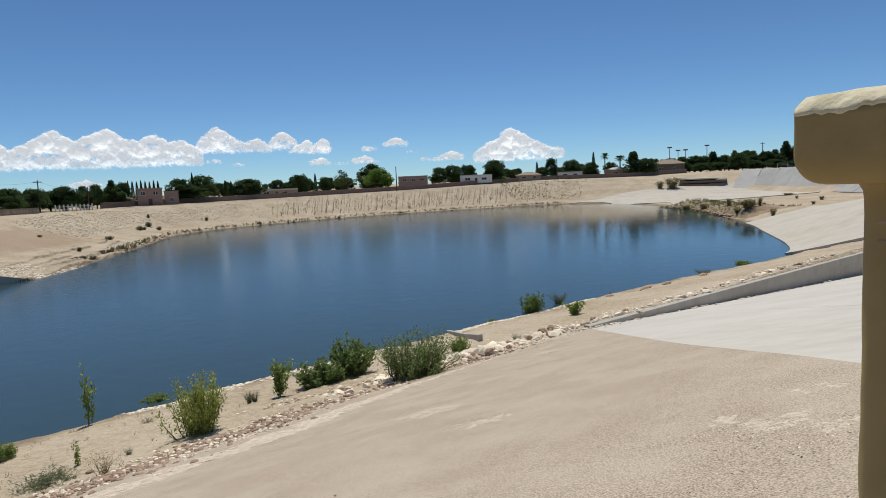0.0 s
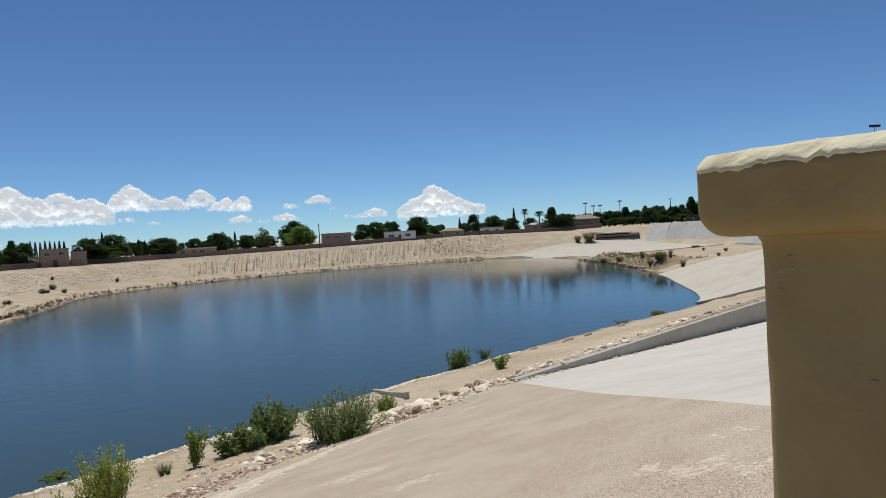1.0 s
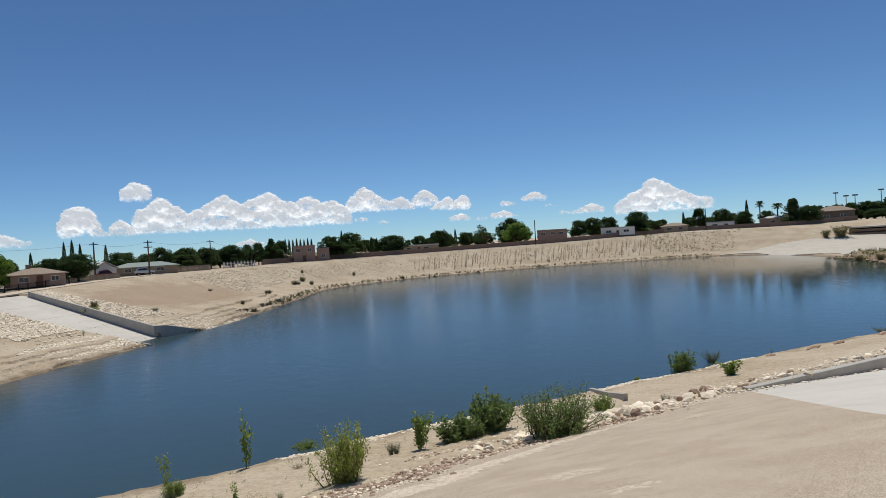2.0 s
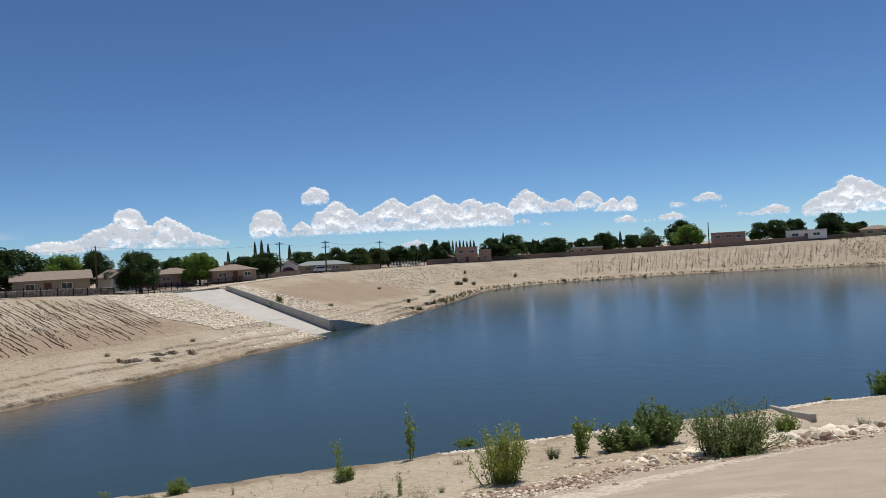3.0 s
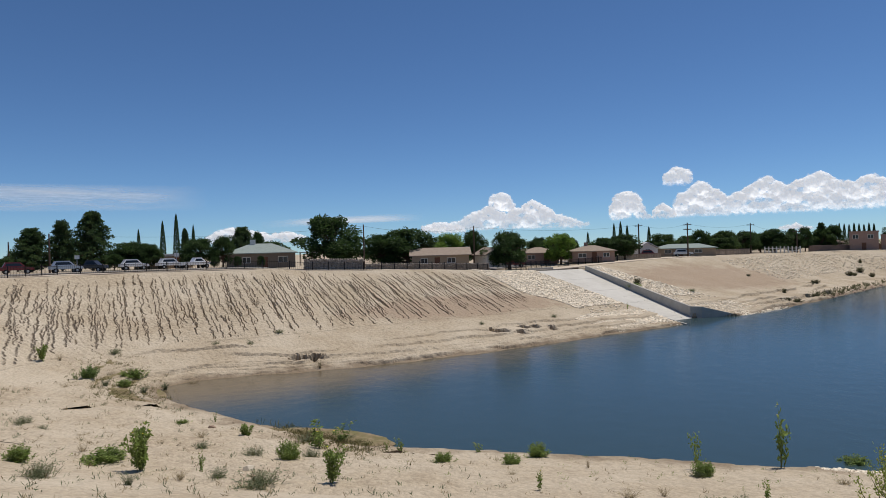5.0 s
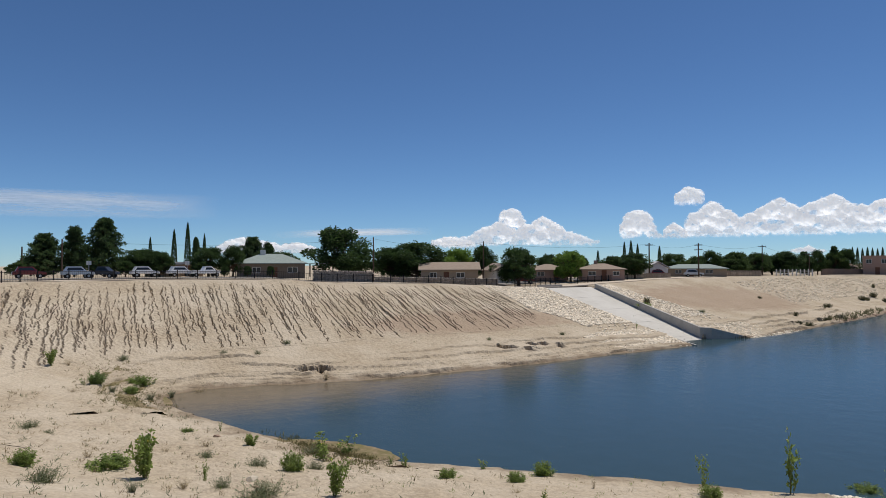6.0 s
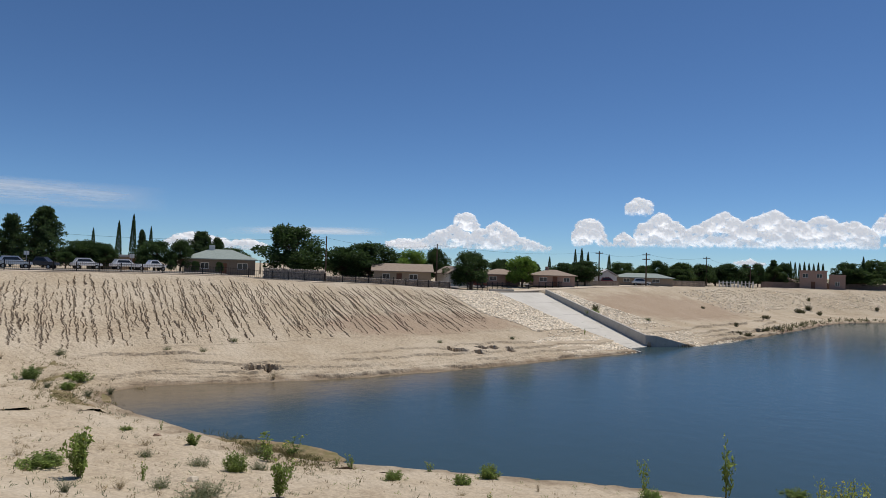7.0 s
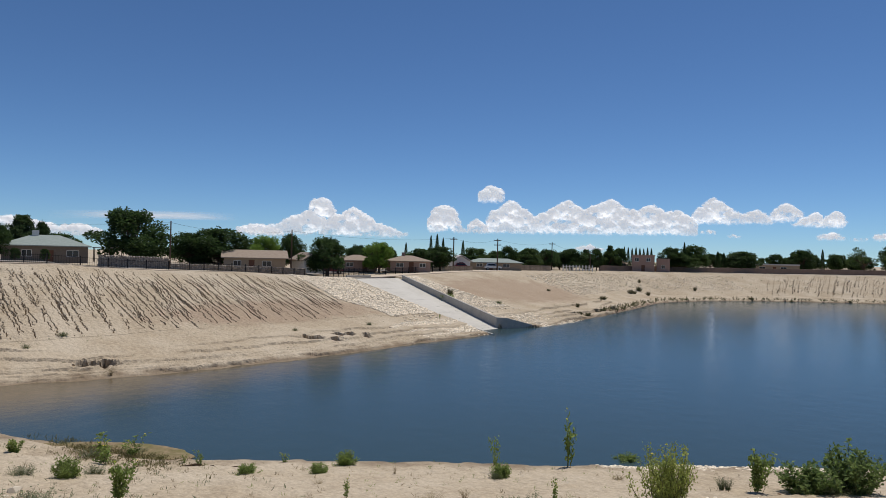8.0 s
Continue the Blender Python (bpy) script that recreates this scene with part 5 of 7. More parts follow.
WEEDS = {
    "sun": [
        [(-16.1, 28.5, 3.03, 1.47), (-11.8, 19.9, 0.98, 0.63), (-17.7, 24.6, 1.83, 0.82), (-29, 16.4, 0.77, 0.45), (-29.8, 16, 0.63, 0.43), (-26.5, 19.4, 0.67, 0.77), (-17.7, 15.6, 0.94, 0.56), (-31.7, 13.1, 1.52, 2.15), (-33.2, 15.1, 1.21, 1.63), (-27.4, 6.3, 1.09, 0.56), (-41.3, 10.4, 0.78, 0.38), (-28.9, 16.2, 0.86, 0.54), (-61.4, 71, 1.17, 0.65)],
    ],
    "low": [
        [(-15, 32.7, 0.66, 1.29), (0.6, 31.4, 1.3, 1.01), (32.7, 71.1, 0.63, 1.7), (3.3, 47.2, 0.39, 0.5), (-16.6, 23.5, 0.81, 0.89), (-24.2, 21.3, 0.84, 1.16), (-22.6, 18.3, 0.68, 0.84), (-24.9, 16.2, 0.61, 0.91), (-29, 10.5, 1.14, 1.05), (-40.3, 8.3, 0.45, 0.73), (-30.9, 3.3, 0.74, 1.83), (-58.4, 8.3, 0.95, 1.85), (-55.9, 7.3, 0.76, 1.08), (-29.4, 0.2, 0.75, 0.99), (-71.4, 84.2, 0.98, 2.47)],
    ],
    "feather": [
        [(-8.8, 22.3, 2.48, 1.64)],
    ],
    "leafy": [
        [(-7.3, 27.5, 1.72, 1.16), (8.4, 42.3, 1.09, 1.59), (-23, 10, 1.46, 1.05), (-35.9, 10.7, 0.86, 0.93), (-28.2, 4.2, 1.97, 1.33), (-62.8, 2.2, 1.4, 1.09)],
    ],
    "grass": [
        [(-8.3, 27.2, 0.58, 0.72), (9.4, 53.6, 1.18, 2.29), (3.6, 33.2, 0.61, 0.95), (25.6, 64.2, 0.62, 3.01), (-10.5, 20.6, 0.35, 0.46), (-8.5, 27.1, 0.63, 0.82), (-55.6, 6, 0.75, 1.07), (-23.3, 3.1, 0.44, 0.76), (-33.6, 13.3, 0.6, 1.94), (-33.8, 15.7, 0.48, 1.33), (-55.5, 10.2, 0.71, 1.18), (-54.1, 8.4, 0.69, 1.25)],
    ],
    "dry": [
        [(-12.5, 26.4, 0.38, 0.79), (-10.1, 18.3, 0.71, 1.35), (14.2, 55.7, 0.52, 0.4), (-20.8, 16.9, 0.25, 0.73), (-20.3, 20.7, 0.6, 0.32), (-36, 8.3, 0.51, 1.05), (-14.9, 17.1, 0.43, 1.25), (-14.7, 18.6, 0.45, 0.65), (-12.5, 26.2, 0.27, 0.73), (-63.1, 3.5, 0.56, 0.88), (-54.7, 3.3, 0.49, 0.96), (-34.1, 6, 0.48, 0.68), (-55.4, 23.2, 0.86, 1.15), (-32.8, 2.6, 0.6, 0.88), (-26.4, 5.3, 0.5, 0.97), (-37.8, 3, 0.28, 0.8), (-56.7, 12.6, 0.52, 1.52)],
    ],
    "bush": [
        [(-6, 29.6, 1.54, 1.95), (-4.6, 30.5, 2.22, 1.99), (6.7, 50.7, 1.85, 1.79), (-57.6, 5, 1.3, 1.31)],
    ],
    "bankbush": [
        [(-73.5, 87.7, 1.28, 1.33), (-59.3, 107.7, 0.78, 1.11), (-70.5, 138.9, 1, 1.61), (-76.8, 166.8, 1.32, 1.66), (-77.3, 173.4, 1.51, 1.72), (-76.3, 168.3, 1.03, 1.43), (-73.7, 171.2, 1.34, 1.21), (-81.5, 183, 1.28, 0.91), (-69.3, 193.8, 1.31, 1.06), (-64.3, 115.8, 0.95, 0.85), (-60.4, 118.8, 0.85, 1.38), (-58.2, 108.7, 0.79, 1.6), (-76.2, 124.3, 0.59, 0.95), (-69.8, 135.6, 0.61, 1.19), (-54.6, 197.1, 0.98, 1.58), (-45.9, 203.8, 0.84, 1.08), (-14.1, 230.2, 0.74, 1.49), (-33.7, 215.9, 0.7, 1.41)],
    ],
    "bigbush": [
        [(-1.4, 27.3, 2.3, 2.9)],
    ],
    "grey": [
        [(-5.1, 29.6, 0.69, 1.62), (-11.9, 18.4, 0.5, 1.81), (-16.6, 23.2, 0.48, 0.78), (-30.1, 9.2, 0.64, 1.13), (-29.1, 11.6, 0.64, 1.01), (-33.1, 7.7, 0.56, 0.85), (-25.6, 6.5, 0.69, 0.95), (-24.5, 0.7, 0.63, 1.36), (-23.8, 7.5, 0.8, 2.09), (-41.6, 0.5, 0.68, 1.17), (-39.6, 1.3, 0.43, 0.63), (-64.7, 7.8, 0.7, 1.24), (-64.6, 16.5, 0.66, 0.87), (-63.6, 19.5, 0.59, 0.75), (-65.8, 23.2, 0.5, 1.09), (-61.7, 46.1, 0.48, 0.8), (-67.9, 94.2, 0.62, 1.8), (-61.6, 57.5, 0.53, 1.02)],
    ],
    "reed": [
        [(89.2, 253.4, 4.3, 8.6), (85.0, 255.0, 3.0, 5.0), (65.6, 175.7, 1.66, 3.23), (66.1, 165.5, 1.9, 3.07), (65.7, 150.1, 2.04, 2.26), (63.6, 136.6, 2.14, 4.68), (67, 138, 1.91, 1.59), (62.9, 124.4, 1.73, 1.92), (62.5, 138.6, 1.35, 2.62), (105.2, 199.1, 0.8, 4.65), (87.9, 155, 0.95, 1.84), (97.5, 168.2, 1.03, 2.01), (96.8, 178.8, 0.9, 1.4), (71.9, 174.4, 1, 2.6), (65.2, 137.9, 1.22, 2.89)],
    ],
}


def sow(places, makers):
    rng = random.Random(len(places) + 3)
    k = 0
    used = set()
    for row in places:
        for x, y, tall, width in row:
            ob = makers[k % len(makers)]
            k += 1
            z = bank(x, y) + 0.10 * fbm(x * 0.25, y * 0.25) - 0.05 + mound(x, y)
            m = Matrix.Translation((x, y, z)) @ Matrix.Rotation(rng.uniform(0, 6.28), 4, "Z") @ Matrix.Diagonal((width, width, tall, 1))
            if ob in used:
                copy_thing(ob, m @ Matrix.Diagonal((1 / ob.scale.x, 1 / ob.scale.y, 1 / ob.scale.z, 1)))
            else:
                ob.matrix_world = m
                used.add(ob)
    for ob in makers:
        if ob not in used:
            for o in (*ob.children_recursive, ob):
                bpy.data.objects.remove(o)


sow(WEEDS["sun"], [weed("sunflower", 201 + k, 5, LEAF_WEED, STEM, "tall thin wild sunflower on the sand", 34, 0.13, 0.42, 3, "sun") for k in range(3)])
sow(WEEDS["low"], [weed("low_shrub", 211 + k, 60, LEAF_WEED, STEM, "low rounded bright green shrub on the sand", 44, 0.10, 0.55, 0, "low") for k in range(2)])
sow(WEEDS["feather"], [weed("feathery_shrub", 221, 70, LEAF_YELLOW, STEM, "feathery yellow-green shrub on the sandy shelf", 90, 0.06, 0.62, 4, "bush")])
sow(WEEDS["leafy"], [weed("leafy_weed", 231 + k, 12, LEAF_WEED, STEM, "leafy wild sunflower plant on the sand", 60, 0.14, 0.55, 4, "sun") for k in range(2)])
sow(WEEDS["grass"], [weed("grass_tuft", 241, 70, LEAF_GREY, LEAF_GREY, "pale green tuft of wild grass", 6, 0.06, 0.5, 0, "grass")])
sow(WEEDS["dry"], [weed("dry_weed", 251, 26, LEAF_DRY, LEAF_DRY, "dry brown weed stalks on the sand", 10, 0.06, 0.5, 0, "grass")])
sow(WEEDS["bush"], [weed("shrub", 261 + k, 34, LEAF_SHRUB, STEM, "dark green leafy shrub on the bank", 80, 0.11, 0.62, 0, "bush") for k in range(2)])
sow(WEEDS["bankbush"], [weed("shrub", 265 + k, 34, LEAF_OLIVE, BARK, "small dull olive shrub on the sandy bank", 60, 0.10, 0.6, 0, "bush") for k in range(2)])
sow(WEEDS["bigbush"], [weed("large_shrub", 271, 90, LEAF_SHRUB, BARK, "large spreading green shrub beside the ramp", 72, 0.05, 0.72, 0, "bush")])
sow(WEEDS["grey"], [weed("sagebrush", 281, 60, LEAF_GREY, STEM, "low grey-green sagebrush clump on the sand", 26, 0.06, 0.5, 0, "low")])
sow(WEEDS["reed"], [weed("reed_clump", 291, 60, LEAF_STRAW, LEAF_DRY, "straw and green reed clump by the water", 20, 0.09, 0.5, 0, "grass")])


def sprouts(name, count, where, mat, label, size=0.09):
    """Sparse seedlings and stalks that nobody could count."""
    rng = random.Random(name)
    v, f = [], []
    for k in range(count):
        x, y = where(rng)
        z = bank(x, y) + 0.10 * fbm(x * 0.25, y * 0.25) + mound(x, y)
        for q in range(rng.randrange(4, 12)):
            leaf(v, f, rng, (x + rng.gauss(0, 0.07), y + rng.gauss(0, 0.07), z + rng.uniform(0, size)), size * rng.uniform(0.7, 2.0), size * 0.22, 1.6)
    return tagged(mesh_object(name, v, f, mat), label, "weeds", kind="stuff")


sprouts("seedlings", 170, lambda r: near_place(r.uniform(-22, 22), r.uniform(2, 13)), LEAF_DRY, "dry seedlings scattered on the sand")
sprouts("seedlings", 120, lambda r: near_place(r.uniform(-26, 8), r.uniform(1, 13)), LEAF_WEED, "small green seedlings scattered on the sand")
sprouts("marsh_grass", 420, lambda r: (r.gauss(-35, 3.2), r.gauss(14.9, 1.1)), LEAF_STRAW, "marshy olive growth on the muddy spit", 0.12)
sprouts("marsh_grass", 520, lambda r: (r.gauss(-56, 4.0), r.gauss(7.0, 1.7)), LEAF_STRAW, "olive-brown marsh growth at the end of the cove", 0.13)
sprouts("spit_grass", 380, lambda r: (r.gauss(-35, 2.8), r.gauss(14.7, 0.9)), LEAF_STRAW, "straw-green grass on the muddy spit", 0.15)


def cove_shelf(r):
    """A dry place on the sandy shelf between the cove and the ramp."""
    while True:
        x, y = r.uniform(-54, -18), r.uniform(-4, 16)
        if bank(x, y) > 0.15:
            return x, y


sprouts("shelf_weeds", 230, cove_shelf, LEAF_GREY, "small pale weeds scattered on the sandy shelf", 0.13)
sprouts("shelf_stalks", 240, cove_shelf, LEAF_DRY, "dry brown stalks scattered on the sandy shelf", 0.12)
sprouts("bank_weeds", 240, lambda r: (r.uniform(-68, -54), r.uniform(8, 130)), LEAF_GREY, "tiny grey weeds on the west shelf", 0.10)
sprouts("spit_weeds", 700, lambda r: (r.uniform(62, 78), r.uniform(140, 196)), LEAF_STRAW, "straw-coloured weeds on the sandy spit", 0.35)
sprouts("spit_weeds", 250, lambda r: (r.uniform(62, 74), r.uniform(142, 192)), LEAF_SHRUB, "olive weeds on the sandy spit", 0.3)


def far_shore_weeds(r):
    i = r.randrange(station(45, 247), station(-60, 120))
    d = abs(r.gauss(1.2, 0.8))
    return LINE[i, 0] + OUT[i, 0] * d, LINE[i, 1] + OUT[i, 1] * d


sprouts("shore_weeds", 520, far_shore_weeds, LEAF_OLIVE, "dark weeds along the far water's edge", 0.42)


def far_slope_weeds(r):
    i = r.randrange(station(45, 247), station(-62, 160))
    d = r.uniform(9, 27)
    return LINE[i, 0] + OUT[i, 0] * d, LINE[i, 1] + OUT[i, 1] * d


def inlet_slope(r):
    i = r.randrange(station(50, 246.5), station(30, 246))
    d = r.uniform(10, 34)
    return LINE[i, 0] + OUT[i, 0] * d, LINE[i, 1] + OUT[i, 1] * d


sprouts("slope_weeds", 420, inlet_slope, LEAF_STRAW, "straw-coloured weeds on the bank above the inlet", 0.35)
sprouts("slope_weeds", 260, far_slope_weeds, LEAF_GREY, "small grey weeds on the far slope", 0.22)


# ---------------------------------------------------------------- buildings
def box(bm, lo, hi, bevel=0.0):
    m = Matrix.Translation([(a + b) / 2 for a, b in zip(lo, hi)]) @ Matrix.Diagonal([b - a for a, b in zip(lo, hi)] + [1])
    made = bmesh.ops.create_cube(bm, size=1, matrix=m)
    if bevel:
        edges = list({e for v in made["verts"] for e in v.link_edges})
        bmesh.ops.bevel(bm, geom=edges, offset=bevel, segments=2, affect="EDGES")
    return bm


def house(x, y, z, turn, w, dep, wall_h, roof_h, form, wall_mat, roof_mat, label, openings, chimney=None, cooler=None):
    """A single-storey house; its front faces local -y. openings: (kind, x, width, sill, head) along the front."""
    root = tagged(new("house"), label, "house", group="houses round the basin")
    root.matrix_world = Matrix.Translation((x, y, z)) @ Matrix.Rotation(radians(turn), 4, "Z")
    t = 0.25
    # front wall in pieces round its openings, other walls whole
    xs = sorted(openings, key=lambda o: o[1])
    bm = bmesh.new()
    at = -w / 2
    for kind, ox, ow, sill, head in xs:
        box(bm, (at, -dep / 2, 0), (ox - ow / 2, -dep / 2 + t, wall_h))
        if sill > 0:
            box(bm, (ox - ow / 2, -dep / 2, 0), (ox + ow / 2, -dep / 2 + t, sill))
        box(bm, (ox - ow / 2, -dep / 2, head), (ox + ow / 2, -dep / 2 + t, wall_h))
        at = ox + ow / 2
    box(bm, (at, -dep / 2, 0), (w / 2, -dep / 2 + t, wall_h))
    box(bm, (-w / 2, dep / 2 - t, 0), (w / 2, dep / 2, wall_h))
    box(bm, (-w / 2, -dep / 2 + t, 0), (-w / 2 + t, dep / 2 - t, wall_h))
    box(bm, (w / 2 - t, -dep / 2 + t, 0), (w / 2, dep / 2 - t, wall_h))
    if form == "gable_x":  # gable ends left and right
        for s in (-1, 1):
            a = [bm.verts.new((s * (w / 2 - q), yy, zz)) for q in (0, t) for yy, zz in ((-dep / 2, wall_h), (dep / 2, wall_h), (0, wall_h + roof_h - 0.12))]
            bm.faces.new(a[:3]), bm.faces.new(a[3:]), bm.faces.new((a[0], a[2], a[5], a[3])), bm.faces.new((a[1], a[2], a[5], a[4]))
    if form == "gable_y":
        for s in (-1, 1):
            a = [bm.verts.new((xx, s * (dep / 2 - q), zz)) for q in (0, t) for xx, zz in ((-w / 2, wall_h), (w / 2, wall_h), (0, wall_h + roof_h - 0.12))]
            bm.faces.new(a[:3]), bm.faces.new(a[3:]), bm.faces.new((a[0], a[2], a[5], a[3])), bm.faces.new((a[1], a[2], a[5], a[4]))
    part("wall", bm, wall_mat, root)
    bm = bmesh.new()
    o = 0.5
    W, D = w / 2 + o, dep / 2 + o
    if form == "flat":
        box(bm, (-w / 2 - 0.15, -dep / 2 - 0.15, wall_h), (w / 2 + 0.15, dep / 2 + 0.15, wall_h + max(0.25, roof_h)), 0.03)
    else:
        r = {"hip": W - D * 0.95, "gable_x": W, "gable_y": 0}[form]
        for lift in (0, 0.16):
            e = [bm.verts.new((sx * W, sy * D, wall_h - 0.04 + lift)) for sx, sy in ((-1, -1), (1, -1), (1, 1), (-1, 1))]
            if form == "gable_y":
                k = [bm.verts.new((0, -D, wall_h + roof_h + lift)), bm.verts.new((0, D, wall_h + roof_h + lift))]
                bm.faces.new((e[0], k[0], k[1], e[3])), bm.faces.new((e[1], e[2], k[1], k[0]))
                rim = [e[0], k[0], e[1], e[2], k[1], e[3]]
            else:
                k = [bm.verts.new((-r, 0, wall_h + roof_h + lift)), bm.verts.new((r, 0, wall_h + roof_h + lift))]
                bm.faces.new((e[0], e[1], k[1], k[0])), bm.faces.new((e[2], e[3], k[0], k[1]))
                if form == "hip":
                    bm.faces.new((e[1], e[2], k[1])), bm.faces.new((e[3], e[0], k[0]))
                    rim = e
                else:
                    rim = [e[0], e[1], k[1], e[2], e[3], k[0]]
            if lift == 0:
                low = rim
            else:
                for a in range(len(rim)):
                    b = (a + 1) % len(rim)
                    bm.faces.new((low[a], low[b], rim[b], rim[a]))
    roof = part("roof", bm, roof_mat, root)
    if chimney:
        bm = box(bmesh.new(), (chimney - 0.35, -0.3, wall_h + roof_h * 0.5), (chimney + 0.35, 0.3, wall_h + roof_h + 0.8), 0.04)
        c = part("chimney", bm, wall_mat, roof)
    if cooler is not None:
        bm = box(bmesh.new(), (cooler - 0.5, -0.5, wall_h + roof_h * 0.7), (cooler + 0.5, 0.5, wall_h + roof_h + 0.9), 0.06)
        part("rooftop_cooler", bm, WHITE_PAINT, roof, "boxy white rooftop cooler")
    for kind, ox, ow, sill, head in xs:
        y0 = -dep / 2
        if kind == "door":
            d = part("door", box(bmesh.new(), (ox - ow / 2, y0 + 0.08, sill), (ox + ow / 2, y0 + 0.14, head), 0.01), DOOR_WOOD, root)
            part("door_handle", box(bmesh.new(), (ox + ow * 0.35, y0 + 0.03, 1.0), (ox + ow * 0.40, y0 + 0.08, 1.12), 0.008), GALVANISED, d)
        else:
            bm = bmesh.new()
            for lo, hi in (((ox - ow / 2, sill), (ox + ow / 2, sill + 0.08)), ((ox - ow / 2, head - 0.08), (ox + ow / 2, head)), ((ox - ow / 2, sill + 0.08), (ox - ow / 2 + 0.08, head - 0.08)), ((ox + ow / 2 - 0.08, sill + 0.08), (ox + ow / 2, head - 0.08)), ((ox - 0.03, sill + 0.08), (ox + 0.03, head - 0.08))):
                box(bm, (lo[0], y0 + 0.05, lo[1]), (hi[0], y0 + 0.13, hi[1]))
            win = part("window", bm, WHITE_PAINT, root)
            part("pane", box(bmesh.new(), (ox - ow / 2 + 0.06, y0 + 0.08, sill + 0.06), (ox + ow / 2 - 0.06, y0 + 0.10, head - 0.06)), DARK_GLASS, win)
    return root


# turn: 90 faces east, towards the basin
house(-121.5, 39.8, 8.0, 72, 12.0, 8.5, 2.7, 1.7, "hip", STUCCO_GREY, ROOF_GREEN, "low grey-brick house with pale green hipped roof", [("window", -2.6, 1.4, 1.0, 2.1), ("window", 3.8, 1.8, 1.0, 2.1), ("door", 0.6, 1.0, 0.0, 2.05)], cooler=-1.5)
house(-134.0, 26.0, 8.3, 80, 8.0, 7.0, 2.4, 0.4, "flat", STUCCO_TAN, ROOF_PALE, "low tan house with flat pale roof", [("window", -1.8, 1.4, 1.0, 2.0), ("door", 1.4, 1.0, 0.0, 2.05)])
house(-128.0, 22.0, 8.3, 80, 6.0, 6.0, 2.3, 0.3, "flat", STUCCO_TAN, ROOF_PALE, "small tan house with pale flat roof under trees", [("window", 0.5, 1.5, 1.0, 2.0)])
house(-104.2, 68.5, 7.1, 58, 10.5, 7.5, 2.3, 1.35, "gable_x", STUCCO_TAN, ROOF_BROWN, "tan stucco house with brown gabled roof", [("window", -3.0, 1.3, 0.9, 1.9), ("door", -0.6, 1.0, 0.0, 2.0), ("window", 2.0, 1.6, 0.9, 1.9)])
house(-98.6, 76.2, 7.0, 75, 3.9, 6.0, 2.2, 1.35, "gable_y", WHITE_PAINT, ROOF_BROWN, "white gabled house wing with small window", [("window", 0.2, 1.0, 0.9, 1.8)])
house(-104.5, 93.5, 7.1, 52, 8.0, 7.0, 2.1, 1.1, "hip", STUCCO_PINK, ROOF_BROWN, "pinkish stucco house with brown hipped roof", [("window", -1.6, 1.5, 0.9, 1.8), ("door", 1.5, 1.0, 0.0, 2.0)])
house(-97.0, 101.4, 7.2, 52, 8.5, 7.0, 2.1, 1.1, "hip", STUCCO_PINK, ROOF_BROWN, "pink brick house with brown shingled roof", [("window", -2.2, 1.6, 0.9, 1.8), ("door", 0.2, 1.0, 0.0, 2.0), ("window", 2.6, 1.3, 0.9, 1.8)], chimney=-1.0)
house(-107.6, 131.6, 7.4, 50, 4.6, 6.0, 2.0, 1.5, "gable_y", WHITE_PAINT, ROOF_PALE, "small white house with gabled front", [("window", 0.0, 1.2, 0.9, 1.9)])
house(-103.5, 141.0, 7.3, 42, 14.0, 7.0, 1.9, 1.0, "hip", STUCCO_TAN, ROOF_GREEN, "long low house with grey-green roof", [("window", -4.0, 1.6, 0.8, 1.7), ("door", -1.0, 1.0, 0.0, 1.85), ("window", 3.0, 1.8, 0.8, 1.7)])
house(-90.6, 206.0, 7.2, 24, 7.0, 7.0, 5.0, 0.4, "flat", STUCCO_PINK, STUCCO_PINK, "two-storey pink stucco house with flat roof", [("window", -2.0, 1.4, 3.2, 4.4), ("window", 1.6, 1.4, 3.2, 4.4), ("door", 0.0, 1.1, 0.0, 2.1)])
house(-85.0, 208.6, 7.2, 24, 4.0, 4.5, 4.0, 0.3, "flat", STUCCO_PINK, STUCCO_PINK, "pink stucco chimney wing of a house", [("window", 0.0, 1.2, 1.0, 2.2)])
house(-98.6, 203.2, 7.2, 24, 6.5, 6.0, 2.2, 1.4, "hip", STUCCO_TAN, ROOF_BROWN, "tan house wing with brown hipped roof", [("window", 0.0, 1.6, 0.9, 1.9)])
house(-65.0, 262.5, 7.6, 14, 16.0, 8.0, 2.5, 0.5, "flat", STUCCO_TAN, ROOF_PALE, "long low house with bright pale flat roof", [("window", -4.0, 2.0, 1.0, 2.0), ("window", 3.0, 2.0, 1.0, 2.0), ("door", 0.0, 1.0, 0.0, 2.0)])
house(-11.6, 284.6, 8.9, 3, 12.4, 8.0, 4.2, 0.4, "flat", STUCCO_PINK, STUCCO_PINK, "pink stucco building behind the far wall", [("window", -3.6, 1.8, 2.4, 3.5), ("window", 0.2, 1.8, 2.4, 3.5), ("window", 3.8, 1.8, 2.4, 3.5)])
house(15.6, 284.5, 9.3, -3, 13.5, 8.0, 3.1, 0.4, "flat", WHITE_PAINT, ROOF_PALE, "long white house with pale flat roof", [("window", -3.6, 2.2, 1.2, 2.3), ("window", 3.4, 2.2, 1.2, 2.3), ("door", 0.0, 1.1, 0.0, 2.1)])
house(38.6, 287.4, 9.2, -7, 10.5, 8.0, 2.4, 1.3, "hip", STUCCO_TAN, ROOF_BROWN, "tan house with brown hipped roof", [("window", -2.0, 2.0, 1.0, 2.0), ("window", 2.4, 1.6, 1.0, 2.0)])
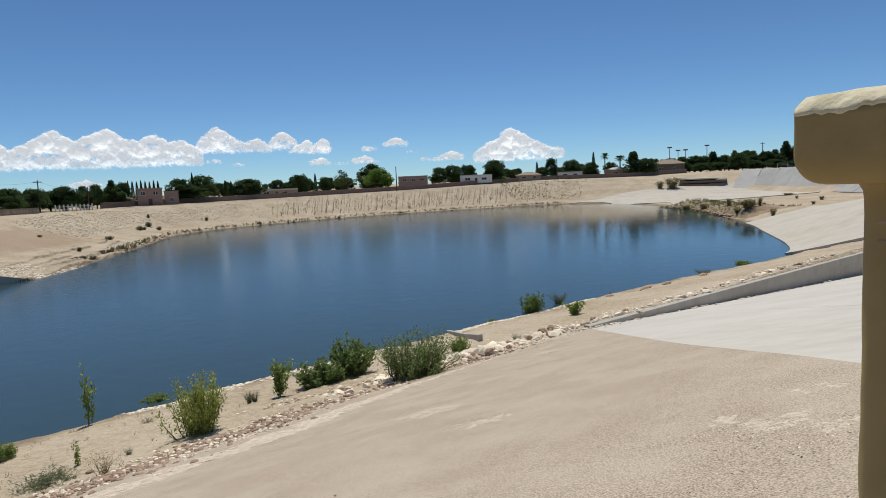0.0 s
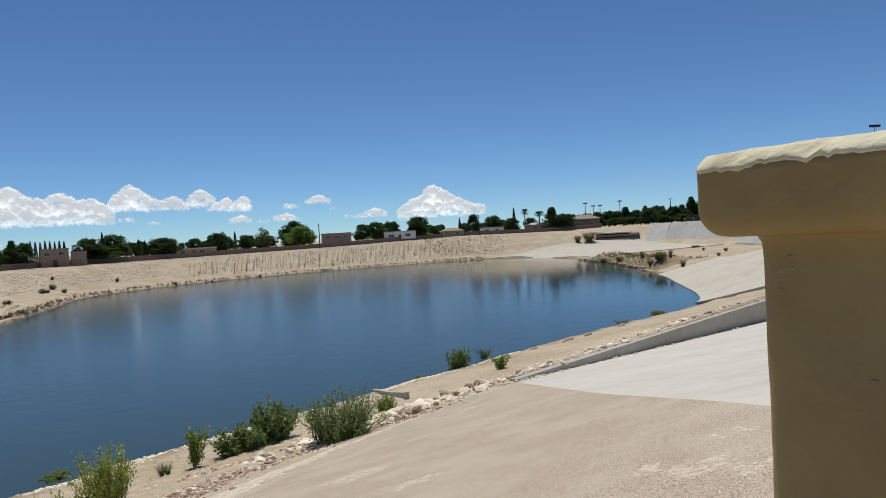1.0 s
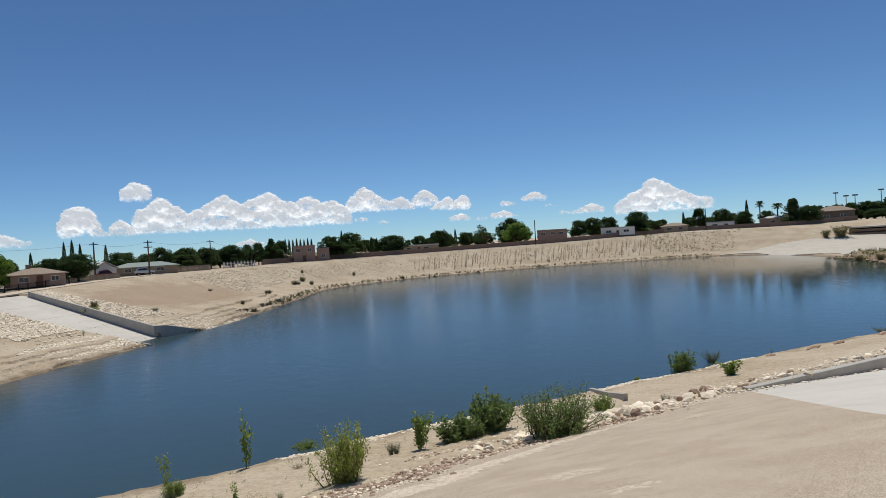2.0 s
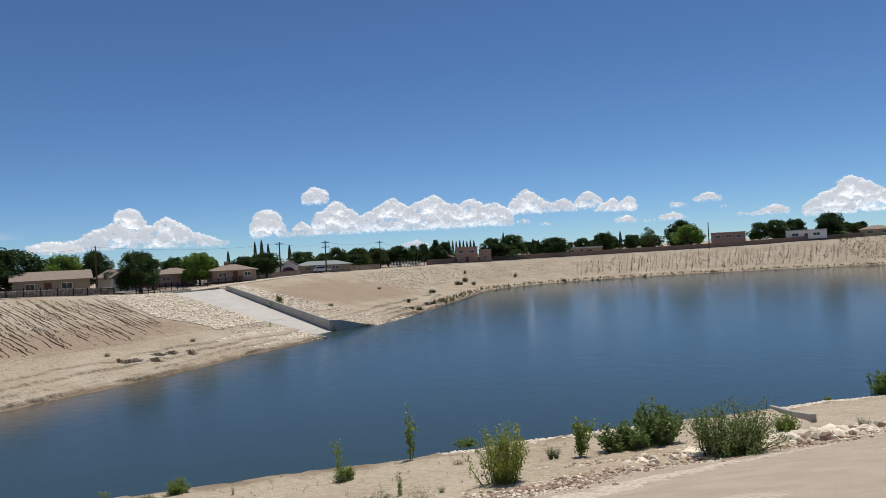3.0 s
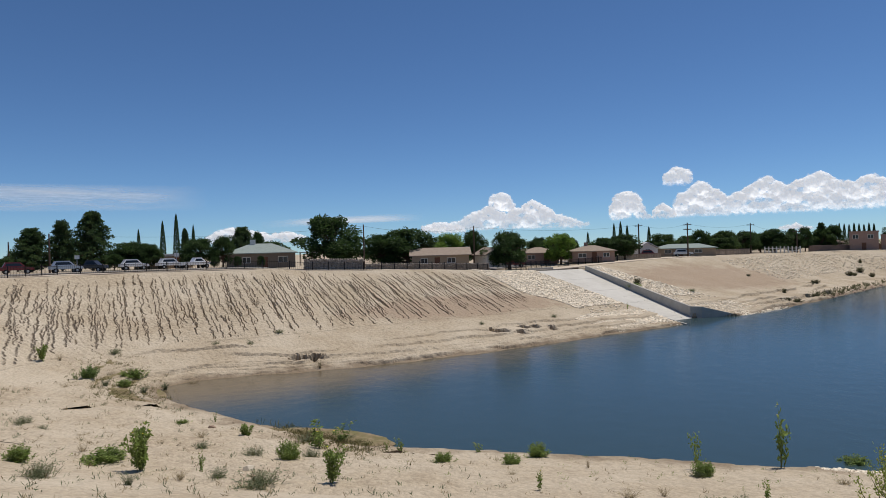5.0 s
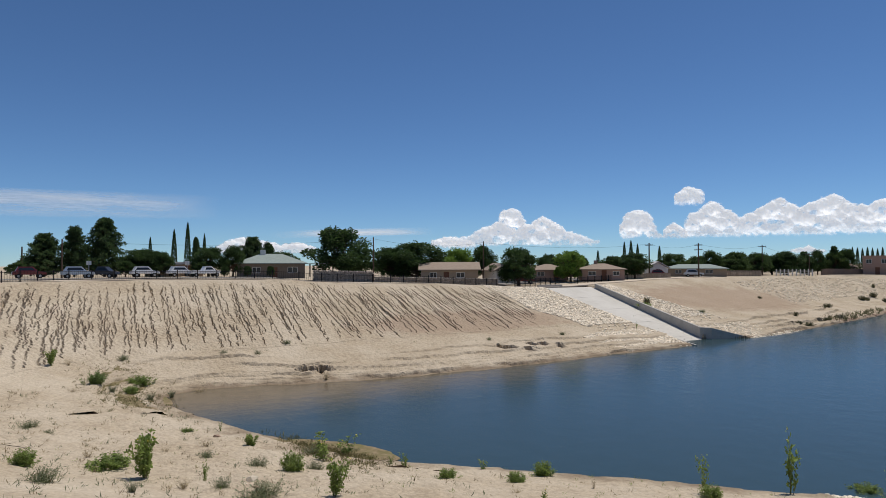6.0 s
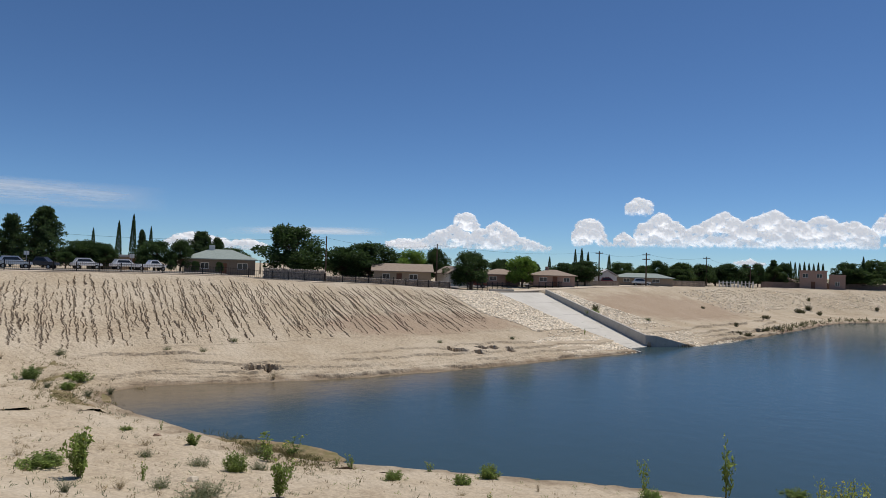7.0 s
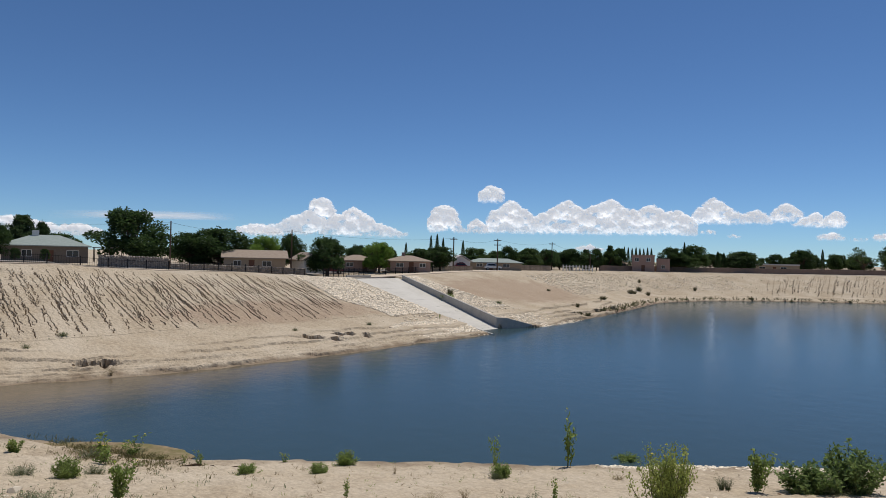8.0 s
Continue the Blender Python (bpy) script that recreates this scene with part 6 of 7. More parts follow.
house(57.8, 294.4, 9.5, -10, 11.0, 8.0, 2.5, 0.4, "flat", WHITE_PAINT, ROOF_PALE, "white house with flat roof among trees", [("window", -2.0, 2.0, 1.0, 2.0), ("window", 2.4, 1.6, 1.0, 2.0)])
house(82.0, 300.0, 9.6, -14, 14.0, 8.0, 2.8, 0.9, "hip", STUCCO_TAN, ROOF_PALE, "pale house with low hipped roof", [("window", -2.0, 2.0, 1.0, 2.0), ("window", 2.4, 1.6, 1.0, 2.0)])
house(104.6, 302.4, 9.6, -18, 14.0, 10.0, 4.2, 2.0, "hip", STUCCO_GREY, ROOF_BROWN, "large grey-roofed building by the channel", [("window", -3.0, 2.2, 1.4, 2.8), ("window", 3.0, 2.2, 1.4, 2.8)])


def carport(x, y, z, turn):
    root = tagged(new("carport"), "open patio cover with pale roof on posts", "carport")
    root.matrix_world = Matrix.Translation((x, y, z)) @ Matrix.Rotation(radians(turn), 4, "Z")
    part("roof", box(bmesh.new(), (-2.4, -1.6, 2.4), (2.4, 1.6, 2.55), 0.03), ROOF_PALE, root)
    for px in (-2.2, 0, 2.2):
        for py in (-1.4, 1.4):
            part("post", box(bmesh.new(), (px - 0.06, py - 0.06, 0), (px + 0.06, py + 0.06, 2.4), 0.01), POLE_WOOD, root)


carport(-118.4, 48.6, 8.2, 72)


for x0, y0, z0, x1, y1, z1, kind in LEDGE_PARTS:
    part(kind, box(bmesh.new(), (x0, y0, z0), (x1, y1, z1), 0.06), BROWN_ROCK if kind == "layer" else CONCRETE_DUSTY, ledge)

# ---------------------------------------------------------------- walls and fences round the basin
def bank_point(i, d):
    return LINE[i % COUNT, 0] + OUT[i % COUNT, 0] * d, LINE[i % COUNT, 1] + OUT[i % COUNT, 1] * d


# brown block wall along the far bank, and the pale track at its foot
i0, i1 = station(47, 247), station(-64, 176)
pts = []
for i in range(i0, i1, 18):
    x, y = bank_point(i, 37)
    z = section(i, 37)
    pts.append((x, y, z - 0.4, z + 1.75 + (0.04 if (i // 60) % 2 else 0.0)))
tagged(wall_between("boundary_wall", pts, 0.25, WALL_BROWN), "long brown block boundary wall behind the far bank", "wall", kind="structure")

pts = []
for t in np.linspace(0, 1, 16):
    x, y = 51.0 + 58.0 * t, 284.5 + 7.0 * t
    pts.append((x, y, bank(x, y) - 0.6, bank(x, y) + 1.7))
tagged(wall_between("boundary_wall", pts, 0.25, WALL_BROWN), "brown block boundary wall above the inlet channel", "wall", kind="structure")


def track_place(i_from, i_to, d_from, d_to):
    def place(u, v):
        i = int(i_from + (i_to - i_from) * u)
        d = d_from + (d_to - d_from) * v
        x, y = bank_point(i, d)
        return x, y, section(i, d) + 0.10 + 0.10 * 0.4 * fbm(x * 0.25, y * 0.25)
    return place


tagged(sheet("track", np.linspace(0, 1, 160), np.linspace(0, 1, 4), track_place(station(-63, 142), station(-57.5, 13) + 150, 32.4, 36.0), CALICHE, 0.2), "pale caliche service track along the bank's crest", "track", kind="structure")
tagged(sheet("track", np.linspace(0, 1, 160), np.linspace(0, 1, 4), track_place(i0, i1, 29.5, 34.0), CALICHE, 0.2), "pale caliche service track below the far wall", "track", kind="structure")
# the street behind, where the cars stand
STREET = material("street_asphalt", (0.22, 0.20, 0.175), 0.9, spec=0.2, second=(0.28, 0.25, 0.21), scale=1.0, amount=0.5, bump=0.3, bump_scale=20, bump_dist=0.01)
tagged(sheet("road", np.linspace(0, 1, 120), np.linspace(0, 1, 5), track_place(station(-58, 114), station(-57.5, 13) + 165, 46, 56), STREET, 0.2), "grey asphalt street behind the west bank", "road", kind="structure")


def iron_fence(label, pts, tall, spacing, pickets=True):
    """Posts, two rails a bay and pickets along a line of (x, y, z)."""
    root = tagged(new("iron_fence"), label, "fence")
    p = [Vector(q) for q in pts]
    post_me = picket_me = None
    rails = bmesh.new()
    stakes_v, stakes_f = [], []
    for a, b in zip(p, p[1:]):
        run = (b - a).length
        bays = max(1, round(run / spacing))
        for k in range(bays):
            q = a.lerp(b, k / bays)
            if post_me is None:
                ob = part("post", box(bmesh.new(), (-0.06, -0.06, -0.2), (0.06, 0.06, tall + 0.08), 0.01), IRON, root)
                post_me = ob.data
            else:
                ob = new("post", post_me)
                ob.parent = root
            ob.matrix_local = Matrix.Translation(q)
            e = a.lerp(b, (k + 1) / bays)
            if pickets:
                for s in range(1, 12):
                    m = q.lerp(e, s / 12)
                    tube(stakes_v, stakes_f, m + Vector((0, 0, 0.05)), m + Vector((0, 0, tall)), 0.014, 0.014, 4)
        v, f = [], []
        for h in (0.15, tall - 0.12):
            tube(v, f, a + Vector((0, 0, h)), b + Vector((0, 0, h)), 0.03, 0.03, 4)
        mesh_part("rail", v, f, IRON, root)
    if stakes_v:
        mesh_part("picket_row", stakes_v, stakes_f, IRON, root)["kind"] = "stuff"
    return root


def crest_line(i_a, i_b, d, step=30):
    return [(*bank_point(i, d), section(i, d)) for i in range(i_a, i_b, step)]


iron_fence("long black iron picket fence along the west crest", crest_line(station(-53.3, 70), station(-57.5, 13) + 90, 36.6, 36), 1.25, 2.6)
iron_fence("black iron picket fence beyond the chute", crest_line(station(-57, 112), station(-54, 86), 37.0, 36), 1.2, 2.6)
iron_fence("tall black iron gate across the chute's head", [(-87.6, 71.0, 6.5), (-87.6, 75.5, 6.5), (-87.4, 81.2, 6.5)], 1.5, 1.2)


def stone_wall(label, a, b, tall):
    """A rough wall of field stones along a line."""
    rng = random.Random(label)
    root = tagged(new("stone_wall"), label, "wall")
    a, b = Vector(a), Vector(b)
    core = wall_between("core", [(a.x, a.y, a.z - 0.3, a.z + tall - 0.1), (b.x, b.y, b.z - 0.3, b.z + tall - 0.1)], 0.3, GREY_ROCK)
    core.parent = root
    run = (b - a).length
    n = Vector((-(b - a).y, (b - a).x, 0)).normalized()
    v, f = [], []
    h = 0.12
    while h < tall:
        s = rng.uniform(0, 0.3)
        while s < run:
            p = a.lerp(b, s / run) + Vector((0, 0, h))
            for side in (-0.14, 0.14):
                rv, rf = rock_geometry(rng, rng.uniform(0.36, 0.5), 0.75)
                o = len(v)
                v += [(p.x + q[0] + n.x * side, p.y + q[1] + n.y * side, p.z + q[2]) for q in rv]
                f += [tuple(o + q for q in t) for t in rf]
            s += rng.uniform(0.32, 0.46)
        h += 0.27
    mesh_part("stones", v, f, GREY_ROCK, root)["kind"] = "stuff"


stone_wall("tall grey field-stone garden wall", (-104.1, 41.3, 7.7), (-100.1, 50.3, 7.5), 1.75)
stone_wall("low grey field-stone garden wall", (-100.0, 50.6, 7.4), (-91.0, 70.0, 6.9), 1.1)


def board_fence(label, a, b, tall, mat, pitch=0.16):
    root = tagged(new("board_fence"), label, "fence")
    a, b = Vector(a), Vector(b)
    run = (b - a).length
    turn = math.atan2(b.y - a.y, b.x - a.x)
    n = int(run / pitch)
    me = None
    rng = random.Random(label)
    for k in range(n):
        p = a.lerp(b, (k + 0.5) / n)
        if me is None:
            ob = part("board", box(bmesh.new(), (-pitch * 0.44, -0.012, 0), (pitch * 0.44, 0.012, tall), 0.006), mat, root)
            me = ob.data
        else:
            ob = new("board", me)
            ob.parent = root
        ob.matrix_local = Matrix.Translation(p + Vector((0, 0, rng.uniform(-0.05, 0.03)))) @ Matrix.Rotation(turn, 4, "Z")
    for h in (0.3, tall - 0.3):
        v, f = [], []
        tube(v, f, a + Vector((0, 0, h)), b + Vector((0, 0, h)), 0.04, 0.04, 4)
        mesh_part("rail", v, f, mat, root)


board_fence("weathered wooden board fence round a yard", (-100.8, 111.1, 7.15), (-95.6, 122.0, 7.2), 1.2, FENCE_WOOD)
board_fence("weathered wooden board fence by the crest", (-100.8, 147.0, 7.25), (-96.0, 157.5, 7.2), 1.5, FENCE_WOOD)

# white post fence on the north-west corner
fence = tagged(new("post_fence"), "short row of white-painted concrete posts", "fence")
for k in range(10):
    x, y = -98.2 + 0.62 * k, 168.0 + 0.80 * k
    bm = box(bmesh.new(), (x - 0.13, y - 0.13, bank(x, y) - 0.2), (x + 0.13, y + 0.13, bank(x, y) + 1.75), 0.03)
    part("post", bm, WHITE_PAINT, fence)
for h in (0.55, 1.25):
    v, f = [], []
    tube(v, f, (-98.2, 168.0, bank(-98.2, 168.0) + h), (-92.6, 175.2, bank(-92.6, 175.2) + h), 0.07, 0.07, 4)
    mesh_part("rail", v, f, WHITE_PAINT, fence)

# chain-link fence above the channel
fence = tagged(new("chain_link_fence"), "galvanised chain-link fence above the channel slope", "fence")
pts = [(*bank_point(i, LINE[i, 6] + 1.2), section(i, LINE[i, 6] + 1.2)) for i in range(station(62.0, 142), station(64, 229), 12)]
v, f = [], []
for q in pts:
    bm = box(bmesh.new(), (q[0] - 0.08, q[1] - 0.08, q[2] - 0.2), (q[0] + 0.08, q[1] + 0.08, q[2] + 1.9), 0.02)
    part("post", bm, GALVANISED, fence)
for a, b in zip(pts, pts[1:]):
    for h in (0.1, 0.5, 0.95, 1.4, 1.85):
        tube(v, f, (a[0], a[1], a[2] + h), (b[0], b[1], b[2] + h), 0.035, 0.035, 4)
mesh_part("wire_mesh", v, f, GALVANISED, fence)


# ---------------------------------------------------------------- poles and lights
def utility_pole(x, y, top, arms, label, r=0.15):
    root = tagged(new("utility_pole"), label, "utility pole", group="utility poles")
    z = bank(x, y)
    root.matrix_world = Matrix.Translation((x, y, z))
    h = top - z
    v, f = [], []
    tube(v, f, (0, 0, -0.3), (0, 0, h), r, r * 0.65, 8)
    mesh_part("shaft", v, f, POLE_WOOD, root)
    for k in range(arms):
        q = h - 0.5 - 1.1 * k
        arm = part("crossarm", box(bmesh.new(), (-1.1, -0.07, q - 0.08), (1.1, 0.07, q + 0.08), 0.015), POLE_WOOD, root)
        for px in (-0.95, -0.45, 0.45, 0.95):
            v, f = [], []
            tube(v, f, (px, 0, q + 0.08), (px, 0, q + 0.28), 0.05, 0.03, 6)
            mesh_part("insulator", v, f, GALVANISED, arm)
    return (x, y, top)


tops = [utility_pole(-118.0, 5.5, 14.6, 0, "bare wooden utility pole behind the bank")]
tops.append(utility_pole(-100.0, 50.4, 15.1, 0, "bare wooden utility pole beside the stone wall"))
tops.append(utility_pole(-95.1, 69.9, 14.6, 0, "bare wooden utility pole near the chute"))
tops.append(utility_pole(-102.4, 123.0, 15.3, 1, "dark wooden utility pole with crossarm", 0.2))
tops.append(utility_pole(-96.9, 133.6, 15.3, 2, "dark wooden utility pole with two crossarms", 0.2))
tops.append(utility_pole(-102.8, 169.2, 15.5, 1, "dark wooden utility pole with crossarm", 0.18))
tops.append(utility_pole(-94.1, 176.5, 13.3, 1, "distant wooden utility pole with crossarm", 0.18))
utility_pole(-17.2, 261.4, 17.3, 0, "bare wooden utility pole behind the far wall", 0.22)
utility_pole(50.3, 283.0, 18.0, 0, "bare wooden utility pole behind the far wall", 0.22)
utility_pole(149.4, 305.4, 21.9, 1, "distant wooden utility pole with crossarm", 0.25)
utility_pole(-140.0, 0.3, 13.9, 1, "wooden utility pole with crossarm by the street", 0.18)
wires = tagged(new("overhead_wire"), "thin dark overhead wire sagging between the poles", "wire")
for a, b in zip(tops, tops[1:]):
    v, f = [], []
    last = None
    for k in range(13):
        t = k / 12
        q = Vector(a).lerp(Vector(b), t) - Vector((0, 0, 0.25 + 0.9 * 4 * t * (1 - t)))
        if last is not None:
            tube(v, f, last, q, 0.018, 0.018, 3)
        last = q
    mesh_part("wire", v, f, IRON, wires)


def floodlight(x, y, top, wide, label):
    root = tagged(new("floodlight_mast"), label, "floodlight", group="sports field floodlights")
    z = bank(x, y)
    v, f = [], []
    tube(v, f, (x, y, z), (x, y, top), 0.3, 0.18, 8)
    mesh_part("mast", v, f, GALVANISED, root)
    part("lamp_frame", box(bmesh.new(), (x - wide / 2, y - 0.15, top - 0.2), (x + wide / 2, y + 0.15, top + 0.1), 0.03), GALVANISED, root)
    for k in range(6):
        q = x - wide / 2 + wide * (k + 0.5) / 6
        part("lamp", box(bmesh.new(), (q - wide * 0.06, y - 0.5, top + 0.1), (q + wide * 0.06, y + 0.3, top + 0.1 + wide * 0.16), 0.05), IRON, root)


for x, y, top in ((125.0, 358.8, 23.2), (129.1, 357.4, 21.4), (132.6, 356.1, 21.5), (142.6, 352.2, 23.2)):
    floodlight(x, y, top, 2.4, "distant floodlight mast of a sports field")
floodlight(214.0, 251.2, 45.0, 5.0, "tall floodlight mast with a row of lamps")


# ---------------------------------------------------------------- parked vehicles
def car(x, y, turn, paint, label, form="car"):
    root = tagged(new("car"), label, "car", group="parked cars")
    root.matrix_world = Matrix.Translation((x, y, bank(x, y) + 0.12)) @ Matrix.Rotation(radians(turn), 4, "Z")
    long = 5.3 if form == "pickup" else 4.5
    side = [(-long / 2, 0.45), (-long / 2 + 0.05, 0.95), (long / 2 - 1.3, 1.0), (long / 2 - 0.1, 0.85), (long / 2, 0.45)]
    bm = bmesh.new()
    rows = [[bm.verts.new((px, s * 0.9, pz)) for px, pz in side] for s in (-1, 1)]
    for k in range(len(side)):
        q = (k + 1) % len(side)
        bm.faces.new((rows[0][k], rows[0][q], rows[1][q], rows[1][k]))
    bm.faces.new(rows[0]), bm.faces.new(rows[1][::-1])
    bmesh.ops.bevel(bm, geom=list(bm.edges), offset=0.06, segments=2, affect="EDGES")
    part("body", bm, paint, root)
    a, b = (-0.4, 1.5) if form == "pickup" else (-1.7, 1.0)
    bm = bmesh.new()
    cab = [(a - 0.15, 0.93), (a + 0.25, 1.62), (b - 0.55, 1.62), (b + 0.15, 0.95)]
    rows = [[bm.verts.new((px, s * (0.82 if pz < 1 else 0.68), pz)) for px, pz in cab] for s in (-1, 1)]
    for k in range(4):
        q = (k + 1) % 4
        bm.faces.new((rows[0][k], rows[0][q], rows[1][q], rows[1][k]))
    bm.faces.new(rows[0]), bm.faces.new(rows[1][::-1])
    part("cabin", bm, paint, root)
    bm = bmesh.new()
    pane = [(a + 0.16, 1.10, 0.805), (a + 0.36, 1.50, 0.722), (b - 0.64, 1.50, 0.722), (b - 0.22, 1.10, 0.805)]
    rows = [[bm.verts.new((px, s * py, pz)) for px, pz, py in pane] for s in (-1, 1)]
    for k in range(4):
        q = (k + 1) % 4
        bm.faces.new((rows[0][k], rows[0][q], rows[1][q], rows[1][k]))
    bm.faces.new(rows[0]), bm.faces.new(rows[1][::-1])
    part("window", bm, DARK_GLASS, root)
    part("roof", box(bmesh.new(), (a + 0.22, -0.70, 1.60), (b - 0.52, 0.70, 1.68), 0.03), paint, root)
    for px in (-long / 2 + 0.85, long / 2 - 0.9):
        for s in (-1, 1):
            bm = bmesh.new()
            bmesh.ops.create_cone(bm, cap_ends=True, segments=18, radius1=0.36, radius2=0.36, depth=0.24, matrix=Matrix.Translation((px, s * 0.82, 0.24)) @ Matrix.Rotation(radians(90), 4, "X"))
            wheel = part("wheel", bm, TYRE, root)
            bm = bmesh.new()
            bmesh.ops.create_cone(bm, cap_ends=True, segments=14, radius1=0.20, radius2=0.17, depth=0.05, matrix=Matrix.Translation((px, s * 0.955, 0.24)) @ Matrix.Rotation(radians(90), 4, "X"))
            part("rim", bm, GALVANISED, wheel)


car(-116.4, 26.6, 100, CAR_WHITE, "white pickup truck parked on the street", "pickup")
car(-120.0, 23.4, 100, CAR_WHITE, "white car parked behind a pickup truck")
car(-119.6, 17.6, 95, CAR_WHITE, "white car parked under trees")
car(-112.6, 7.3, 95, CAR_SILVER, "silver car parked near the fence")
car(-113.0, 10.4, 60, CAR_DARK, "dark pickup truck parked near the fence", "pickup")
car(-118.0, 1.2, 95, CAR_RED, "dark red car parked by the street")
car(-101.0, 84.0, 55, CAR_RED, "dark red car parked before a pink house")
car(-103.2, 127.5, 45, CAR_RED, "dark red car parked near the crest")
car(-100.0, 136.0, 45, CAR_SILVER, "grey car parked near a utility pole")


def street_sign(x, y):
    root = tagged(new("street_sign"), "small pale street sign on a post", "sign")
    z = bank(x, y)
    v, f = [], []
    tube(v, f, (x, y, z), (x, y, z + 2.6), 0.05, 0.05, 6)
    mesh_part("post", v, f, GALVANISED, root)
    part("plate", box(bmesh.new(), (x - 0.02, y - 0.35, z + 2.0), (x + 0.02, y + 0.35, z + 2.6), 0.02), WHITE_PAINT, root)


street_sign(-114.0, 8.9)
street_sign(-108.0, 22.0)


# ---------------------------------------------------------------- the painted post beside the spectator
def rounded_rings(hx, hy, profile, amount, seed, ragged=0.0):
    """A rounded square lofted through (inset, height, corner radius) rings and closed above, with a hand-plastered unevenness."""
    bm = bmesh.new()
    rings = []
    per_side = 40
    for k, (inset, z, corner) in enumerate(profile):
        w, h = max(0.002, hx - inset), max(0.002, hy - inset)
        c = min(corner, w * 0.98, h * 0.98)
        loop = []
        for side in range(4):
            for j in range(per_side):
                t = j / per_side
                straight_w, straight_h = (2 * (w - c), 2 * (h - c)) if side % 2 == 0 else (2 * (h - c), 2 * (w - c))
                arc = c * math.pi / 2
                q = t * (straight_w + arc)
                if q <= straight_w:
                    px, py = -straight_w / 2 + q, -((h if side % 2 == 0 else w))
                else:
                    a = (q - straight_w) / max(arc, 1e-6) * math.pi / 2
                    px = straight_w / 2 + c * math.sin(a)
                    py = -((h if side % 2 == 0 else w) - c) - c * math.cos(a)
                for _ in range(side):
                    px, py = -py, px
                n = fbm(px * 9, py * 9, z * 9 + seed) * amount + 0.3 * amount * noise.noise((px * 40, py * 40, z * 40 + seed))
                r = math.hypot(px, py)
                px, py = px * (1 + n / max(r, 0.05)), py * (1 + n / max(r, 0.05))
                dz = 0.0
                if ragged:
                    wear = max(0.0, 1 - inset / 0.06)
                    dz = ragged * wear * (fbm(px * 18, py * 18, seed) + 0.6 * noise.noise((px * 60, py * 60, seed))) + 0.25 * ragged * noise.noise((px * 30, py * 30, 5.0))
                loop.append(bm.verts.new((px, py, z + dz)))
        rings.append(loop)
    m = 4 * per_side
    for a, b in zip(rings, rings[1:]):
        for j in range(m):
            f = bm.faces.new((a[j], a[(j + 1) % m], b[(j + 1) % m], b[j]))
            f.smooth = True
    bm.faces.new(rings[0][::-1])
    bm.faces.new(rings[-1])
    return bm


def fence_column():
    root = tagged(new("fence_column"), "cream-painted masonry post with chipped cap", "post")
    along, out = Vector((0.539, -0.842, 0)), Vector((-0.842, -0.538, 0))
    m = Matrix((along.to_4d(), (-out).to_4d(), (0, 0, 1, 0), (0, 0, 0, 1))).transposed()
    m[3] = (0, 0, 0, 1)
    root.matrix_world = Matrix.Translation((0.622, 1.176, 0)) @ m
    rng = random.Random(3)

    def shift(bm, x, y):
        bmesh.ops.translate(bm, verts=bm.verts, vec=(x, y, 0))
        return bm

    # cap: rounded underside, upright faces, then a chipped and chalky sloping top, its sunlight partly painted in
    under = [(0.115, 10.366, 0.02), (0.042, 10.365, 0.02), (0.037, 10.365, 0.02)] + [(0.034 * (1 - math.sin(a)), 10.416 - 0.05 * math.cos(a), 0.022) for a in np.linspace(0, math.pi / 2, 9)]
    upright = [(0.0, z, 0.022) for z in np.linspace(10.424, 10.492, 7)]
    part("cap", shift(rounded_rings(0.23, 0.23, under + upright + [(0.012, 10.497, 0.02)], 0.003, 1.0), 0.23, 0.23), PAINT_SHADED, root)
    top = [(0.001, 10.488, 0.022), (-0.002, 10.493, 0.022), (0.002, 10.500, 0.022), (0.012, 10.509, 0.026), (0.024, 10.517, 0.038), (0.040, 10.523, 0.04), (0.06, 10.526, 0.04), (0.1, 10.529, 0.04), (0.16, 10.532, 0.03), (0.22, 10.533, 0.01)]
    part("cap_top", shift(rounded_rings(0.23, 0.23, top, 0.0035, 1.0, 0.012), 0.23, 0.23), CHALK_SUNLIT, root, "chalky paint on the chipped top, coloured paler for sunlight")
    fillet = [(-0.010, 10.372, 0.046), (-0.005, 10.362, 0.044), (-0.001, 10.352, 0.044), (0.0, 10.340, 0.044)]
    shaft = [(0.0, z, 0.046) for z in np.linspace(8.4, 10.31, 80)] + fillet[::-1]
    part("shaft", shift(rounded_rings(0.1285, 0.1385, shaft, 0.0035, 5.0), 0.2035, 0.2135), PAINT_SHADED, root)
    for k in range(13):
        a, h = rng.uniform(0.12, 0.18), rng.uniform(10.295, 10.335)
        if k == 6:
            a, h = 0.185, 10.255
        elif k > 8:
            a, h = rng.uniform(0.12, 0.28), rng.uniform(9.7, 10.3)
        v, f = rock_geometry(rng, rng.uniform(0.008, 0.018), 0.5)
        mesh_part("chip", [(a + q[0], 0.075 + q[1] * 0.2, h + q[2]) for q in v], f, BROWN_ROCK, root, "dark chip in the paint")


fence_column()

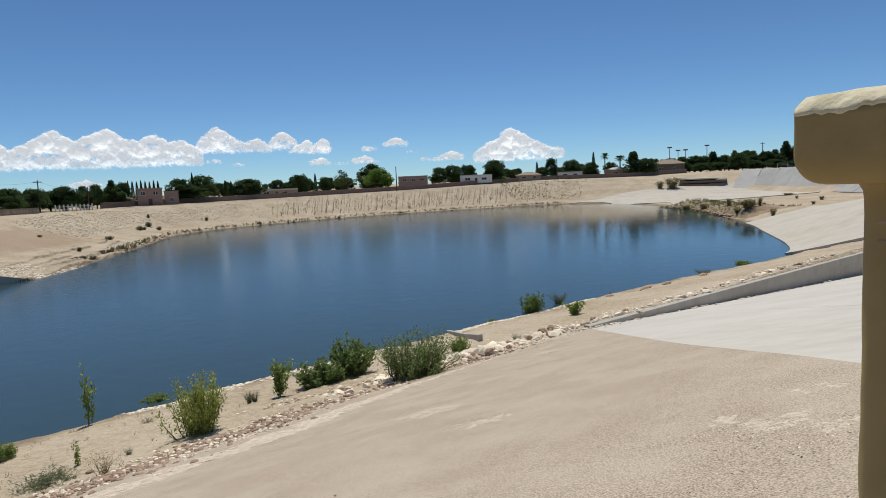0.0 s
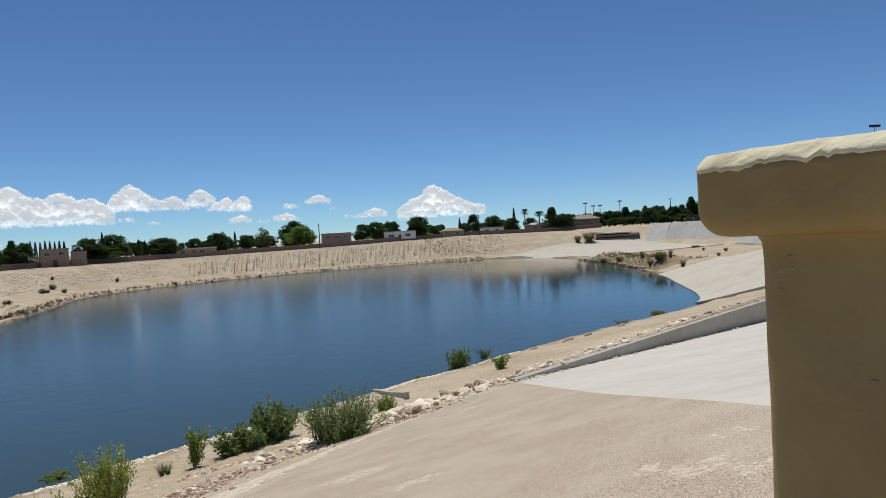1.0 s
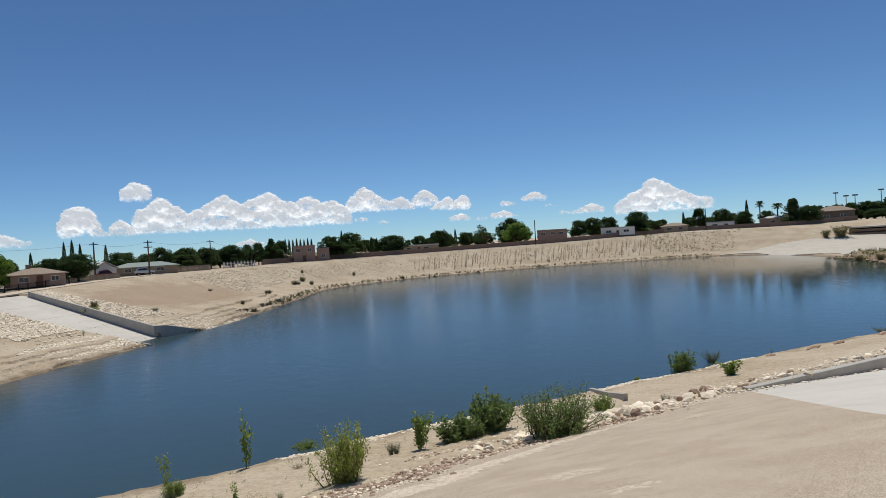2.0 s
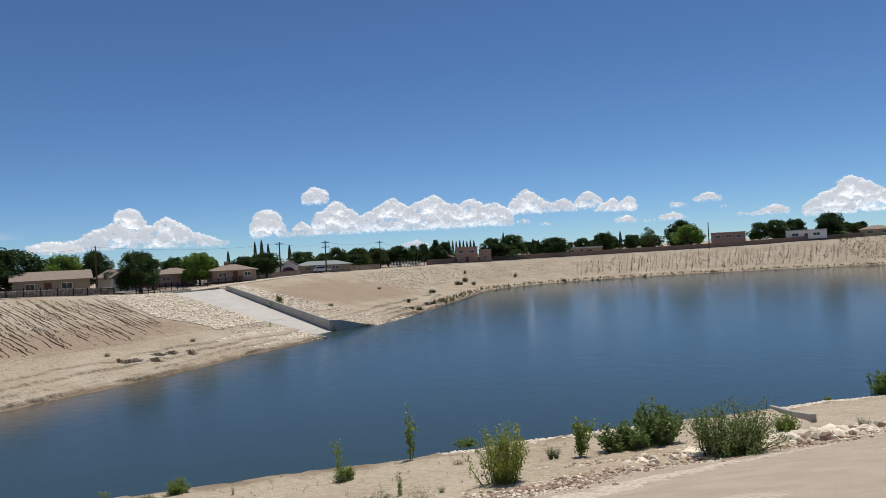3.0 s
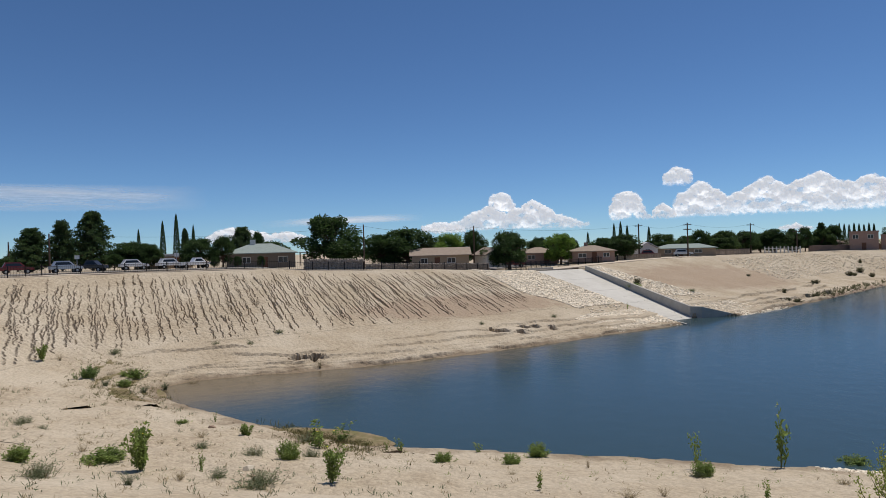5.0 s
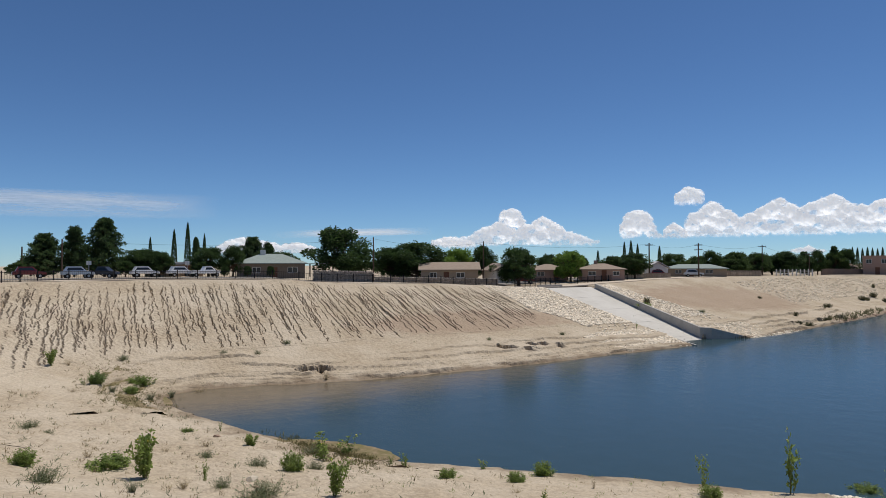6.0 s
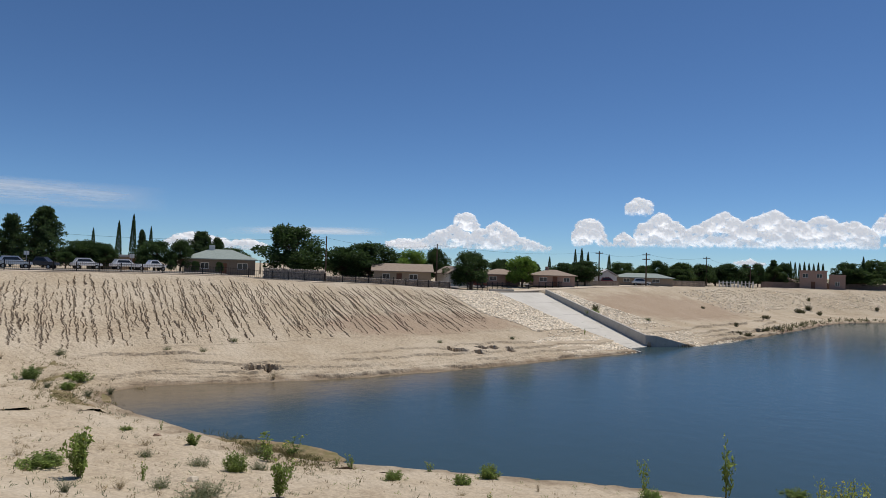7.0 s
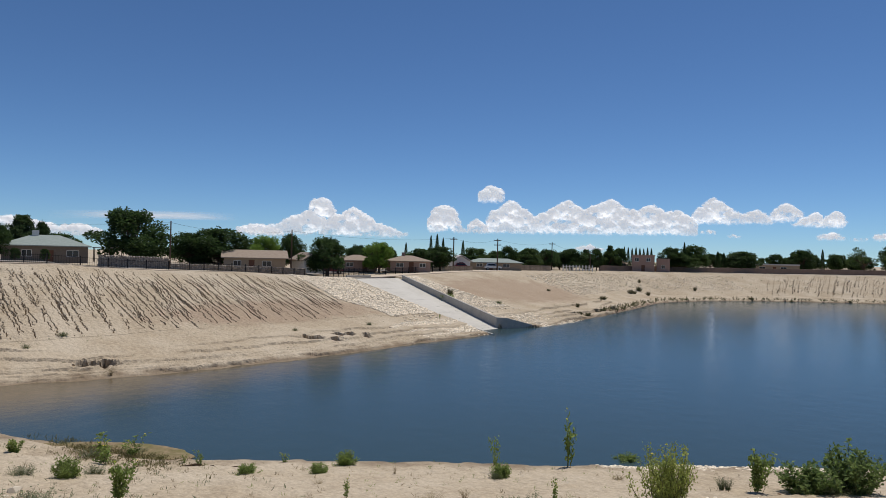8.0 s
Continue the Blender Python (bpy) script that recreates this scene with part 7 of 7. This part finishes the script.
# blue railing that runs on from the post, below the spectator
root = tagged(new("railing"), "blue-painted steel railing beside the cream post", "railing")
start, run = Vector((0.965, 0.975, 0)), Vector((-0.713, -0.701, 0))
for h in (8.95, 10.11):
    a, b = start + Vector((0, 0, h)), start + run * 1.9 + Vector((0, 0, h))
    bm = box(bmesh.new(), (0, -0.026, -0.026), (1.9, 0.026, 0.026), 0.006)
    bmesh.ops.transform(bm, verts=bm.verts, matrix=Matrix.Translation(a) @ Matrix.Rotation(math.atan2(run.y, run.x), 4, "Z"))
    part("rail", bm, BLUE_PAINT, root)
for k in range(15):
    v, f = [], []
    q = start + run * (0.08 + 0.125 * k)
    tube(v, f, q + Vector((0, 0, 8.6)), q + Vector((0, 0, 10.09)), 0.012, 0.012, 6)
    mesh_part("bar", v, f, BLUE_PAINT, root)


# ---------------------------------------------------------------- clouds
CLOUDS = [
    (82, [(57.7, 107), (55.9, 118), (54.5, 127), (53.6, 157), (52.3, 176), (51.7, 226), (51.0, 231), (50.3, 171), (49.3, 168), (48.6, 200), (47.8, 179), (46.9, 145), (45.4, 124), (44.1, 103)]),
    (105, [(41.7, 166), (41.2, 209), (40.5, 219), (39.9, 197), (39.6, 146), (38.7, 118)]),
    (105, [(38.2, 147), (37.8, 166), (37.1, 137)]),
    (227, [(37.3, 280), (36.7, 299), (35.9, 290)]),
    (108, [(36.6, 138), (36.3, 201), (35.6, 210), (34.9, 242), (33.9, 211), (32.9, 174), (31.5, 204), (30.0, 246), (28.8, 205), (27.4, 231), (26.3, 249), (25.6, 214), (24.2, 206), (23.1, 227), (22.2, 197), (21.1, 206), (20.0, 172)]),
    (151, [(19.7, 178), (19.1, 230), (18.4, 253), (17.5, 219), (16.4, 188), (15.2, 208), (14.3, 172)]),
    (159, [(14.0, 197), (13.2, 231), (12.4, 203)]),
    (143, [(12.6, 157), (11.9, 177), (11.2, 194)]),
    (139, [(10.9, 155), (10.2, 186), (9.8, 199), (9.5, 154)]),
    (118, [(19.1, 130), (18.4, 131)]),
    (102, [(17.1, 115), (16.5, 115)]),
    (97, [(10.7, 118), (10.1, 128), (9.5, 112)]),
    (94, [(8.7, 105), (8.0, 105)]),
    (43, [(29.2, 60), (28.1, 72), (27.1, 57)]),
    (76, [(-3.4, 123), (-4.5, 160), (-5.3, 169), (-6.1, 209), (-6.7, 199), (-7.5, 171), (-8.4, 151), (-9.4, 131), (-10.4, 120)]),
    (155, [(4.5, 174), (3.6, 194), (3.0, 180)]),
    (142, [(6.3, 164), (5.6, 159)]),
    (95, [(7.2, 118), (6.4, 127), (5.4, 106)]),
    (93, [(0.3, 109), (-1.2, 132), (-1.8, 118)]),
    (130, [(2.5, 140), (1.8, 134)]),
    (97, [(1.4, 111), (0.7, 106)]),
    (54, [(76.0, 86), (74.9, 113), (73.8, 119), (72.4, 103), (71.0, 91), (69.6, 101), (68.5, 85)]),
    (75, [(57.8, 113), (56.6, 125), (54.8, 107)]),
]
FAR = 2600.0
ARC = FAR * math.pi / 180  # metres for each degree of bearing
GRAIN = 2.4


def cumulus(base, skyline, seed):
    """A heap of billows under a skyline of (bearing in degrees, height): a relief swelling towards the basin, thin at its rim."""
    rng = random.Random(seed)
    b = np.array([q[0] for q in skyline][::-1])
    h = np.array([q[1] for q in skyline][::-1], float)
    span = max(0.4, b.max() - b.min())
    tallest = h.max() - base
    puffs = []
    for k in range(int(34 + span * 70)):
        bearing = rng.uniform(b.min() - 0.1, b.max() + 0.1)
        top = float(np.interp(bearing, b, h))
        room = max(6.0, top - base)
        r = min(room * 0.5, rng.choice((5, 6, 8, 10, 13, 18, 24)) * rng.uniform(0.85, 1.15), 9 + tallest * 0.32)
        z = top - r * rng.uniform(0.9, 1.1) if k % 2 else rng.uniform(base + r * 0.4, max(base + r * 0.5, top - r))
        puffs.append((bearing * ARC, z, r, rng.uniform(0, 0.8) * r))
    us = np.arange((b.min() - 0.5) * ARC, (b.max() + 0.5) * ARC, GRAIN)
    zs = np.arange(base - 10, h.max() + 14, GRAIN)
    U, Z = np.meshgrid(us, zs, indexing="ij")
    warp_u, warp_z, fine = (np.zeros_like(U) for _ in range(3))
    for i, u in enumerate(us):
        for j, z in enumerate(zs):
            warp_u[i, j] = 5.0 * noise.noise((u * 0.04, z * 0.04, seed)) + 3.2 * noise.noise((u * 0.12, z * 0.12, seed + 3.0))
            warp_z[i, j] = 4.0 * noise.noise((u * 0.05, z * 0.05, seed + 9.0)) + 2.6 * noise.noise((u * 0.13, z * 0.13, seed + 5.0))
            fine[i, j] = noise.noise((u * 0.09, z * 0.12, seed + 1.5)) + 0.5 * noise.noise((u * 0.23, z * 0.27, seed + 2.5))
    swell, rim = np.zeros_like(U), np.full_like(U, -50.0)
    for pu, pz, r, forward in puffs:
        gap = np.hypot((U + warp_u - pu) * 0.85, Z + warp_z - pz)
        dome = np.sqrt(np.maximum(0.0, r * r - gap * gap))
        swell = np.maximum(swell, np.where(dome > 0, dome + forward, 0.0))
        rim = np.maximum(rim, r - gap)
    ease = lambda lo, hi, v: (lambda t: t * t * (3 - 2 * t))(np.clip((v - lo) / (hi - lo), 0, 1))
    body = ease(-4.5, 8.0, rim + 3.0 * fine) * ease(-6.0, 13.0, Z - base + 5.0 * fine)
    hollow = np.zeros_like(U)
    for i, u in enumerate(us):
        for j, z in enumerate(zs):
            hollow[i, j] = noise.noise((u * 0.022, z * 0.035, seed + 20.0)) + 0.6 * noise.noise((u * 0.06, z * 0.08, seed + 30.0))
    depth_in = np.interp(U / ARC, b, h) - Z  # metres below the skyline
    body = body * (1 - 0.5 * ease(0.2, 0.7, hollow) * ease(6.0, 30.0, depth_in + 10.0 * fine))
    # more see-through towards the base: sky blue stands in for its grey shading
    body = body * (0.62 + 0.38 * ease(0.0, 0.55 * tallest + 8.0, Z - base + 7.0 * fine))
    keep = body > 0.01
    cells = keep[:-1, :-1] | keep[1:, :-1] | keep[:-1, 1:] | keep[1:, 1:]
    seen = np.zeros_like(cells)
    for i0, j0 in zip(*np.nonzero(cells)):
        if seen[i0, j0]:
            continue
        stack, island = [(i0, j0)], []
        seen[i0, j0] = True
        while stack:
            i, j = stack.pop()
            island.append((i, j))
            for p, q in ((i + 1, j), (i - 1, j), (i, j + 1), (i, j - 1)):
                if 0 <= p < cells.shape[0] and 0 <= q < cells.shape[1] and cells[p, q] and not seen[p, q]:
                    seen[p, q] = True
                    stack.append((p, q))
        if len(island) < 25:
            continue
        at, verts, weight, faces = {}, [], [], []
        for i, j in island:
            loop = []
            for p, q in ((i, j), (i, j + 1), (i + 1, j + 1), (i + 1, j)):
                if (p, q) not in at:
                    at[p, q] = len(verts)
                    dist = FAR + 5.0 * (seed % 12) - 0.8 * swell[p, q] - 1.5 * fine[p, q]
                    a = U[p, q] / ARC * math.pi / 180
                    verts.append((-math.sin(a) * dist, math.cos(a) * dist, Z[p, q]))
                    weight.append(float(body[p, q]))
                loop.append(at[p, q])
            faces.append(tuple(loop))
        ob = mesh_object("cloud", verts, faces, CLOUD, True)
        ob.data.attributes.new("thickness", "FLOAT", "POINT").data.foreach_set("value", weight)
        tagged(ob, "white cumulus cloud with flat base low in the sky", "cloud", group="fair-weather clouds")


for k, (base, skyline) in enumerate(CLOUDS):
    cumulus(base, skyline, k)


def cirrus(b0, b1, z0, z1, label):
    verts, faces = [], []
    nb, nz = 40, 12
    weight = []
    for i in range(nb + 1):
        for j in range(nz + 1):
            a, t, s = radians(b0 + (b1 - b0) * i / nb), j / nz, i / nb
            verts.append((-math.sin(a) * 4000, math.cos(a) * 4000, z0 + (z1 - z0) * t - 30 * s * s))
            weight.append(math.sin(math.pi * t) ** 0.9 * min(1, 4 * s, 3 * (1 - s)))
    faces = [(i * (nz + 1) + j, (i + 1) * (nz + 1) + j, (i + 1) * (nz + 1) + j + 1, i * (nz + 1) + j + 1) for i in range(nb) for j in range(nz)]
    ob = mesh_object("cirrus", verts, faces, CIRRUS, True)
    ob.data.attributes.new("thickness", "FLOAT", "POINT").data.foreach_set("value", weight)
    return tagged(ob, label, "cloud")


cirrus(76, 106, 270, 420, "thin white streak of high cloud")
cirrus(58, 72, 190, 240, "faint thin streak of high cloud")
